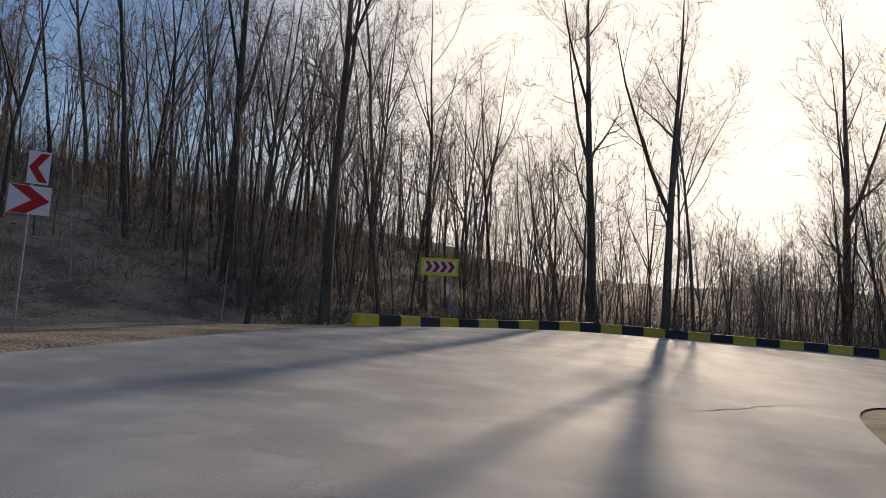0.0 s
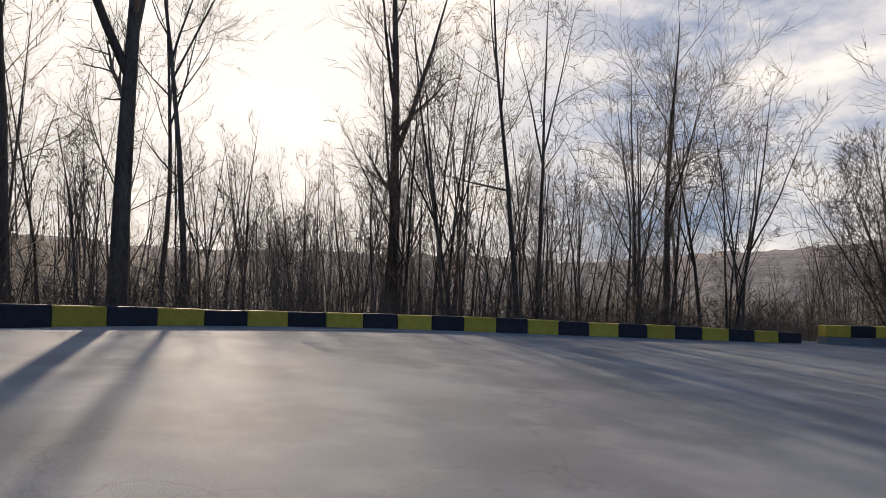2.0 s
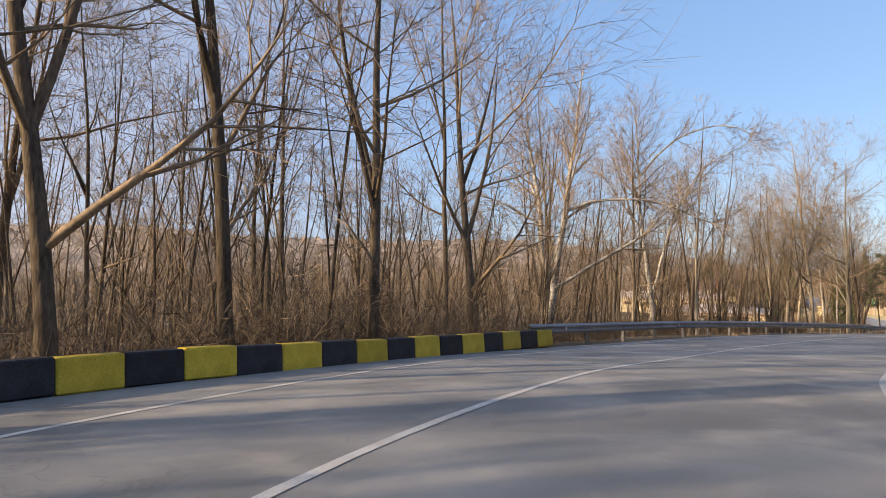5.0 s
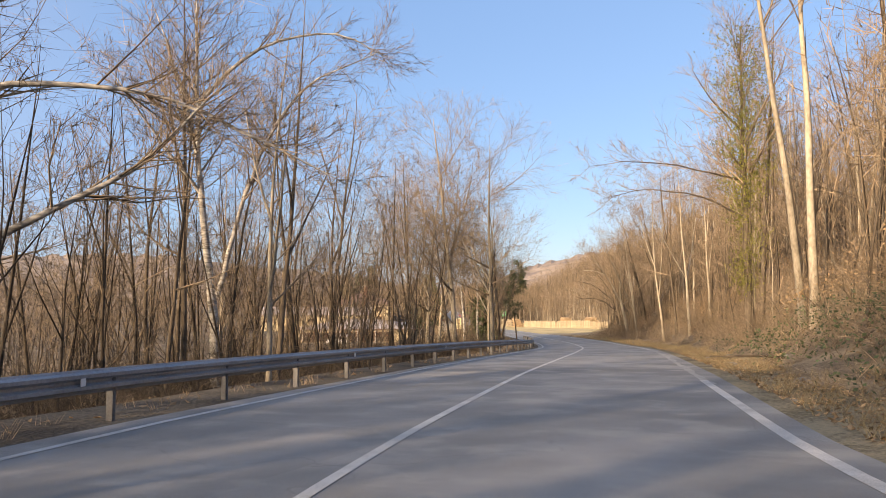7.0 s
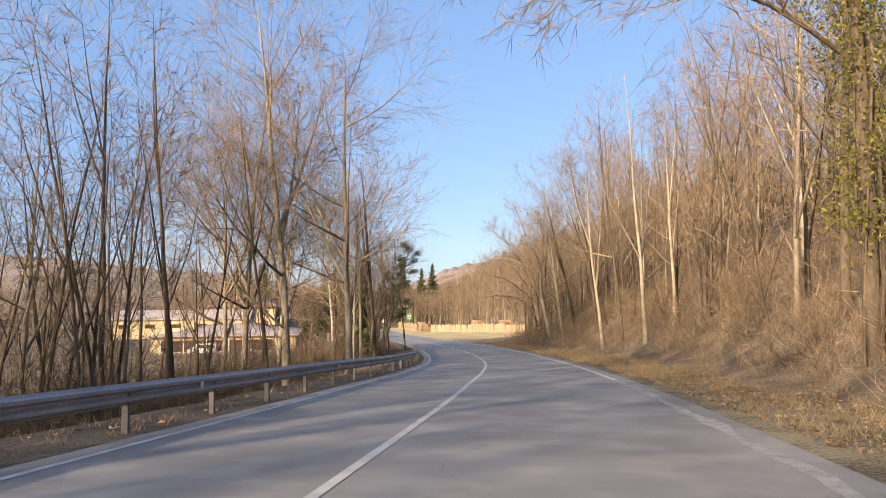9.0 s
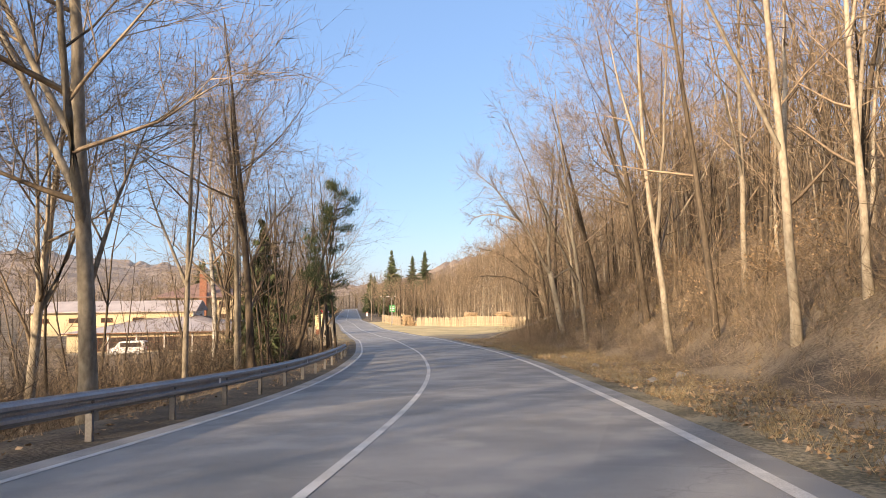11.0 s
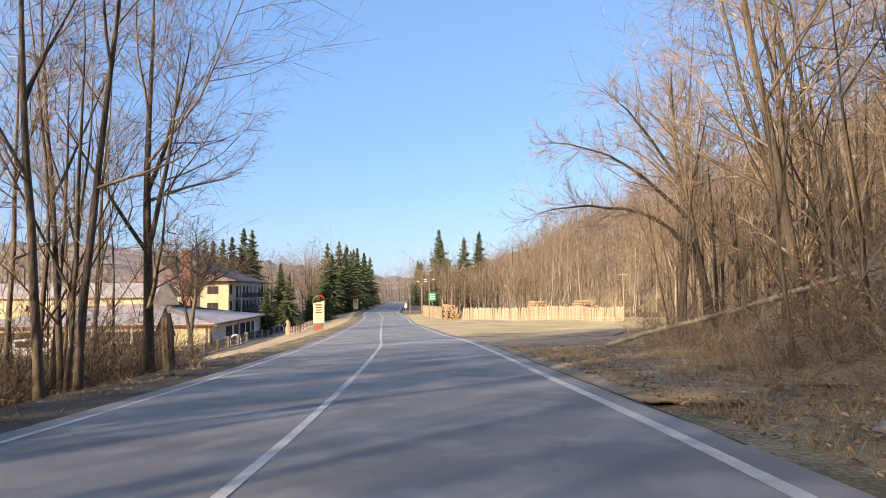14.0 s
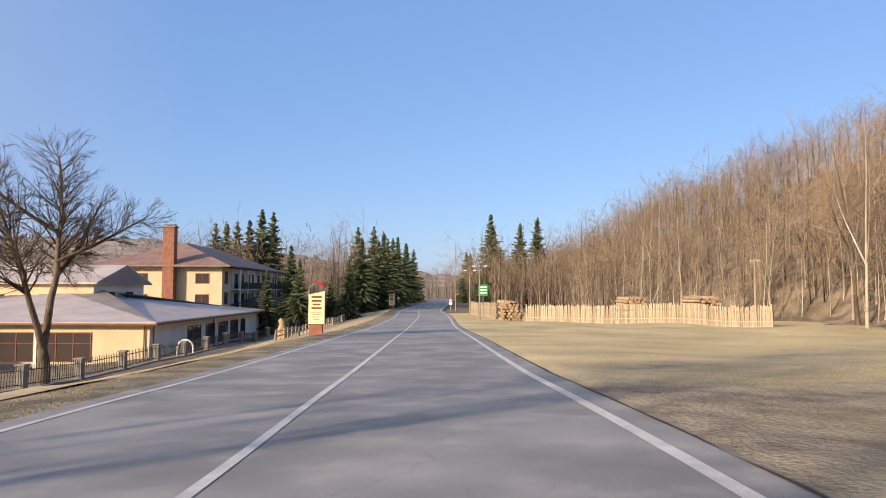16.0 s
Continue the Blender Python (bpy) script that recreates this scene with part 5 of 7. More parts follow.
def patch(name, s0, s1, d0, d1, material, label, lift=0.05, step=2.0, cols=24, category="ground", ragged=0.0):
    """A sheet laid on the ground along the road, with a ragged outer outline where asked."""
    ss = np.arange(s0, s1 + 0.01, step)
    fray = lambda a, b: ragged * noise.noise((a * 0.31, b * 0.31, 3.0)) * 2  # noqa: E731
    P = []
    for i, s in enumerate(ss):
        for c in range(cols):
            f = c / (cols - 1)
            d = d0(s) + (d1(s) - d0(s)) * f
            P.append(at(s + (fray(s, d) * 2 if i < 3 else 0), d + (fray(s, 9.0) * f ** 3)))
    z = ground([p.x for p in P], [p.y for p in P])
    _, dd, _ = station([p.x for p in P], [p.y for p in P])
    V = [(p.x, p.y, max(zz + lift, p.z - 0.03) if abs(d) < 6.0 else zz + lift) for p, zz, d in zip(P, z, dd)]
    V = [(x, y, h - (0.4 if i < cols else 0.1 if i < 2 * cols else 0.0) - (0.25 if i % cols == cols - 1 else 0.0)) for i, (x, y, h) in enumerate(V)]
    Fc = [(i * cols + c, i * cols + c + 1, (i + 1) * cols + c + 1, (i + 1) * cols + c) for i in range(len(ss) - 1) for c in range(cols - 1)]
    return tagged(mesh_object(name, V, Fc, material, smooth_shade=True), label, category, kind="structure")


M_VERGE = mat("verge", (0.13, 0.115, 0.075), (0.34, 0.285, 0.185), 0.95, 0.8, 16.0, 0.8, dist=0.06, edge=0.08)
M_SOIL = mat("dark_soil", (0.05, 0.043, 0.035), (0.16, 0.135, 0.10), 0.95, 0.7, 14.0, 0.8, dist=0.06, edge=0.1)
M_PATH = mat("earth_path", (0.38, 0.29, 0.17), (0.55, 0.44, 0.28), 0.95, 0.6, 14.0, 0.4, dist=0.03)
M_YARD = mat("yard_gravel", (0.22, 0.20, 0.17), (0.38, 0.35, 0.30), 0.95, 0.4, 14.0, 0.4, dist=0.03)


def field_material():
    """Dry grass that thins out into trodden earth towards the woods."""
    mm = mat("dry_grass", (0.42, 0.335, 0.17), (0.68, 0.56, 0.31), 0.95, 0.25, 12.0, 0.6, dist=0.06)
    nt = mm.node_tree
    L = nt.links.new
    bs = nt.nodes["Principled BSDF"]
    grass = bs.inputs["Base Color"].links[0].from_socket
    tc = nt.nodes.new("ShaderNodeTexCoord")
    dot = nt.nodes.new("ShaderNodeVectorMath")
    dot.operation = "DOT_PRODUCT"
    dot.inputs[1].default_value = (0.47, -0.88, 0)
    n1 = nt.nodes.new("ShaderNodeTexNoise")
    n1.inputs["Scale"].default_value, n1.inputs["Detail"].default_value = 0.22, 7
    n2 = nt.nodes.new("ShaderNodeTexNoise")
    n2.inputs["Scale"].default_value, n2.inputs["Detail"].default_value = 1.7, 6
    ad = nt.nodes.new("ShaderNodeMath")
    ad.operation = "MULTIPLY_ADD"
    ad.inputs[1].default_value = 46.0
    mr = nt.nodes.new("ShaderNodeMapRange")
    mr.inputs["From Min"].default_value, mr.inputs["From Max"].default_value = 158.0, 178.0
    earth = nt.nodes.new("ShaderNodeValToRGB")
    earth.color_ramp.elements[0].position, earth.color_ramp.elements[1].position = 0.32, 0.68
    earth.color_ramp.elements[0].color, earth.color_ramp.elements[1].color = (0.15, 0.125, 0.095, 1), (0.36, 0.305, 0.225, 1)
    mx = nt.nodes.new("ShaderNodeMixRGB")
    for n in (dot, n1, n2):
        L(tc.outputs["Object"], n.inputs[0])
    L(n1.outputs["Fac"], ad.inputs[0])
    L(dot.outputs["Value"], ad.inputs[2])
    L(ad.outputs["Value"], mr.inputs["Value"])
    L(n2.outputs["Fac"], earth.inputs["Fac"])
    L(mr.outputs["Result"], mx.inputs["Fac"])
    L(earth.outputs["Color"], mx.inputs["Color1"])
    L(grass, mx.inputs["Color2"])
    L(mx.outputs["Color"], bs.inputs["Base Color"])
    return mm


M_FIELD = field_material()
patch("field", 178, 300, lambda s: fwr(s) - 0.1, lambda s: max(fwr(s) + 2.6, edge_r(s) - 1.5), M_FIELD, "sunlit field of short dry grass and trodden earth", 0.06, 1.0, 60, ragged=1.5)
strip("edge_line", 44, 62, lambda s: -fwl(s) + 1.0, lambda s: -fwl(s) + 1.1, 0.006, M_LINE, label="faint white edge line inside the barrier", category="road marking")
patch("verge", 78, 199, lambda s: -fwl(s) + 0.05, lambda s: -fwl(s) - 2.6, M_SOIL, "dark soil and rotting leaves along the left verge", 0.03, cols=5, ragged=0.4)
patch("verge", 66, 178, lambda s: fwr(s) - 0.1, lambda s: fwr(s) + 2.3, M_VERGE, "roadside verge of dry grass and dead leaves", 0.03, cols=6, ragged=0.8)
patch("verge", 197, 310, lambda s: -fwl(s) + 0.05, lambda s: -fwl(s) - 2.5, M_VERGE, "roadside verge of dark winter grass", 0.03, cols=4, ragged=0.5)
patch("footpath", 198, 330, lambda s: -fwl(s) - 1.6, lambda s: -float(np.interp(s, [198, 206, 220, 330], [5.6, 9.0, 13.2, 12.0])), M_PATH, "pale earth footpath beside the road", 0.035, cols=7, ragged=0.6)


def shoulder(s0, s1):
    """The earth edge inside the bend, from the asphalt down to the ground."""
    V, Fc, cols = [], [], 5
    ss = np.arange(s0, s1 + 0.01, 1.5)
    for s in ss:
        w = fwr(s)
        for c in range(cols):
            p = at(s, w - 0.2 + 0.65 * c)
            g = ground1(p.x, p.y) + 0.02
            V.append((p.x, p.y, at(s, w).z - 0.02 - 0.03 * c if c < 2 else max(g, at(s, w).z - 0.12 * c) if c < 4 else g - 0.2))
    for i in range(len(ss) - 1):
        for c in range(cols - 1):
            k = i * cols + c
            Fc.append((k, k + 1, k + cols + 1, k + cols))
    tagged(mesh_object("verge", V, Fc, M_VERGE, smooth_shade=True), "earth shoulder inside the bend", "ground", kind="structure")


shoulder(0, 70)
M_SEAM = mat("crack_filler", (0.03, 0.03, 0.032), (0.07, 0.07, 0.07), 0.9, 2.0, 20.0, 0.2)
strip("seam", 176, 300, lambda s: fwr(s) - 0.05 + 0.05 * noise.noise((s * 0.5, 0, 0)), lambda s: fwr(s) - 0.01 + 0.07 * noise.noise((s * 0.7, 4, 0)), 0.008, M_SEAM, label="dark broken seam along the asphalt edge", category="crack")


def crack(points, width, seed):
    """A wandering crack in the asphalt through stations and offsets."""
    rg = random.Random(seed)
    line = catmull(points, 0.35)
    V, Fc = [], []
    for i, (s, d) in enumerate(line):
        w, o = width * rg.uniform(0.4, 1.3), rg.uniform(-0.06, 0.06)
        V += [at(s, d + o - w, 0.005), at(s, d + o + w, 0.005)]
        if i:
            Fc.append((2 * i - 2, 2 * i - 1, 2 * i + 1, 2 * i))
    tagged(mesh_object("crack", V, Fc, M_SEAM), "long thin dark crack in the worn asphalt", "crack", kind="structure")


def placed(points):
    s, d, _ = station([p[0] for p in points], [p[1] for p in points])
    return [(a, b) for a, b in zip(s, d)]


crack(placed([(2.08, 10.86), (3.07, 10.63), (3.7, 9.9), (5.52, 11.05)]), 0.014, 3)


def blotch(x, y, length, width, seed):
    """A pale worn smear of paint on the asphalt."""
    rg = random.Random(seed)
    s, d, _ = station([x], [y])
    c = at(s[0], d[0], 0.007)
    V, n = [c], 18
    for k in range(n):
        a = 6.283 * k / n
        r = rg.uniform(0.55, 1.1)
        V.append(at(s[0] + math.cos(a) * length * r, d[0] + math.sin(a) * width * r, 0.007))
    tagged(mesh_object("paint_smear", V, [(0, 1 + k, 1 + (k + 1) % n) for k in range(n)], M_SMEAR), "pale smear of worn white paint on the asphalt", "road marking", kind="structure")


M_SMEAR = mat("worn_paint", (0.26, 0.255, 0.245), (0.48, 0.475, 0.46), 0.75, 6.0, 50.0, 0.2, dist=0.004)
strip("edge_line", 101, 130, lambda s: ern(s) - 0.05 + 0.12 * noise.noise((s * 0.8, 0, 2)), lambda s: ern(s) + 0.12 + 0.2 * noise.noise((s * 0.6, 5, 2)), 0.005, M_SMEAR, step=0.5,
      label="rubbed-off pale remains of the edge line", category="road marking")
blotch(42.0, -3.42, 0.55, 0.28, 1)
blotch(43.7, -7.5, 0.6, 0.3, 2)
blotch(42.9, -4.9, 0.3, 0.1, 3)


def at16(depth, lat):
    """A place by its way ahead and to the right from the end of the drive."""
    return Vector((72.486 + 0.468 * depth - 0.884 * lat, -110.014 - 0.884 * depth - 0.468 * lat, 0))


# taller trees that stand out at the edge of the field
for depth, lat, kind, sc in ((88, 25, PALE[0], 0.75), (92, 27.5, PALE[1], 0.8), (96, 30, PALE[2], 0.78), (84, 29, PALE[0], 0.7), (50, 30.5, PALE[2], 0.8), (56, 33.5, BIG[1], 0.75), (61, 36, PALE[1], 0.75)):
    q = at16(depth, lat)
    kind.plant(q.x, q.y, sc, depth * 41, "leafless tree with a pale trunk at the edge of the field", "tree", "trees behind the field")

# ---------------------------------------------------------------- the inn
U, Vv = Vector((0.477, -0.879, 0)), Vector((0.879, 0.477, 0))
INN = Matrix(((U.x, Vv.x, 0, 114.24), (U.y, Vv.y, 0, -144.19), (0, 0, 1, 0), (0, 0, 0, 1)))   # x along the road, y away from it


def hip_roof(name, x0, x1, y0, y1, eave, ridge, over, parent, material, gable=False, along_x=True, thick=0.16):
    """A roof over a rectangle: its ridge runs along x, or along y."""
    X0, X1, Y0, Y1 = x0 - over, x1 + over, y0 - over, y1 + over
    if along_x:
        h = 0 if gable else (Y1 - Y0) / 2
        a, b = (X0 + h, (Y0 + Y1) / 2), (X1 - h, (Y0 + Y1) / 2)
    else:
        h = 0 if gable else (X1 - X0) / 2
        a, b = ((X0 + X1) / 2, Y0 + h), ((X0 + X1) / 2, Y1 - h)
    top = [(X0, Y0, eave), (X1, Y0, eave), (X1, Y1, eave), (X0, Y1, eave), (*a, ridge), (*b, ridge)]
    V = top + [(x, y, z - thick) for x, y, z in top]
    if along_x:
        F1 = [(0, 1, 5, 4), (2, 3, 4, 5), (1, 2, 5), (3, 0, 4)]
    else:
        F1 = [(1, 2, 5, 4), (3, 0, 4, 5), (0, 1, 4), (2, 3, 5)]
    Fc = F1 + [tuple(i + 6 for i in f)[::-1] for f in F1] + [(0, 6, 7, 1), (1, 7, 8, 2), (2, 8, 9, 3), (3, 9, 6, 0)]
    return mesh_object(name, V, Fc, material, parent)


def window(parent, x, y, z, w, h, axis, bars=2, frame=M_FRAME, out=-1):
    """A framed window let into a wall: axis 'x' lies in a wall along x, 'y' along y; out: the side it faces."""
    t = 0.07

    def bx(bm, a0, a1, b0, b1, z0, z1):
        if axis == "x":
            box(bm, x + a0, x + a1, y + b0 * out, y + b1 * out, z + z0, z + z1)
        else:
            box(bm, x + b0 * out, x + b1 * out, y + a0, y + a1, z + z0, z + z1)
    def ring(u, v, depth):
        return (x + u, y + depth * out, z + v) if axis == "x" else (x + depth * out, y + u, z + v)
    corners = [(0, 0), (w, 0), (w, h), (0, h)]
    inner = [(t, t), (w - t, t), (w - t, h - t), (t, h - t)]
    V = [ring(u, v, dp) for dp in (-0.02, 0.06) for u, v in corners + inner]
    Fc = []
    for k in range(4):
        j = (k + 1) % 4
        Fc += [(k, j, 4 + j, 4 + k), (8 + k, 12 + k, 12 + j, 8 + j), (k, 8 + k, 8 + j, j), (4 + k, 4 + j, 12 + j, 12 + k)]
    wd = mesh_object("window", V, Fc, frame, parent)
    for k in range(1, bars):
        bm = bmesh.new()
        cx = k * (w - t) / bars
        bx(bm, cx, cx + t, -0.02, 0.052, t, h - t)
        part("mullion", bm, frame, wd)
    if w > 2.5:
        bm = bmesh.new()
        bx(bm, t, w - t, -0.02, 0.048, h * 0.62, h * 0.62 + 0.05)
        part("transom", bm, frame, wd)
    bm = bmesh.new()
    bx(bm, t * 0.5, w - t * 0.5, 0.005, 0.02, t * 0.5, h - t * 0.5)
    bmesh.ops.recalc_face_normals(bm, faces=bm.faces)
    part("pane", bm, M_GLASS, wd, "dark glass pane")
    return wd


def restaurant():
    e = empty("restaurant_building", INN, "long cream and white single-storey restaurant with a low-pitched roof", "building")
    e.matrix_world = INN
    base, eave = -11.6, -8.15
    wall = part("wall", boxes((0, 30.4, 0.0, 26, base, eave)), M_WHITE, e, "white rendered wall")
    part("wall", boxes((-0.06, -0.003, 0.0, 26, base, eave)), M_CREAM, e, "cream rendered wall")
    part("plinth", boxes((-0.11, -0.063, 0.0, 26, base, base + 0.6)), M_CONC, e)
    hip_roof("roof", 0, 30.4, 0, 26, eave + 0.16, -5.6, 0.7, e, M_ROOFP, along_x=False)
    part("gutter", boxes((-0.84, -0.70, -0.8, 26.7, eave - 0.06, eave + 0.07), (-0.7, 31, -0.84, -0.70, eave - 0.06, eave + 0.07)), M_FRAME, e, "brown gutter")
    for x, y in ((-0.1, 0.35), (0.5, -0.1), (14, -0.1)):
        bm = bmesh.new()
        bmesh.ops.create_cone(bm, cap_ends=True, segments=8, radius1=0.05, radius2=0.05, depth=3.2, matrix=Matrix.Translation((x - 0.06, y, eave - 1.6)))
        part("downpipe", bm, M_FRAME, e)
    for y in (4.1, 8.15, 12.2, 16.25, 20.3):
        window(e, -0.06, y, -10.85, 3.8, 2.1, "y", 3)
        part("pillar", boxes((-0.2, -0.063, y + 3.82, y + 4.03, base, eave - 0.02)), M_WHITE, e, "white wall pillar")
    for x, w in ((7.5, 3.2), (12.0, 2.4), (15.6, 2.8), (19.4, 2.6), (23.0, 1.6)):
        window(e, x, 0.0, -10.6, w, 1.9, "x", 3, M_DARK)
    return e


def upper_hall():
    e = empty("upper_hall", INN, "raised cream hall with a pale gabled roof behind the restaurant", "building")
    part("wall", boxes((12.2, 22.8, 10.2, 36, -9.0, -5.2)), M_CREAM, e, "cream rendered wall")
    V = [(12.2, 10.1, -9), (22.8, 10.1, -9), (22.8, 10.1, -5.1), (17.5, 10.1, -3.5), (12.2, 10.1, -5.1)]
    V += [(x, y + 0.09, z) for x, y, z in V]
    part_faces = [(0, 1, 2, 3, 4), (9, 8, 7, 6, 5)] + [(i, i + 5, (i + 1) % 5 + 5, (i + 1) % 5) for i in range(5)]
    mesh_object("gable", V, part_faces, M_WHITE, e, label="white gable wall")
    hip_roof("roof", 12.2, 22.8, 10.2, 36, -5.05, -3.3, 0.7, e, M_ROOFP, gable=True, along_x=False)
    for y in (13, 18, 23, 28, 33):
        window(e, 12.2, y, -6.9, 1.9, 0.8, "y", 2)
    for x in (14.6, 18.6):
        window(e, x, 10.1, -6.9, 1.6, 1.0, "x", 2, M_DARK)


def hotel():
    m = INN @ Matrix.Translation((36.3, 6.1, 0))
    e = empty("hotel", m, "three-storey cream hotel with a brown hipped roof and dark balconies", "building")
    base, eave = -12.0, -2.9
    part("wall", boxes((0, 28, 0, 15, base, eave)), M_CREAM, e, "cream rendered wall")
    part("wall", boxes((4, 28.05, -0.08, -0.004, base, eave)), M_WHITE, e, "white rendered wall behind the balconies")
    hip_roof("roof", 0, 28, 0, 15, eave + 0.2, 0.6, 1.3, e, M_ROOFR)
    hip_roof("porch_roof", 4, 34, -5, -0.2, -7.6, -6.5, 0.3, e, M_DARK)
    part("porch", boxes((5, 33, -4.4, -0.3, base, -7.75)), M_CONC, e)
    for z in (-5.6, -8.2):
        bal = part("balcony", boxes((3.6, 28, -1.35, -0.09, z - 0.12, z)), M_WHITE, e)
        bm = bmesh.new()
        for k in range(62):
            box(bm, 3.7 + k * 0.39, 3.99 + k * 0.39, -1.33, -1.29, z + 0.06, z + 0.82)
        box(bm, 3.6, 28, -1.36, -1.26, z + 0.82, z + 0.9)
        part("railing", bm, M_DARK, bal, "dark slatted wooden railing")
        for k in range(8):
            window(e, 5 + k * 2.9, -0.08, z + 0.1, 1.5, 1.95, "x", 2, M_DARK)
            part("pillar", boxes((3.65 + k * 3.4, 3.82 + k * 3.4, -1.33, -1.16, z, z + 2.55)), M_WHITE, e)
    for z in (-4.9, -7.5, -10.0):
        for y, w in ((1.6, 1.7), (9.2, 1.3), (12.0, 1.3)):
            window(e, 0, y, z, w, 1.25, "y", 2)
        window(e, 1.0, 0, z, 1.2, 1.5, "x", 2, M_DARK)
    bm = boxes((-1.15, -0.05, 5.6, 7.0, base, 2.0), bevel=0.02)
    chim = part("chimney", bm, M_BRICK, e, "tall red brick chimney")
    part("cap", boxes((-1.3, 0.1, 5.45, 7.15, 2.0, 2.14), (-1.1, -0.1, 5.65, 6.95, 2.28, 2.38), (-1.1, -1.0, 5.65, 5.75, 2.14, 2.28), (-0.2, -0.1, 6.85, 6.95, 2.14, 2.28)), M_CONC, chim)


restaurant()
upper_hall()
hotel()

# ---------------------------------------------------------------- yard fence


def yard_fence(s0, s1, gap=4.6):
    e = empty("yard_fence", Matrix.Identity(4), "low wrought-iron fence between concrete pillars on a kerb wall", "fence")
    ss = list(np.arange(s0, s1, gap))
    bmp = boxes((-0.17, 0.17, -0.17, 0.17, -0.5, 0.98), (-0.22, 0.22, -0.22, 0.22, 0.98, 1.06), bevel=0.015)
    mp = bpy.data.meshes.new("pillar")
    bmp.to_mesh(mp)
    bmp.free()
    mp.materials.append(M_CONC)
    n = 23
    bmr = boxes((0.17, gap - 0.17, -0.02, 0.02, 0.12, 0.15), (0.17, gap - 0.17, -0.02, 0.02, 0.68, 0.71), *[(0.25 + k * (gap - 0.5) / (n - 1) - 0.012, 0.25 + k * (gap - 0.5) / (n - 1) + 0.012, -0.012, 0.012, 0.05, 0.84 + 0.07 * (k % 2)) for k in range(n)])
    mr = bpy.data.meshes.new("panel")
    bmr.to_mesh(mr)
    bmr.free()
    mr.materials.append(M_IRON)
    mw = mr.copy()
    mw.materials.clear()
    mw.materials.append(M_SIGNW)
    bmk = boxes((0, gap, -0.10, 0.10, -0.6, 0.08))
    mk = bpy.data.meshes.new("kerb_wall")
    bmk.to_mesh(mk)
    bmk.free()
    mk.materials.append(M_CONC)
    for s in ss:
        a, b = at(s, -14.6), at(s + gap, -14.6)
        za, zb = ground1(a.x, a.y), ground1(b.x, b.y)
        yaw = math.degrees(math.atan2(b.y - a.y, b.x - a.x))
        tip = -math.degrees(math.atan2(zb - za, gap))
        for me, m in ((mp, pose(a.x, a.y, za, 0, 0, yaw)), (mw if s < 213 else mr, pose(a.x, a.y, za + 0.1, 0, tip, yaw)), (mk, pose(a.x, a.y, za, 0, tip, yaw))):
            o = new(me.name.split(".")[0], me)
            o.parent = e
            o.matrix_world = m
            if me in (mr, mw):
                o["kind"] = "stuff"


yard_fence(206, 290)


def garden_arch(x, y, s):
    """A white hoop over a gap in the fence."""
    z = ground1(x, y)
    e = empty("garden_arch", pose(x, y, z, 0, 0, heading(s)), "white painted hoop arch over the fence gate", "garden arch", "garden arches")
    e.scale = (0.72, 0.72, 0.72)
    V, Fc = [], []
    tube(V, Fc, [Vector((-0.75, 0, -0.3)), Vector((-0.75, 0, 0.7))] + [Vector((-0.75 * math.cos(t), 0, 0.7 + 0.75 * math.sin(t))) for t in np.linspace(0.1, math.pi - 0.1, 13)] + [Vector((0.75, 0, 0.7)), Vector((0.75, 0, -0.3))], [0.10] * 17, 8)
    mesh_object("hoop", V, Fc, M_SIGNW, e)
    part("gate", boxes(*[(-0.6 + k * 0.2, -0.57 + k * 0.2, -0.015, 0.015, 0.05, 1.0) for k in range(7)], (-0.62, 0.62, -0.02, 0.02, 0.2, 0.25), (-0.62, 0.62, -0.02, 0.02, 0.85, 0.9)), M_IRON, e, "dark iron gate")


garden_arch(111.0, -144.5, 244)
garden_arch(124.4, -169.8, 272)


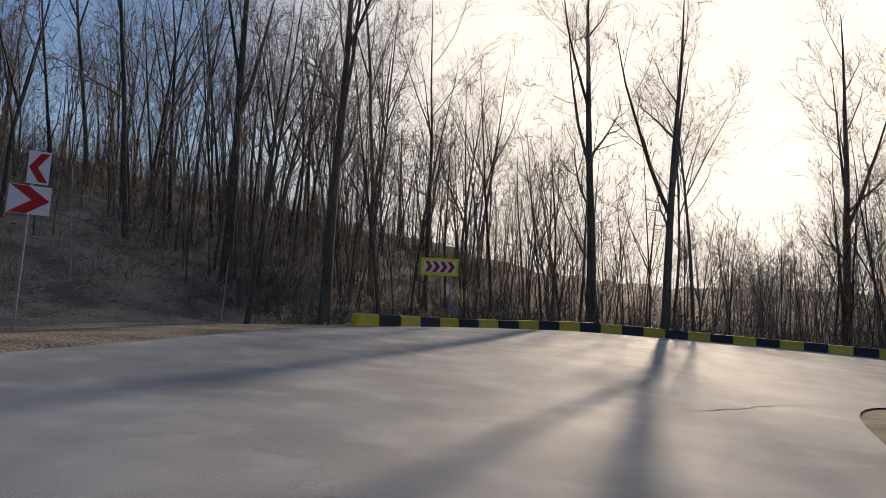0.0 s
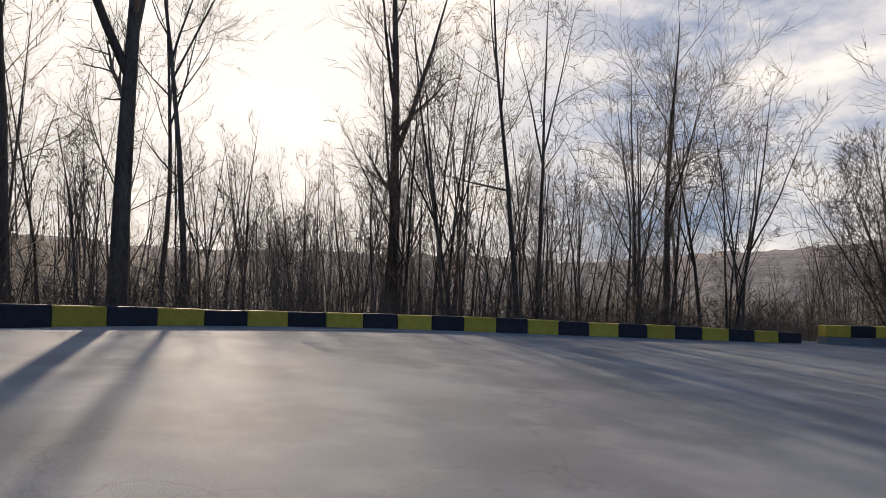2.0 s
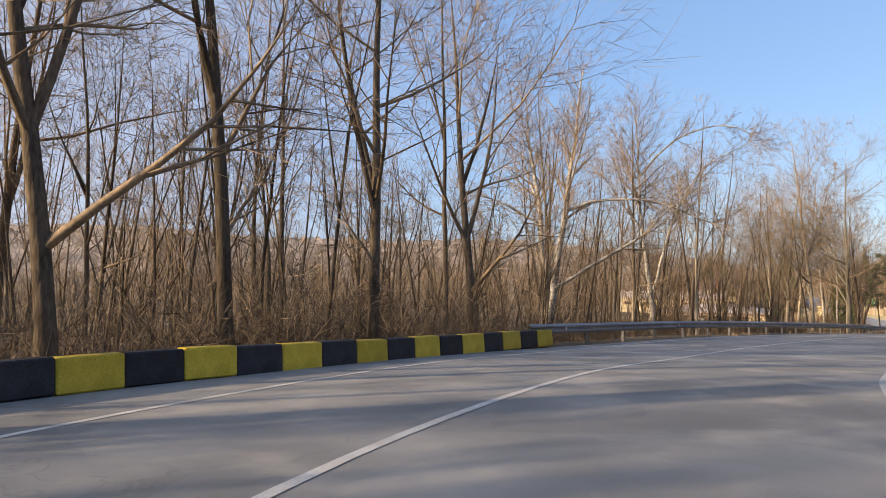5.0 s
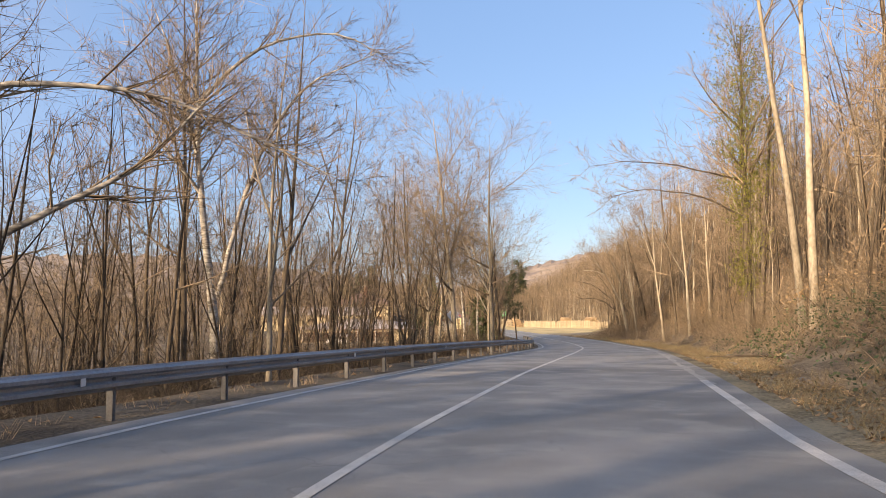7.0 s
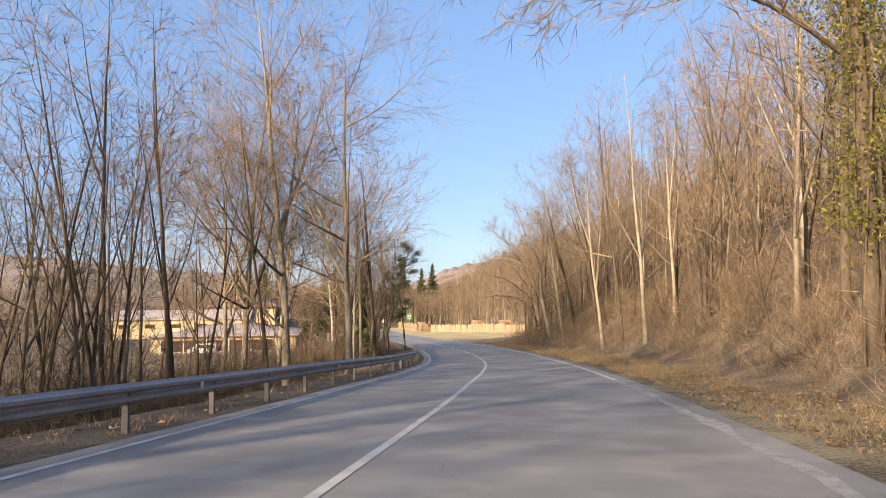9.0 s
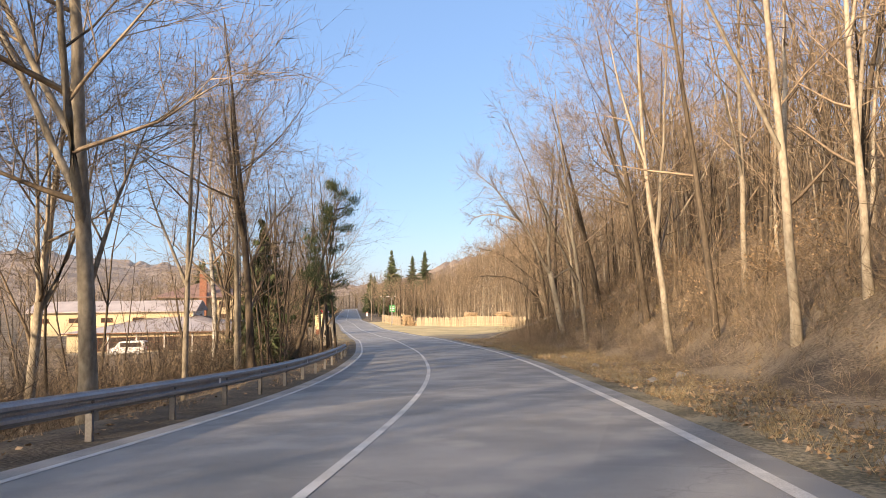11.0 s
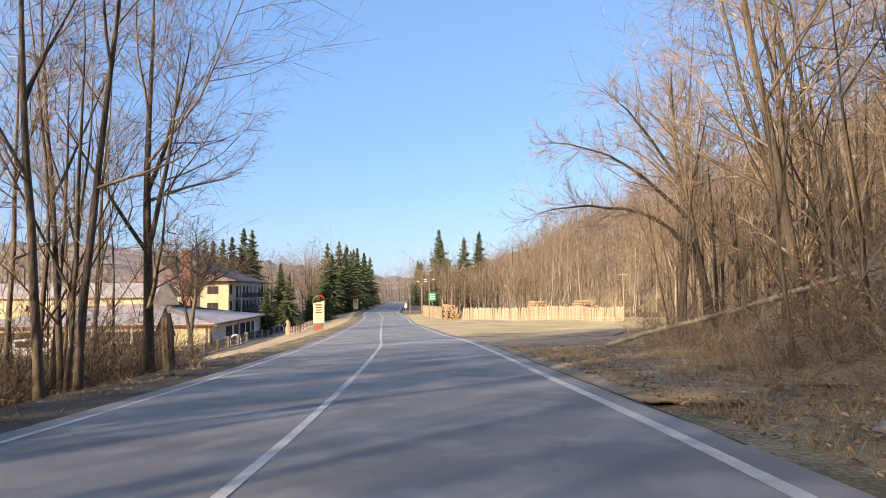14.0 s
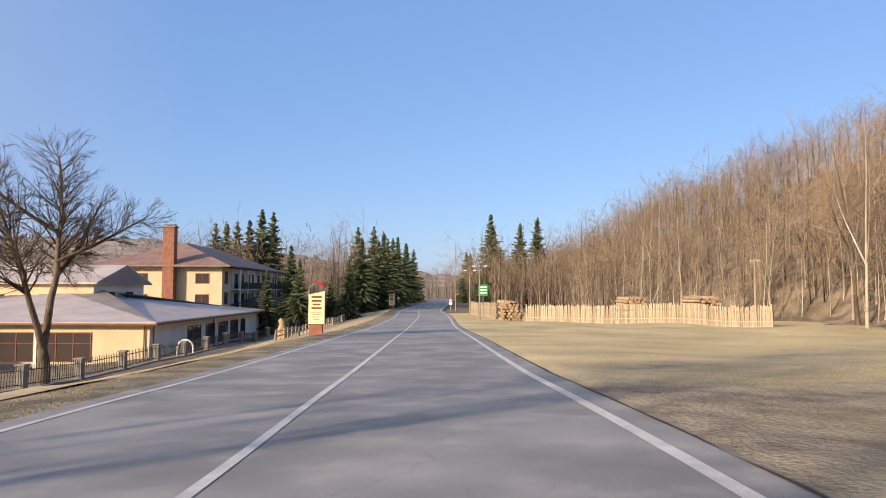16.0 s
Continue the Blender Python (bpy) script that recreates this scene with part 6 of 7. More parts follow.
def parked_van(x, y, yaw):
    z = ground1(x, y)
    e = empty("van", pose(x, y, z, 0, 0, yaw), "white delivery van parked in the inn yard", "van")
    bm = bmesh.new()
    side = [(-2.4, 0.35), (2.45, 0.35), (2.5, 0.95), (1.75, 1.15), (1.05, 1.95), (-2.35, 2.05), (-2.45, 1.9)]
    f = [bm.verts.new((a, -0.92, h)) for a, h in side]
    g = [bm.verts.new((a, 0.92, h)) for a, h in side]
    bm.faces.new(f)
    bm.faces.new(g[::-1])
    for i in range(len(side)):
        j = (i + 1) % len(side)
        bm.faces.new((f[j], f[i], g[i], g[j]))
    bmesh.ops.recalc_face_normals(bm, faces=bm.faces)
    bmesh.ops.bevel(bm, geom=list(bm.edges), offset=0.07, segments=2, affect="EDGES")
    part("body", bm, M_SIGNW, e)
    part("window", boxes((-2.0, 0.9, -0.935, -0.915, 1.2, 1.8)), M_GLASS, e, "dark side window")
    part("window", boxes((-2.0, 0.9, 0.915, 0.935, 1.2, 1.8)), M_GLASS, e, "dark side window")
    part("rear_window", boxes((-2.475, -2.44, -0.75, 0.75, 1.2, 1.8)), M_GLASS, e)
    for sy in (-0.82, 0.82):
        part("tail_light", boxes((-2.48, -2.42, sy - 0.08, sy + 0.08, 0.8, 1.15)), M_SIGNR, e)
        for wx in (-1.5, 1.55):
            bm = bmesh.new()
            bmesh.ops.create_cone(bm, cap_ends=True, segments=16, radius1=0.33, radius2=0.33, depth=0.22, matrix=Matrix.Translation((wx, sy, 0.33)) @ Matrix.Rotation(radians(90), 4, "X"))
            tyre = part("wheel", bm, M_BLK, e)
            bm = bmesh.new()
            bmesh.ops.create_cone(bm, cap_ends=True, segments=12, radius1=0.2, radius2=0.2, depth=0.24, matrix=Matrix.Translation((wx, sy, 0.33)) @ Matrix.Rotation(radians(90), 4, "X"))
            part("rim", bm, M_STEEL, tyre)


parked_van(125.9, -132.2, 28.5)


def back_of_sign(x, y, yaw):
    z = ground1(x, y)
    e = empty("warning_sign", pose(x, y, z, 0, 0, yaw), "grey back of a triangular warning sign on a pole", "road sign")
    bm = bmesh.new()
    pole(bm, 0.0, -0.05, -0.4, 2.8, 0.035)
    part("pole", bm, M_STEEL, e)
    bm = bmesh.new()
    plate(bm, [(-0.42, 2.05), (0.42, 2.05), (0.0, 2.8)], 0, 0.015)
    part("triangle", bm, M_POST, e)
    bm = bmesh.new()
    plate(bm, [(-0.32, 1.15), (0.32, 1.15), (0.0, 1.98)], 0, 0.015)
    part("plate", bm, M_IRON, e)


# ---------------------------------------------------------------- palisade and logs


def palisade(a, b):
    e = empty("palisade_fence", Matrix.Identity(4), "weathered pale wooden palisade fence round the log yard", "fence")
    rg = random.Random(5)
    n = int((b - a).length / 0.15)
    bm = boxes((-0.07, 0.07, -0.014, 0.014, -0.3, 1.0))
    me = bpy.data.meshes.new("board")
    bm.to_mesh(me)
    bm.free()
    me.materials.append(M_WOOD)
    yaw = math.degrees(math.atan2(b.y - a.y, b.x - a.x))
    zs = ground([a.x + (b.x - a.x) * k / n for k in range(n)], [a.y + (b.y - a.y) * k / n for k in range(n)])
    for k in range(n):
        p = a + (b - a) * (k / n)
        o = new("board", me)
        o.parent = e
        o.matrix_world = pose(p.x, p.y, zs[k], rg.uniform(-2, 2), rg.uniform(-2.5, 2.5), yaw) @ Matrix.Diagonal((rg.uniform(0.85, 1.12), 1, rg.uniform(1.66, 1.88), 1))
    for h in (0.5, 1.3):
        V, Fc = [], []
        tube(V, Fc, [Vector((a.x + (b.x - a.x) * k / 8, a.y + (b.y - a.y) * k / 8, ground1(a.x + (b.x - a.x) * k / 8, a.y + (b.y - a.y) * k / 8) + h)) for k in range(9)], [0.045] * 9, 6)
        mesh_object("rail", V, Fc, M_WOOD, e)


palisade(at16(55.8, 26.4), at16(73, 8.6))
palisade(at16(77, 5.9), at16(102, 3.9))


def log_mesh(length, r, seed):
    rg = random.Random(seed)
    bm = bmesh.new()
    bmesh.ops.create_cone(bm, cap_ends=True, segments=10, radius1=r, radius2=r * 0.86, depth=length, matrix=Matrix.Rotation(radians(90), 4, "Y"))
    for v in bm.verts:
        v.co.y += 0.02 * math.sin(v.co.x * 3 + seed)
    me = bpy.data.meshes.new("log")
    bm.to_mesh(me)
    bm.free()
    me.materials.append(M_LOG)
    return me


LOGS = [log_mesh(4.2, 0.16 + 0.03 * i, i) for i in range(3)]
rg = random.Random(3)
for depth, lat, rows, yaw in ((76, 7.6, 7, 118), (70, 19.5, 8, 118), (66, 25, 8, 118)):
    c = at16(depth, lat)
    z = ground1(c.x, c.y)
    for r in range(rows):
        for k in range(rows - r // 2):
            o = new("log", rg.choice(LOGS))
            w = Matrix.Rotation(radians(yaw), 4, "Z") @ Vector((rg.uniform(-0.2, 0.2), (k - rows / 2) * 0.37 + (r % 2) * 0.18, 0))
            o.matrix_world = pose(c.x + w.x, c.y + w.y, z + 0.18 + r * 0.3, rg.uniform(0, 360), rg.uniform(-1, 1), yaw + rg.uniform(-2, 2))
            tagged(o, "peeled felled log stacked in a pile", "log", "log piles")

# fallen trunk on the right-hand bank
a, b = Vector((65.9, -110.8, 0)), Vector((57.2, -105.1, 0))
a.z, b.z = ground1(a.x, a.y) + 0.14, max(ground1(b.x, b.y) + 0.2, -5.2)
V, Fc = [], []
tube(V, Fc, [a.lerp(b, k / 6) + Vector((0, 0, 0.05 * math.sin(k * 1.7))) for k in range(7)], [0.085, 0.085, 0.08, 0.08, 0.075, 0.07, 0.06], 8)
tagged(mesh_object("fallen_tree", V, Fc, M_PALE, smooth_shade=True), "fallen pale tree trunk lying on the bank", "log")
# broken snag at the end of the left-hand woods
p = at(190, -5.6)
V, Fc = [], []
tube(V, Fc, [Vector((p.x + 0.03 * k, p.y, ground1(p.x, p.y) - 0.2 + 0.32 * k)) for k in range(7)], [0.22, 0.18, 0.17, 0.17, 0.18, 0.17, 0.12], 9)
tagged(mesh_object("tree_stump", V, Fc, M_BARK), "tall dark broken tree stump beside the road", "stump")

# ---------------------------------------------------------------- walnut tree
WALNUT = Kind(guided_tree(953, (
    ([(0, 0, -0.4), (0.1, 0, 0.9), (0.0, 0, 1.7)], 0.27, 0.21, 0.99),
    ([(0, 0, 1.6), (-1.1, 0.2, 4.4), (-2.0, 0.4, 6.4), (-2.8, 0.6, 7.8)], 0.15, 0.04, 0.3),
    ([(0, 0, 1.6), (0.35, -0.2, 4.6), (0.5, -0.3, 7.0), (0.4, -0.2, 9.6)], 0.17, 0.04, 0.3),
    ([(0.4, -0.2, 4.6), (1.9, -0.5, 6.2), (2.8, -0.8, 8.0)], 0.13, 0.03, 0.2),
    ([(0.3, -0.2, 4.2), (2.1, 0.6, 4.9), (3.8, 1.2, 5.6), (4.8, 1.4, 5.2)], 0.11, 0.02, 0.2),
    ([(-1.1, 0.2, 4.4), (-2.9, -0.8, 4.9), (-4.4, -1.4, 5.8)], 0.10, 0.02, 0.2),
    ([(0.5, -0.3, 6.4), (-1.0, 1.6, 8.0), (-1.6, 2.6, 8.9)], 0.10, 0.02, 0.2),
    ([(0.4, -0.2, 5.2), (0.9, -2.4, 6.4), (1.2, -3.6, 7.2)], 0.10, 0.02, 0.2)), 6.5, 6, 0.05, 0.009), M_BARK, M_BARK)
WALNUT.plant(102.1, -128.7, 1.07, 298, "spreading leafless walnut tree with a forked dark trunk", "tree")

# ---------------------------------------------------------------- signs


def pole(bm, x, y, z0, z1, r):
    bmesh.ops.create_cone(bm, cap_ends=True, segments=10, radius1=r, radius2=r, depth=z1 - z0, matrix=Matrix.Translation((x, y, (z0 + z1) / 2)))


def plate(bm, pts, y0, y1):
    """A flat shape in x and z, between the depths y0 and y1."""
    f = [bm.verts.new((x, y0, z)) for x, z in pts]
    g = [bm.verts.new((x, y1, z)) for x, z in pts]
    bm.faces.new(f)
    bm.faces.new(g[::-1])
    for i in range(len(pts)):
        j = (i + 1) % len(pts)
        bm.faces.new((f[j], f[i], g[i], g[j]))


def chevron(x, z, w, h, t):
    """Points of an arrow head that points to +x."""
    return [(x, z - h / 2), (x + t, z - h / 2), (x + w, z), (x + t, z + h / 2), (x, z + h / 2), (x + w - t, z)]


def facing(p, eye, extra=0):
    return math.degrees(math.atan2(eye[1] - p[1], eye[0] - p[0])) + 90 + extra


def bend_sign():
    p = (-0.1, 27.9)
    z = 0.1
    e = empty("chevron_sign", pose(p[0], p[1], z, 0, 0, facing(p, (3, 6))), "yellow-framed sign with four dark red chevrons on a grey pole", "road sign")
    e.scale = (0.9, 0.9, 0.95)
    bm = bmesh.new()
    pole(bm, 0.55, 0.06, -0.5, 2.6, 0.05)
    part("pole", bm, M_STEEL, e)
    bm = bmesh.new()
    plate(bm, [(-0.85, 1.95), (0.85, 1.95), (0.85, 2.68), (-0.85, 2.68)], 0.0, 0.02)
    part("frame", bm, M_SIGNY, e, "yellow sign board")
    bm = bmesh.new()
    plate(bm, [(-0.72, 2.08), (0.72, 2.08), (0.72, 2.55), (-0.72, 2.55)], -0.004, 0.0)
    part("face", bm, M_SIGNW, e, "white sign face")
    for k in range(4):
        bm = bmesh.new()
        plate(bm, chevron(-0.68 + k * 0.34, 2.315, 0.36, 0.45, 0.19), -0.008, -0.004)
        part("chevron", bm, M_SIGNR, e, "dark red chevron")


def entry_sign():
    p = (-8.85, 14.55)
    z = 0.85
    e = empty("chevron_sign", pose(p[0], p[1], z, 0, 2, facing(p, (0, 0))), "two white plates with red chevrons on a thin pole", "road sign")
    e.scale = (0.94, 0.94, 0.94)
    bm = bmesh.new()
    pole(bm, 0.0, 0.05, -1.1, 3.3, 0.03)
    part("pole", bm, M_STEEL, e)
    bm = bmesh.new()
    plate(bm, [(-0.42, 1.75), (0.42, 1.75), (0.42, 2.4), (-0.42, 2.4)], 0, 0.015)
    low = part("plate", bm, M_SIGNW, e)
    bm = bmesh.new()
    plate(bm, chevron(-0.40, 2.075, 0.8, 0.63, 0.36), -0.005, -0.001)
    part("chevron", bm, M_SIGNR, low, "red chevron")
    bm = bmesh.new()
    plate(bm, [(-0.11, 2.45), (0.33, 2.45), (0.33, 3.2), (-0.11, 3.2)], 0, 0.015)
    up = part("plate", bm, M_SIGNW, e)
    bm = bmesh.new()
    plate(bm, [(0.22 - x, zz) for x, zz in chevron(-0.09, 2.825, 0.4, 0.66, 0.18)], -0.005, -0.001)
    bmesh.ops.recalc_face_normals(bm, faces=bm.faces)
    part("chevron", bm, M_SIGNR, up, "red chevron")


bend_sign()
entry_sign()
back_of_sign(76.9, -101.4, 30)


def arch_board(s, d, scale, label):
    p = at(s, d)
    z = ground1(p.x, p.y)
    e = empty("advertising_board", pose(p.x, p.y, z, 0, 0, heading(s) + 180 + 180) @ Matrix.Diagonal((scale, scale, scale, 1)), label, "billboard")
    part("plinth", boxes((-0.5, 0.5, -0.25, 0.25, -0.3, 0.8), bevel=0.02), M_BRICK, e, "red brick plinth")
    bm = bmesh.new()
    plate(bm, [(-0.62, 0.85), (0.62, 0.85), (0.62, 3.4), (0.15, 3.28), (-0.62, 3.12)], -0.05, 0.05)
    board = part("board", bm, M_BOARD, e)
    V, Fc = [], []
    tube(V, Fc, [Vector((0.68 * math.cos(t), 0.08, 3.2 + 0.8 * math.sin(t))) for t in np.linspace(-0.9, math.pi + 0.4, 17)], [0.04] * 17, 6)
    mesh_object("arch", V, Fc, M_WOOD, e, label="open wooden ring")
    V, Fc = [], []
    tube(V, Fc, [Vector((0.7 * math.cos(t), 0.04, 3.22 + 0.82 * math.sin(t))) for t in np.linspace(0.5, 1.75, 8)], [0.05, 0.09, 0.1, 0.1, 0.09, 0.08, 0.07, 0.04], 6)
    mesh_object("ribbon", V, Fc, M_SIGNR, e, label="red ribbon on the ring")
    for k, (w, zz, hh) in enumerate(((0.8, 2.86, 0.16), (0.76, 2.56, 0.16), (0.6, 2.28, 0.14), (0.78, 2.0, 0.14), (0.8, 1.72, 0.06), (0.7, 1.54, 0.06), (0.74, 1.36, 0.06), (0.5, 1.18, 0.06))):
        bm = boxes((-w / 2, w / 2, -0.06, -0.052, zz, zz + hh))
        part("lettering_bar", bm, M_FRAME if k < 4 else M_WOOD, board)


arch_board(250, -7.0, 1.0, "tall cream advertising board under an open ring on a brick plinth")
arch_board(330, -6.0, 0.9, "cream advertising board with an arch beside the far road")


def green_sign():
    p = at(281, 8.0)
    z = ground1(p.x, p.y)
    e = empty("green_sign", pose(p.x, p.y, z, 0, 0, heading(281)), "green and white road sign on a pole at the log yard", "road sign")
    bm = bmesh.new()
    pole(bm, 0, 0.05, -0.3, 3.9, 0.05)
    part("pole", bm, M_STEEL, e)
    bm = boxes((-0.6, 0.6, -0.02, 0.02, 2.6, 4.0))
    bd = part("board", bm, M_SIGNG, e)
    for zz in (3.6, 3.25, 2.9):
        part("lettering_bar", boxes((-0.42, 0.42, -0.03, -0.022, zz, zz + 0.16)), M_SIGNW, bd)


green_sign()


def lamp_post(s, d, h):
    p = at(s, d)
    z = ground1(p.x, p.y)
    e = empty("street_lamp", pose(p.x, p.y, z, 0, 0, heading(s)), "slim pale street lamp with two short arms", "street lamp", "street lamps")
    bm = bmesh.new()
    bmesh.ops.create_cone(bm, cap_ends=True, segments=8, radius1=0.09, radius2=0.06, depth=h + 0.4, matrix=Matrix.Translation((0, 0, h / 2 - 0.2)))
    part("pole", bm, M_CONC, e)
    for sx in (-1, 1):
        V, Fc = [], []
        tube(V, Fc, [Vector((0, 0, h - 0.3)), Vector((sx * 0.28, 0, h + 0.1)), Vector((sx * 0.5, 0, h + 0.3))], [0.035, 0.03, 0.03], 6)
        arm = mesh_object("arm", V, Fc, M_CONC, e)
        part("lamp_head", boxes((sx * 0.62 - 0.2, sx * 0.62 + 0.2, -0.1, 0.1, h + 0.26, h + 0.36), bevel=0.03), M_SIGNW, arm)


lamp_post(285, 6.6, 5.6)
lamp_post(272, 7.0, 5.6)


def utility_pole(x, y, h, label):
    z = ground1(x, y)
    e = empty("utility_pole", pose(x, y, z), label, "utility pole", "utility poles")
    bm = bmesh.new()
    bmesh.ops.create_cone(bm, cap_ends=True, segments=9, radius1=0.13, radius2=0.09, depth=h + 0.5, matrix=Matrix.Translation((0, 0, h / 2 - 0.25)))
    part("mast", bm, M_WOOD, e)
    part("crossarm", boxes((-0.5, 0.5, -0.05, 0.05, h - 0.35, h - 0.25)), M_WOOD, e)


p = at16(68, 30.6)
utility_pole(p.x, p.y, 6.3, "plain wooden utility pole behind the palisade")
p = at(308, 6.2)
PALE[2].plant(p.x, p.y, 0.66, 40, "slender pale bare tree beside the far road", "tree", "roadside trees")


def wooden_fence(s0, s1, d):
    """A rustic fence: round posts and two rails."""
    e = empty("wooden_fence", Matrix.Identity(4), "low rustic fence of pale wooden posts and rails", "fence")
    ss = np.arange(s0, s1, 1.6)
    feet = [at(q, d) for q in ss]
    zs = ground([q.x for q in feet], [q.y for q in feet])
    bm = bmesh.new()
    bmesh.ops.create_cone(bm, cap_ends=True, segments=8, radius1=0.08, radius2=0.07, depth=1.3, matrix=Matrix.Translation((0, 0, 0.3)))
    me = bpy.data.meshes.new("post")
    bm.to_mesh(me)
    bm.free()
    me.materials.append(M_WOOD)
    for q, z in zip(feet, zs):
        o = new("post", me)
        o.parent = e
        o.matrix_world = pose(q.x, q.y, z, rnd.uniform(-3, 3), rnd.uniform(-3, 3), rnd.uniform(0, 360))
    for h in (0.4, 0.78):
        V, Fc = [], []
        tube(V, Fc, [Vector((q.x, q.y, z + h)) for q, z in zip(feet, zs)], [0.05] * len(feet), 6)
        mesh_object("rail", V, Fc, M_WOOD, e)


wooden_fence(251, 322, -10.4)


def small_sign(s, d, h, shape, label):
    """A small road sign on a pole: a disc, or a triangle over a plate."""
    q = at(s, d)
    e = empty("road_sign", pose(q.x, q.y, ground1(q.x, q.y), 0, 0, heading(s)), label, "road sign")
    bm = bmesh.new()
    pole(bm, 0, 0.04, -0.3, h, 0.035)
    part("pole", bm, M_STEEL, e)
    ring = [(math.cos(t) * 0.32, h - 0.3 + math.sin(t) * 0.32) for t in np.linspace(0, 6.283, 25)[:-1]] if shape == "disc" else [(-0.4, h - 0.62), (0.4, h - 0.62), (0, h + 0.06)]
    cx, cz = 0, h - (0.3 if shape == "disc" else 0.4)
    bm = bmesh.new()
    plate(bm, ring, 0, 0.015)
    rim = part("rim", bm, M_SIGNR, e, "red sign border")
    bm = bmesh.new()
    plate(bm, [(cx + (x - cx) * 0.72, cz + (z - cz) * 0.72) for x, z in ring], -0.006, -0.001)
    part("face", bm, M_SIGNW, rim, "white sign face")
    if shape != "disc":
        part("plate", boxes((-0.28, 0.28, 0, 0.015, h - 1.2, h - 0.7)), M_SIGNW, e)


small_sign(333, -5.0, 2.3, "disc", "round white traffic sign with a red border on a pole")
small_sign(318, 5.6, 2.2, "triangle", "triangular warning sign over a small white plate")


def carved_figure(s, d):
    """A squat carved block of pale wood by the fence."""
    q = at(s, d)
    z = ground1(q.x, q.y)
    V, Fc = [], []
    tube(V, Fc, [Vector((0, 0, -0.1)), Vector((0, 0, 0.25)), Vector((0.03, 0, 0.9)), Vector((0.0, 0, 1.25)), Vector((0.05, 0, 1.45)), Vector((0.12, 0, 1.7)), Vector((0.1, 0, 1.85))], [0.42, 0.45, 0.4, 0.27, 0.3, 0.26, 0.1], 10)
    o = mesh_object("carved_figure", V, Fc, M_LOG, smooth_shade=True)
    o.matrix_world = pose(q.x, q.y, z, 0, 0, 30)
    tagged(o, "squat carved wooden figure beside the advertising board", "sculpture")


carved_figure(259, -11.6)

# ---------------------------------------------------------------- dead leaves, dry grass and ivy


def litter(n, region, size, material, name, label, seed, blade=False):
    """Many small leaves, or blades, lying on the ground."""
    rg = random.Random(seed)
    pts = []
    while len(pts) < n:
        p = region(rg)
        if p is not None:
            pts.append(p)
    z = ground([p[0] for p in pts], [p[1] for p in pts])
    V, Fc = [], []
    for (x, y), zz in zip(pts, z):
        k = len(V)
        if blade:
            for b in range(7):
                a, o = rg.uniform(0, 6.28), Vector((x + rg.uniform(-0.12, 0.12), y + rg.uniform(-0.12, 0.12), zz))
                h = size * rg.uniform(0.5, 1.3)
                cone(V, Fc, o, o + Vector((math.cos(a) * h * 0.6, math.sin(a) * h * 0.6, h)), 0.005)
        else:
            a, s = rg.uniform(0, 6.28), size * rg.uniform(0.6, 1.4)
            c, q = math.cos(a) * s, math.sin(a) * s
            e = [rg.uniform(0.01, 0.07) for _ in range(4)]
            V.extend([(x - c, y - q, zz + e[0] + 0.03), (x + q * 0.6, y - c * 0.6, zz + e[1] + 0.03), (x + c, y + q, zz + e[2] + 0.03), (x - q * 0.6, y + c * 0.6, zz + e[3] + 0.03)])
            Fc.append((k, k + 1, k + 2, k + 3))
    tagged(mesh_object(name, V, Fc, material), label, "ground cover", kind="stuff")


litter(30000, band(80, 196, lambda s: fwr(s) + 0.4, lambda s: fwr(s) + 9, 1.3), 0.042, M_LEAF, "fallen_leaves", "brown fallen leaves on the right-hand bank", 61)
litter(1500, band(78, 196, lambda s: -fwl(s) - 0.6, lambda s: -fwl(s) - 8, 1.3), 0.06, M_LEAF, "fallen_leaves", "brown fallen leaves under the guardrail", 62)
litter(6500, band(72, 192, lambda s: fwr(s) + 0.5, lambda s: fwr(s) + 8, 1.2), 0.24, M_STRAW, "dry_grass", "tufts of dry yellow grass on the bank", 63, True)
litter(900, band(80, 200, lambda s: -fwl(s) - 0.5, lambda s: -fwl(s) - 5, 1.2), 0.22, M_TWIG, "dry_grass", "tufts of dry grass under the guardrail", 64, True)
litter(3200, band(198, 300, lambda s: fwr(s) + 0.4, lambda s: fwr(s) + 26, 1.4), 0.045, M_STRAW, "dry_grass", "short dry grass on the field", 65, True)
litter(900, band(172, 290, lambda s: -fwl(s) - 0.2, lambda s: -fwl(s) - 2.0, 1.0), 0.09, M_STRAW, "dry_grass", "short dry grass beside the footpath", 66, True)
litter(2500, beyond(0.0, 1.0, 0.5, 9, 1.2), 0.11, M_LEAF, "fallen_leaves", "brown fallen leaves beyond the barrier", 67)
litter(2500, bank(0.0, 14), 0.11, M_LEAF, "fallen_leaves", "brown fallen leaves on the bank", 68)


def leaf_cloud(name, n, spots, size, material, parent=None, label=""):
    """Small leaves strewn about given spots, each with its spread."""
    rg = random.Random(len(name) + n)
    V, Fc = [], []
    for i in range(n):
        c, r, h = rg.choice(spots)
        p = Vector(c) + Vector((rg.gauss(0, r), rg.gauss(0, r), rg.gauss(0, h)))
        a = Vector((rg.uniform(-1, 1), rg.uniform(-1, 1), rg.uniform(-1, 1))).normalized()
        b = a.orthogonal().normalized() * size * rg.uniform(0.4, 0.8)
        a *= size * rg.uniform(0.7, 1.3)
        k = len(V)
        V.extend([p - a, p + b, p + a, p - b])
        Fc.append((k, k + 1, k + 2, k + 3))
    return mesh_object(name, V, Fc, material, parent, label=label)


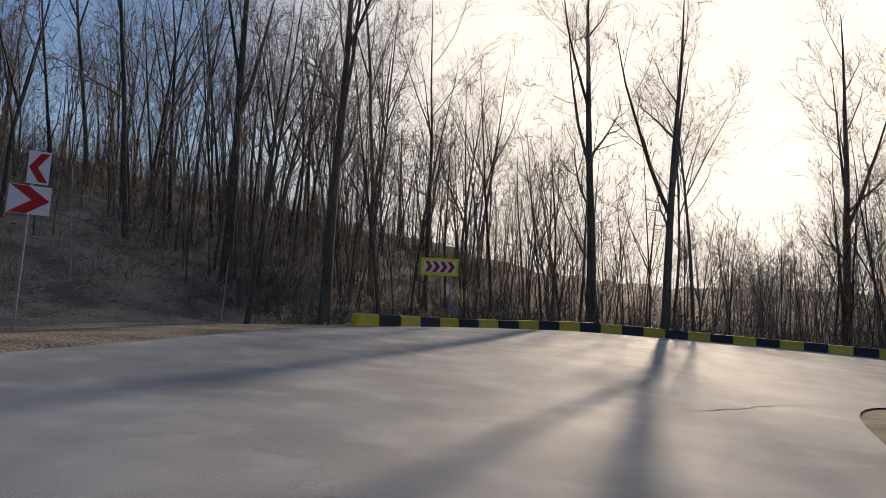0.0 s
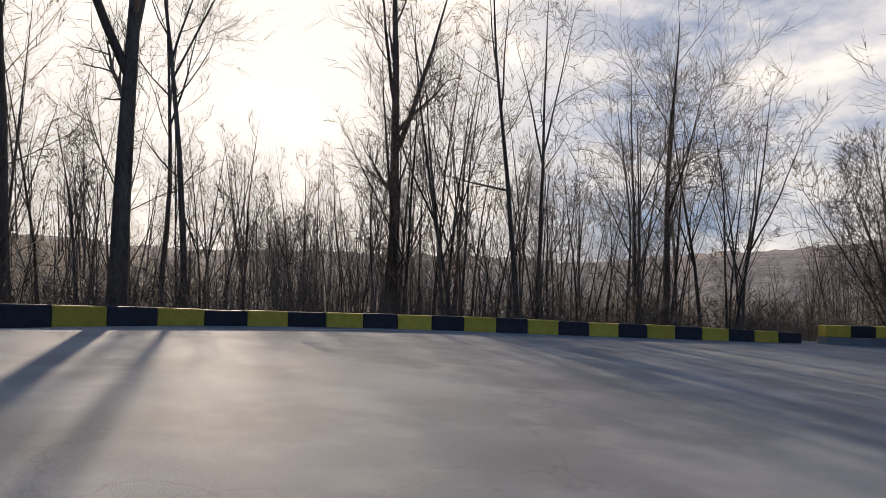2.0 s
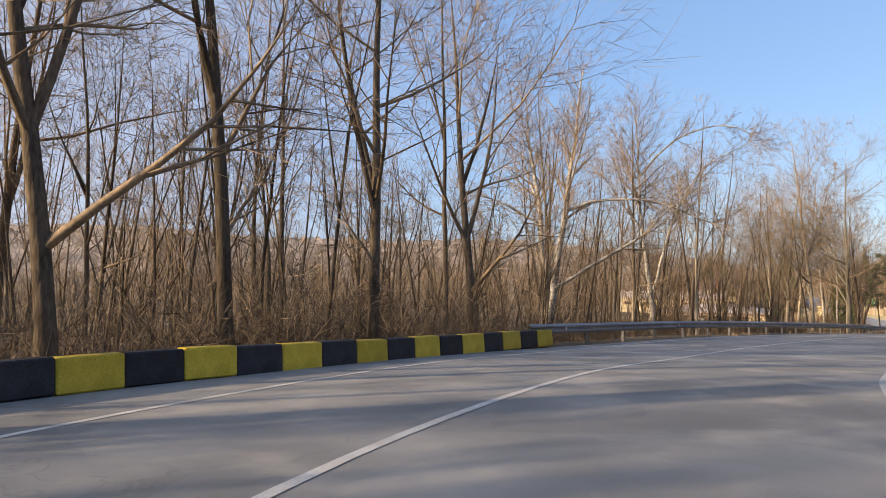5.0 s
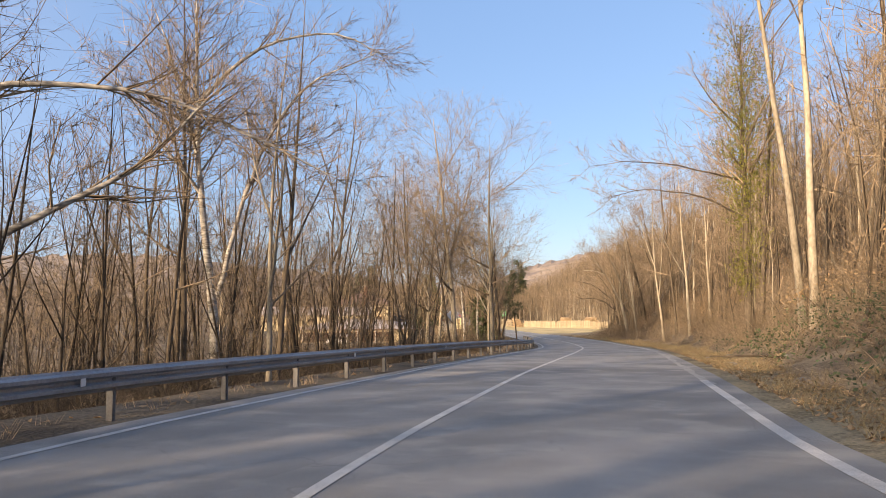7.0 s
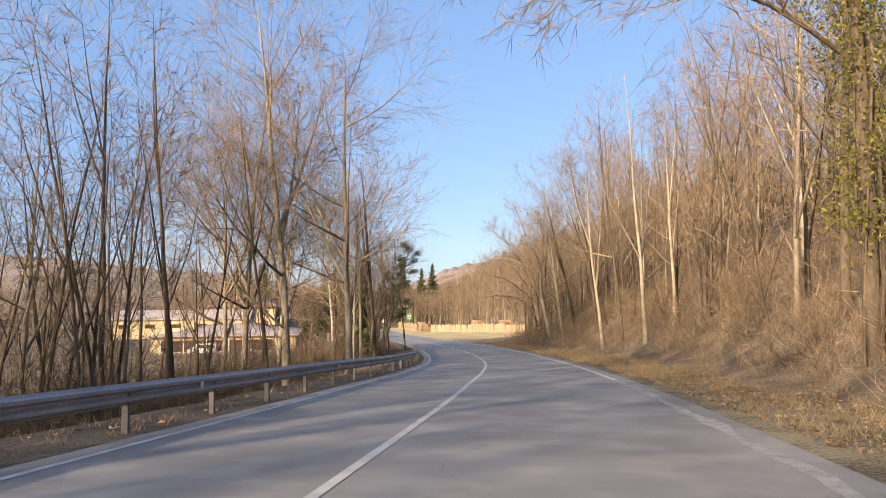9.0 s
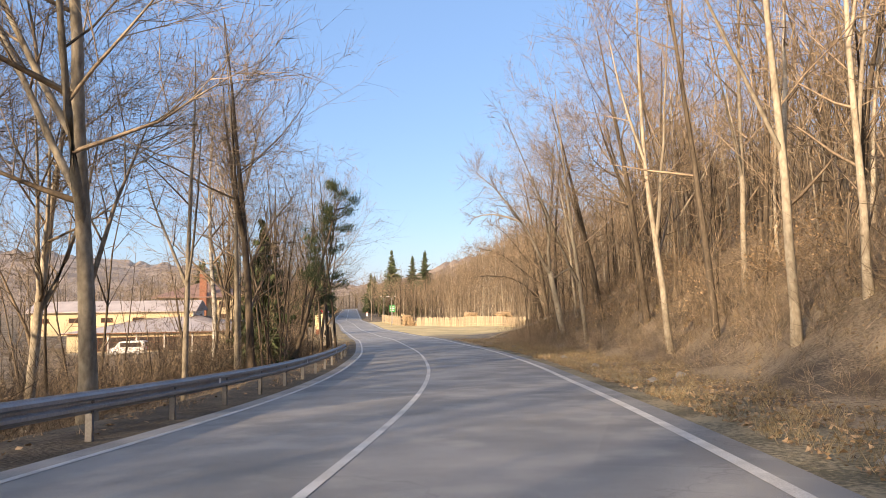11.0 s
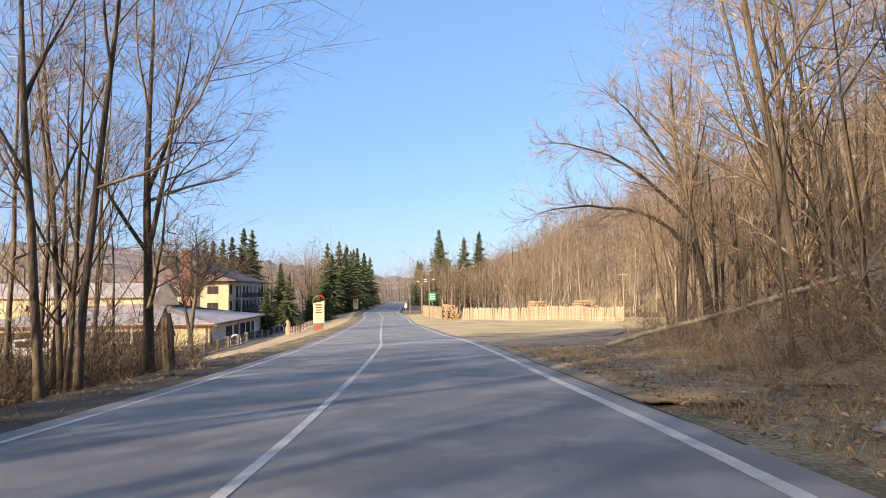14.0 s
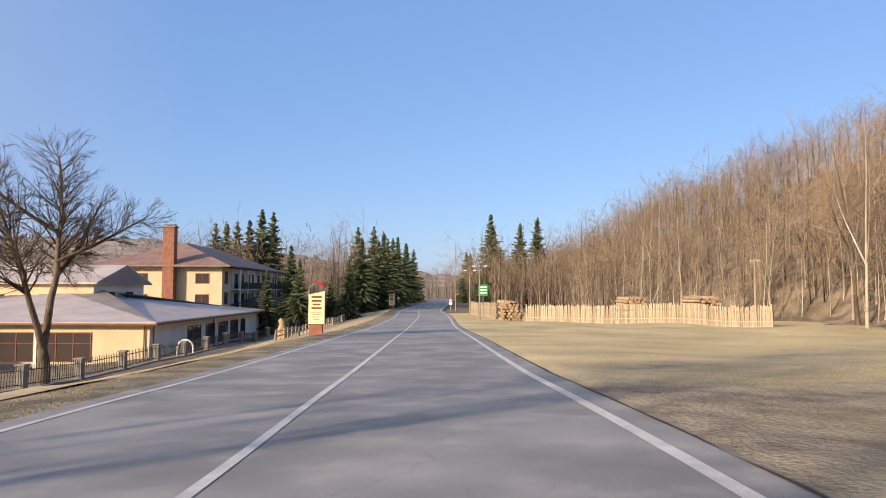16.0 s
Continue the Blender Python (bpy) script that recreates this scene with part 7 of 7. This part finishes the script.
# beech scrub that keeps its russet leaves
rg = random.Random(77)
for i in range(44):
    p = band(95, 196, lambda s: edge_r(s) - 0.5, lambda s: edge_r(s) + 10, 1.2)(rg)
    if p is None:
        continue
    z = ground1(*p)
    e = empty("beech_scrub", pose(p[0], p[1], z, 0, 0, rg.uniform(0, 360)), "young beech scrub holding russet dead leaves", "shrub", "russet scrub")
    o = new("stem_clump", SHRUB[i % 5])
    o.parent = e
    leaf_cloud("foliage", 260, [((rg.gauss(0, 0.6), rg.gauss(0, 0.6), rg.uniform(0.6, 2.3)), 0.28, 0.22) for _ in range(9)], 0.055, M_LEAF, e, "russet dead leaves")
# ivy on the big roadside tree
z = ground1(41.1, -44.3)
ivy_host = empty("ivy", pose(41.1, -44.3, z), "yellow-green ivy climbing round a roadside tree", "ivy")
leaf_cloud("foliage", 9000, [((0.25 * math.sin(k), 0.25 * math.cos(k * 1.7), 3.0 + 0.5 * k), 0.35 + 0.012 * k, 0.4) for k in range(28)] + [((1.2 * math.sin(k * 2.1), 1.2 * math.cos(k * 2.1), 8 + 0.6 * k), 0.4, 0.4) for k in range(12)], 0.055, M_IVY, ivy_host)
for k in range(4):
    V, Fc = [], []
    tube(V, Fc, [Vector((0.23 * math.cos(k * 1.6 + h * 0.35), 0.23 * math.sin(k * 1.6 + h * 0.35), h)) for h in np.arange(-0.2, 14.0 - k, 0.7)], [0.035] * len(np.arange(-0.2, 14.0 - k, 0.7)), 5)
    mesh_object("vine_stem", V, Fc, M_BARK, ivy_host, label="brown woody vine stem")

# dark brambles and brushwood on the bank
rg = random.Random(91)
for i in range(9):
    p = at(101 + i * 1.5 + rg.uniform(-1, 1), 7.4 + rg.uniform(-0.6, 2.6))
    z = ground1(p.x, p.y)
    e = empty("bramble", pose(p.x, p.y, z, 0, 0, rg.uniform(0, 360)), "low dark bramble thicket with a few green leaves", "shrub", "brambles")
    o = new("stem_clump", SHRUB[i % 5])
    o.parent = e
    o.scale = (1.3, 1.3, 0.5)
    leaf_cloud("foliage", 220, [((rg.gauss(0, 0.6), rg.gauss(0, 0.6), rg.uniform(0.2, 0.9)), 0.3, 0.2) for _ in range(8)], 0.05, M_NEEDLE, e, "dark green bramble leaves")
for i in range(7):
    p = at(99 + i * 2.1, 6.9 + rg.uniform(0, 2.2))
    a = rg.uniform(0, 6.28)
    z = ground1(p.x, p.y) + 0.1
    V, Fc = [], []
    tube(V, Fc, wander(rg, Vector((p.x, p.y, z)), Vector((math.cos(a), math.sin(a), 0.12)), rg.uniform(1.2, 2.6), 4, 0.1), [0.05, 0.045, 0.04, 0.03, 0.02], 6)
    tagged(mesh_object("fallen_branch", V, Fc, M_BARK, smooth_shade=True), "broken branch lying on the littered bank", "branch", "fallen branches")
bmst = bmesh.new()
bmesh.ops.create_icosphere(bmst, subdivisions=2, radius=0.5)
for v in bmst.verts:
    v.co *= 1 + 0.35 * noise.noise(v.co * 2.3)
    v.co.z *= 0.6
me_stone = bpy.data.meshes.new("stone")
bmst.to_mesh(me_stone)
bmst.free()
me_stone.materials.append(M_CONC)
for i in range(34):
    s = rg.uniform(74, 196)
    p = at(s, fwr(s) + rg.uniform(0.4, 3.4))
    o = new("stone", me_stone)
    k = rg.uniform(0.12, 0.42)
    o.matrix_world = pose(p.x, p.y, ground1(p.x, p.y) + 0.03, 0, 0, rg.uniform(0, 360)) @ Matrix.Diagonal((k, k * 0.8, k, 1))
    tagged(o, "rough grey stone lying on the verge", "stone", "verge stones")
# brushwood at the edge of the field
for i in range(9):
    x, y = 65.0 + rg.uniform(-3.2, 1.2), -114.6 + rg.uniform(-2.6, 2.8)
    o = new("shrub", SHRUB[i % 5])
    o.matrix_world = pose(x, y, ground1(x, y) - 0.05, 0, 0, rg.uniform(0, 360)) @ Matrix.Diagonal((0.95, 0.95, rg.uniform(0.35, 0.75), 1))
    tagged(o, "low tangled brushwood at the field edge", "shrub", "brushwood")
# pale saplings at the foot of the bank
for x, y, h, lean in ((-5.2, 26.6, 3.9, 6), (-9.8, 27.5, 3.2, -4), (-8.0, 25.4, 2.6, 5), (-12.8, 24.0, 4.2, -3)):
    z = ground1(x, y)
    V, Fc = [], []
    tube(V, Fc, wander(rg, Vector((x, y, z - 0.2)), Vector((lean * 0.017, 0, 1)), h, 5, 0.03), [0.035, 0.032, 0.03, 0.026, 0.02, 0.012], 6)
    tagged(mesh_object("sapling", V, Fc, M_PALE, smooth_shade=True), "thin pale bare sapling at the foot of the bank", "sapling", "pale saplings")
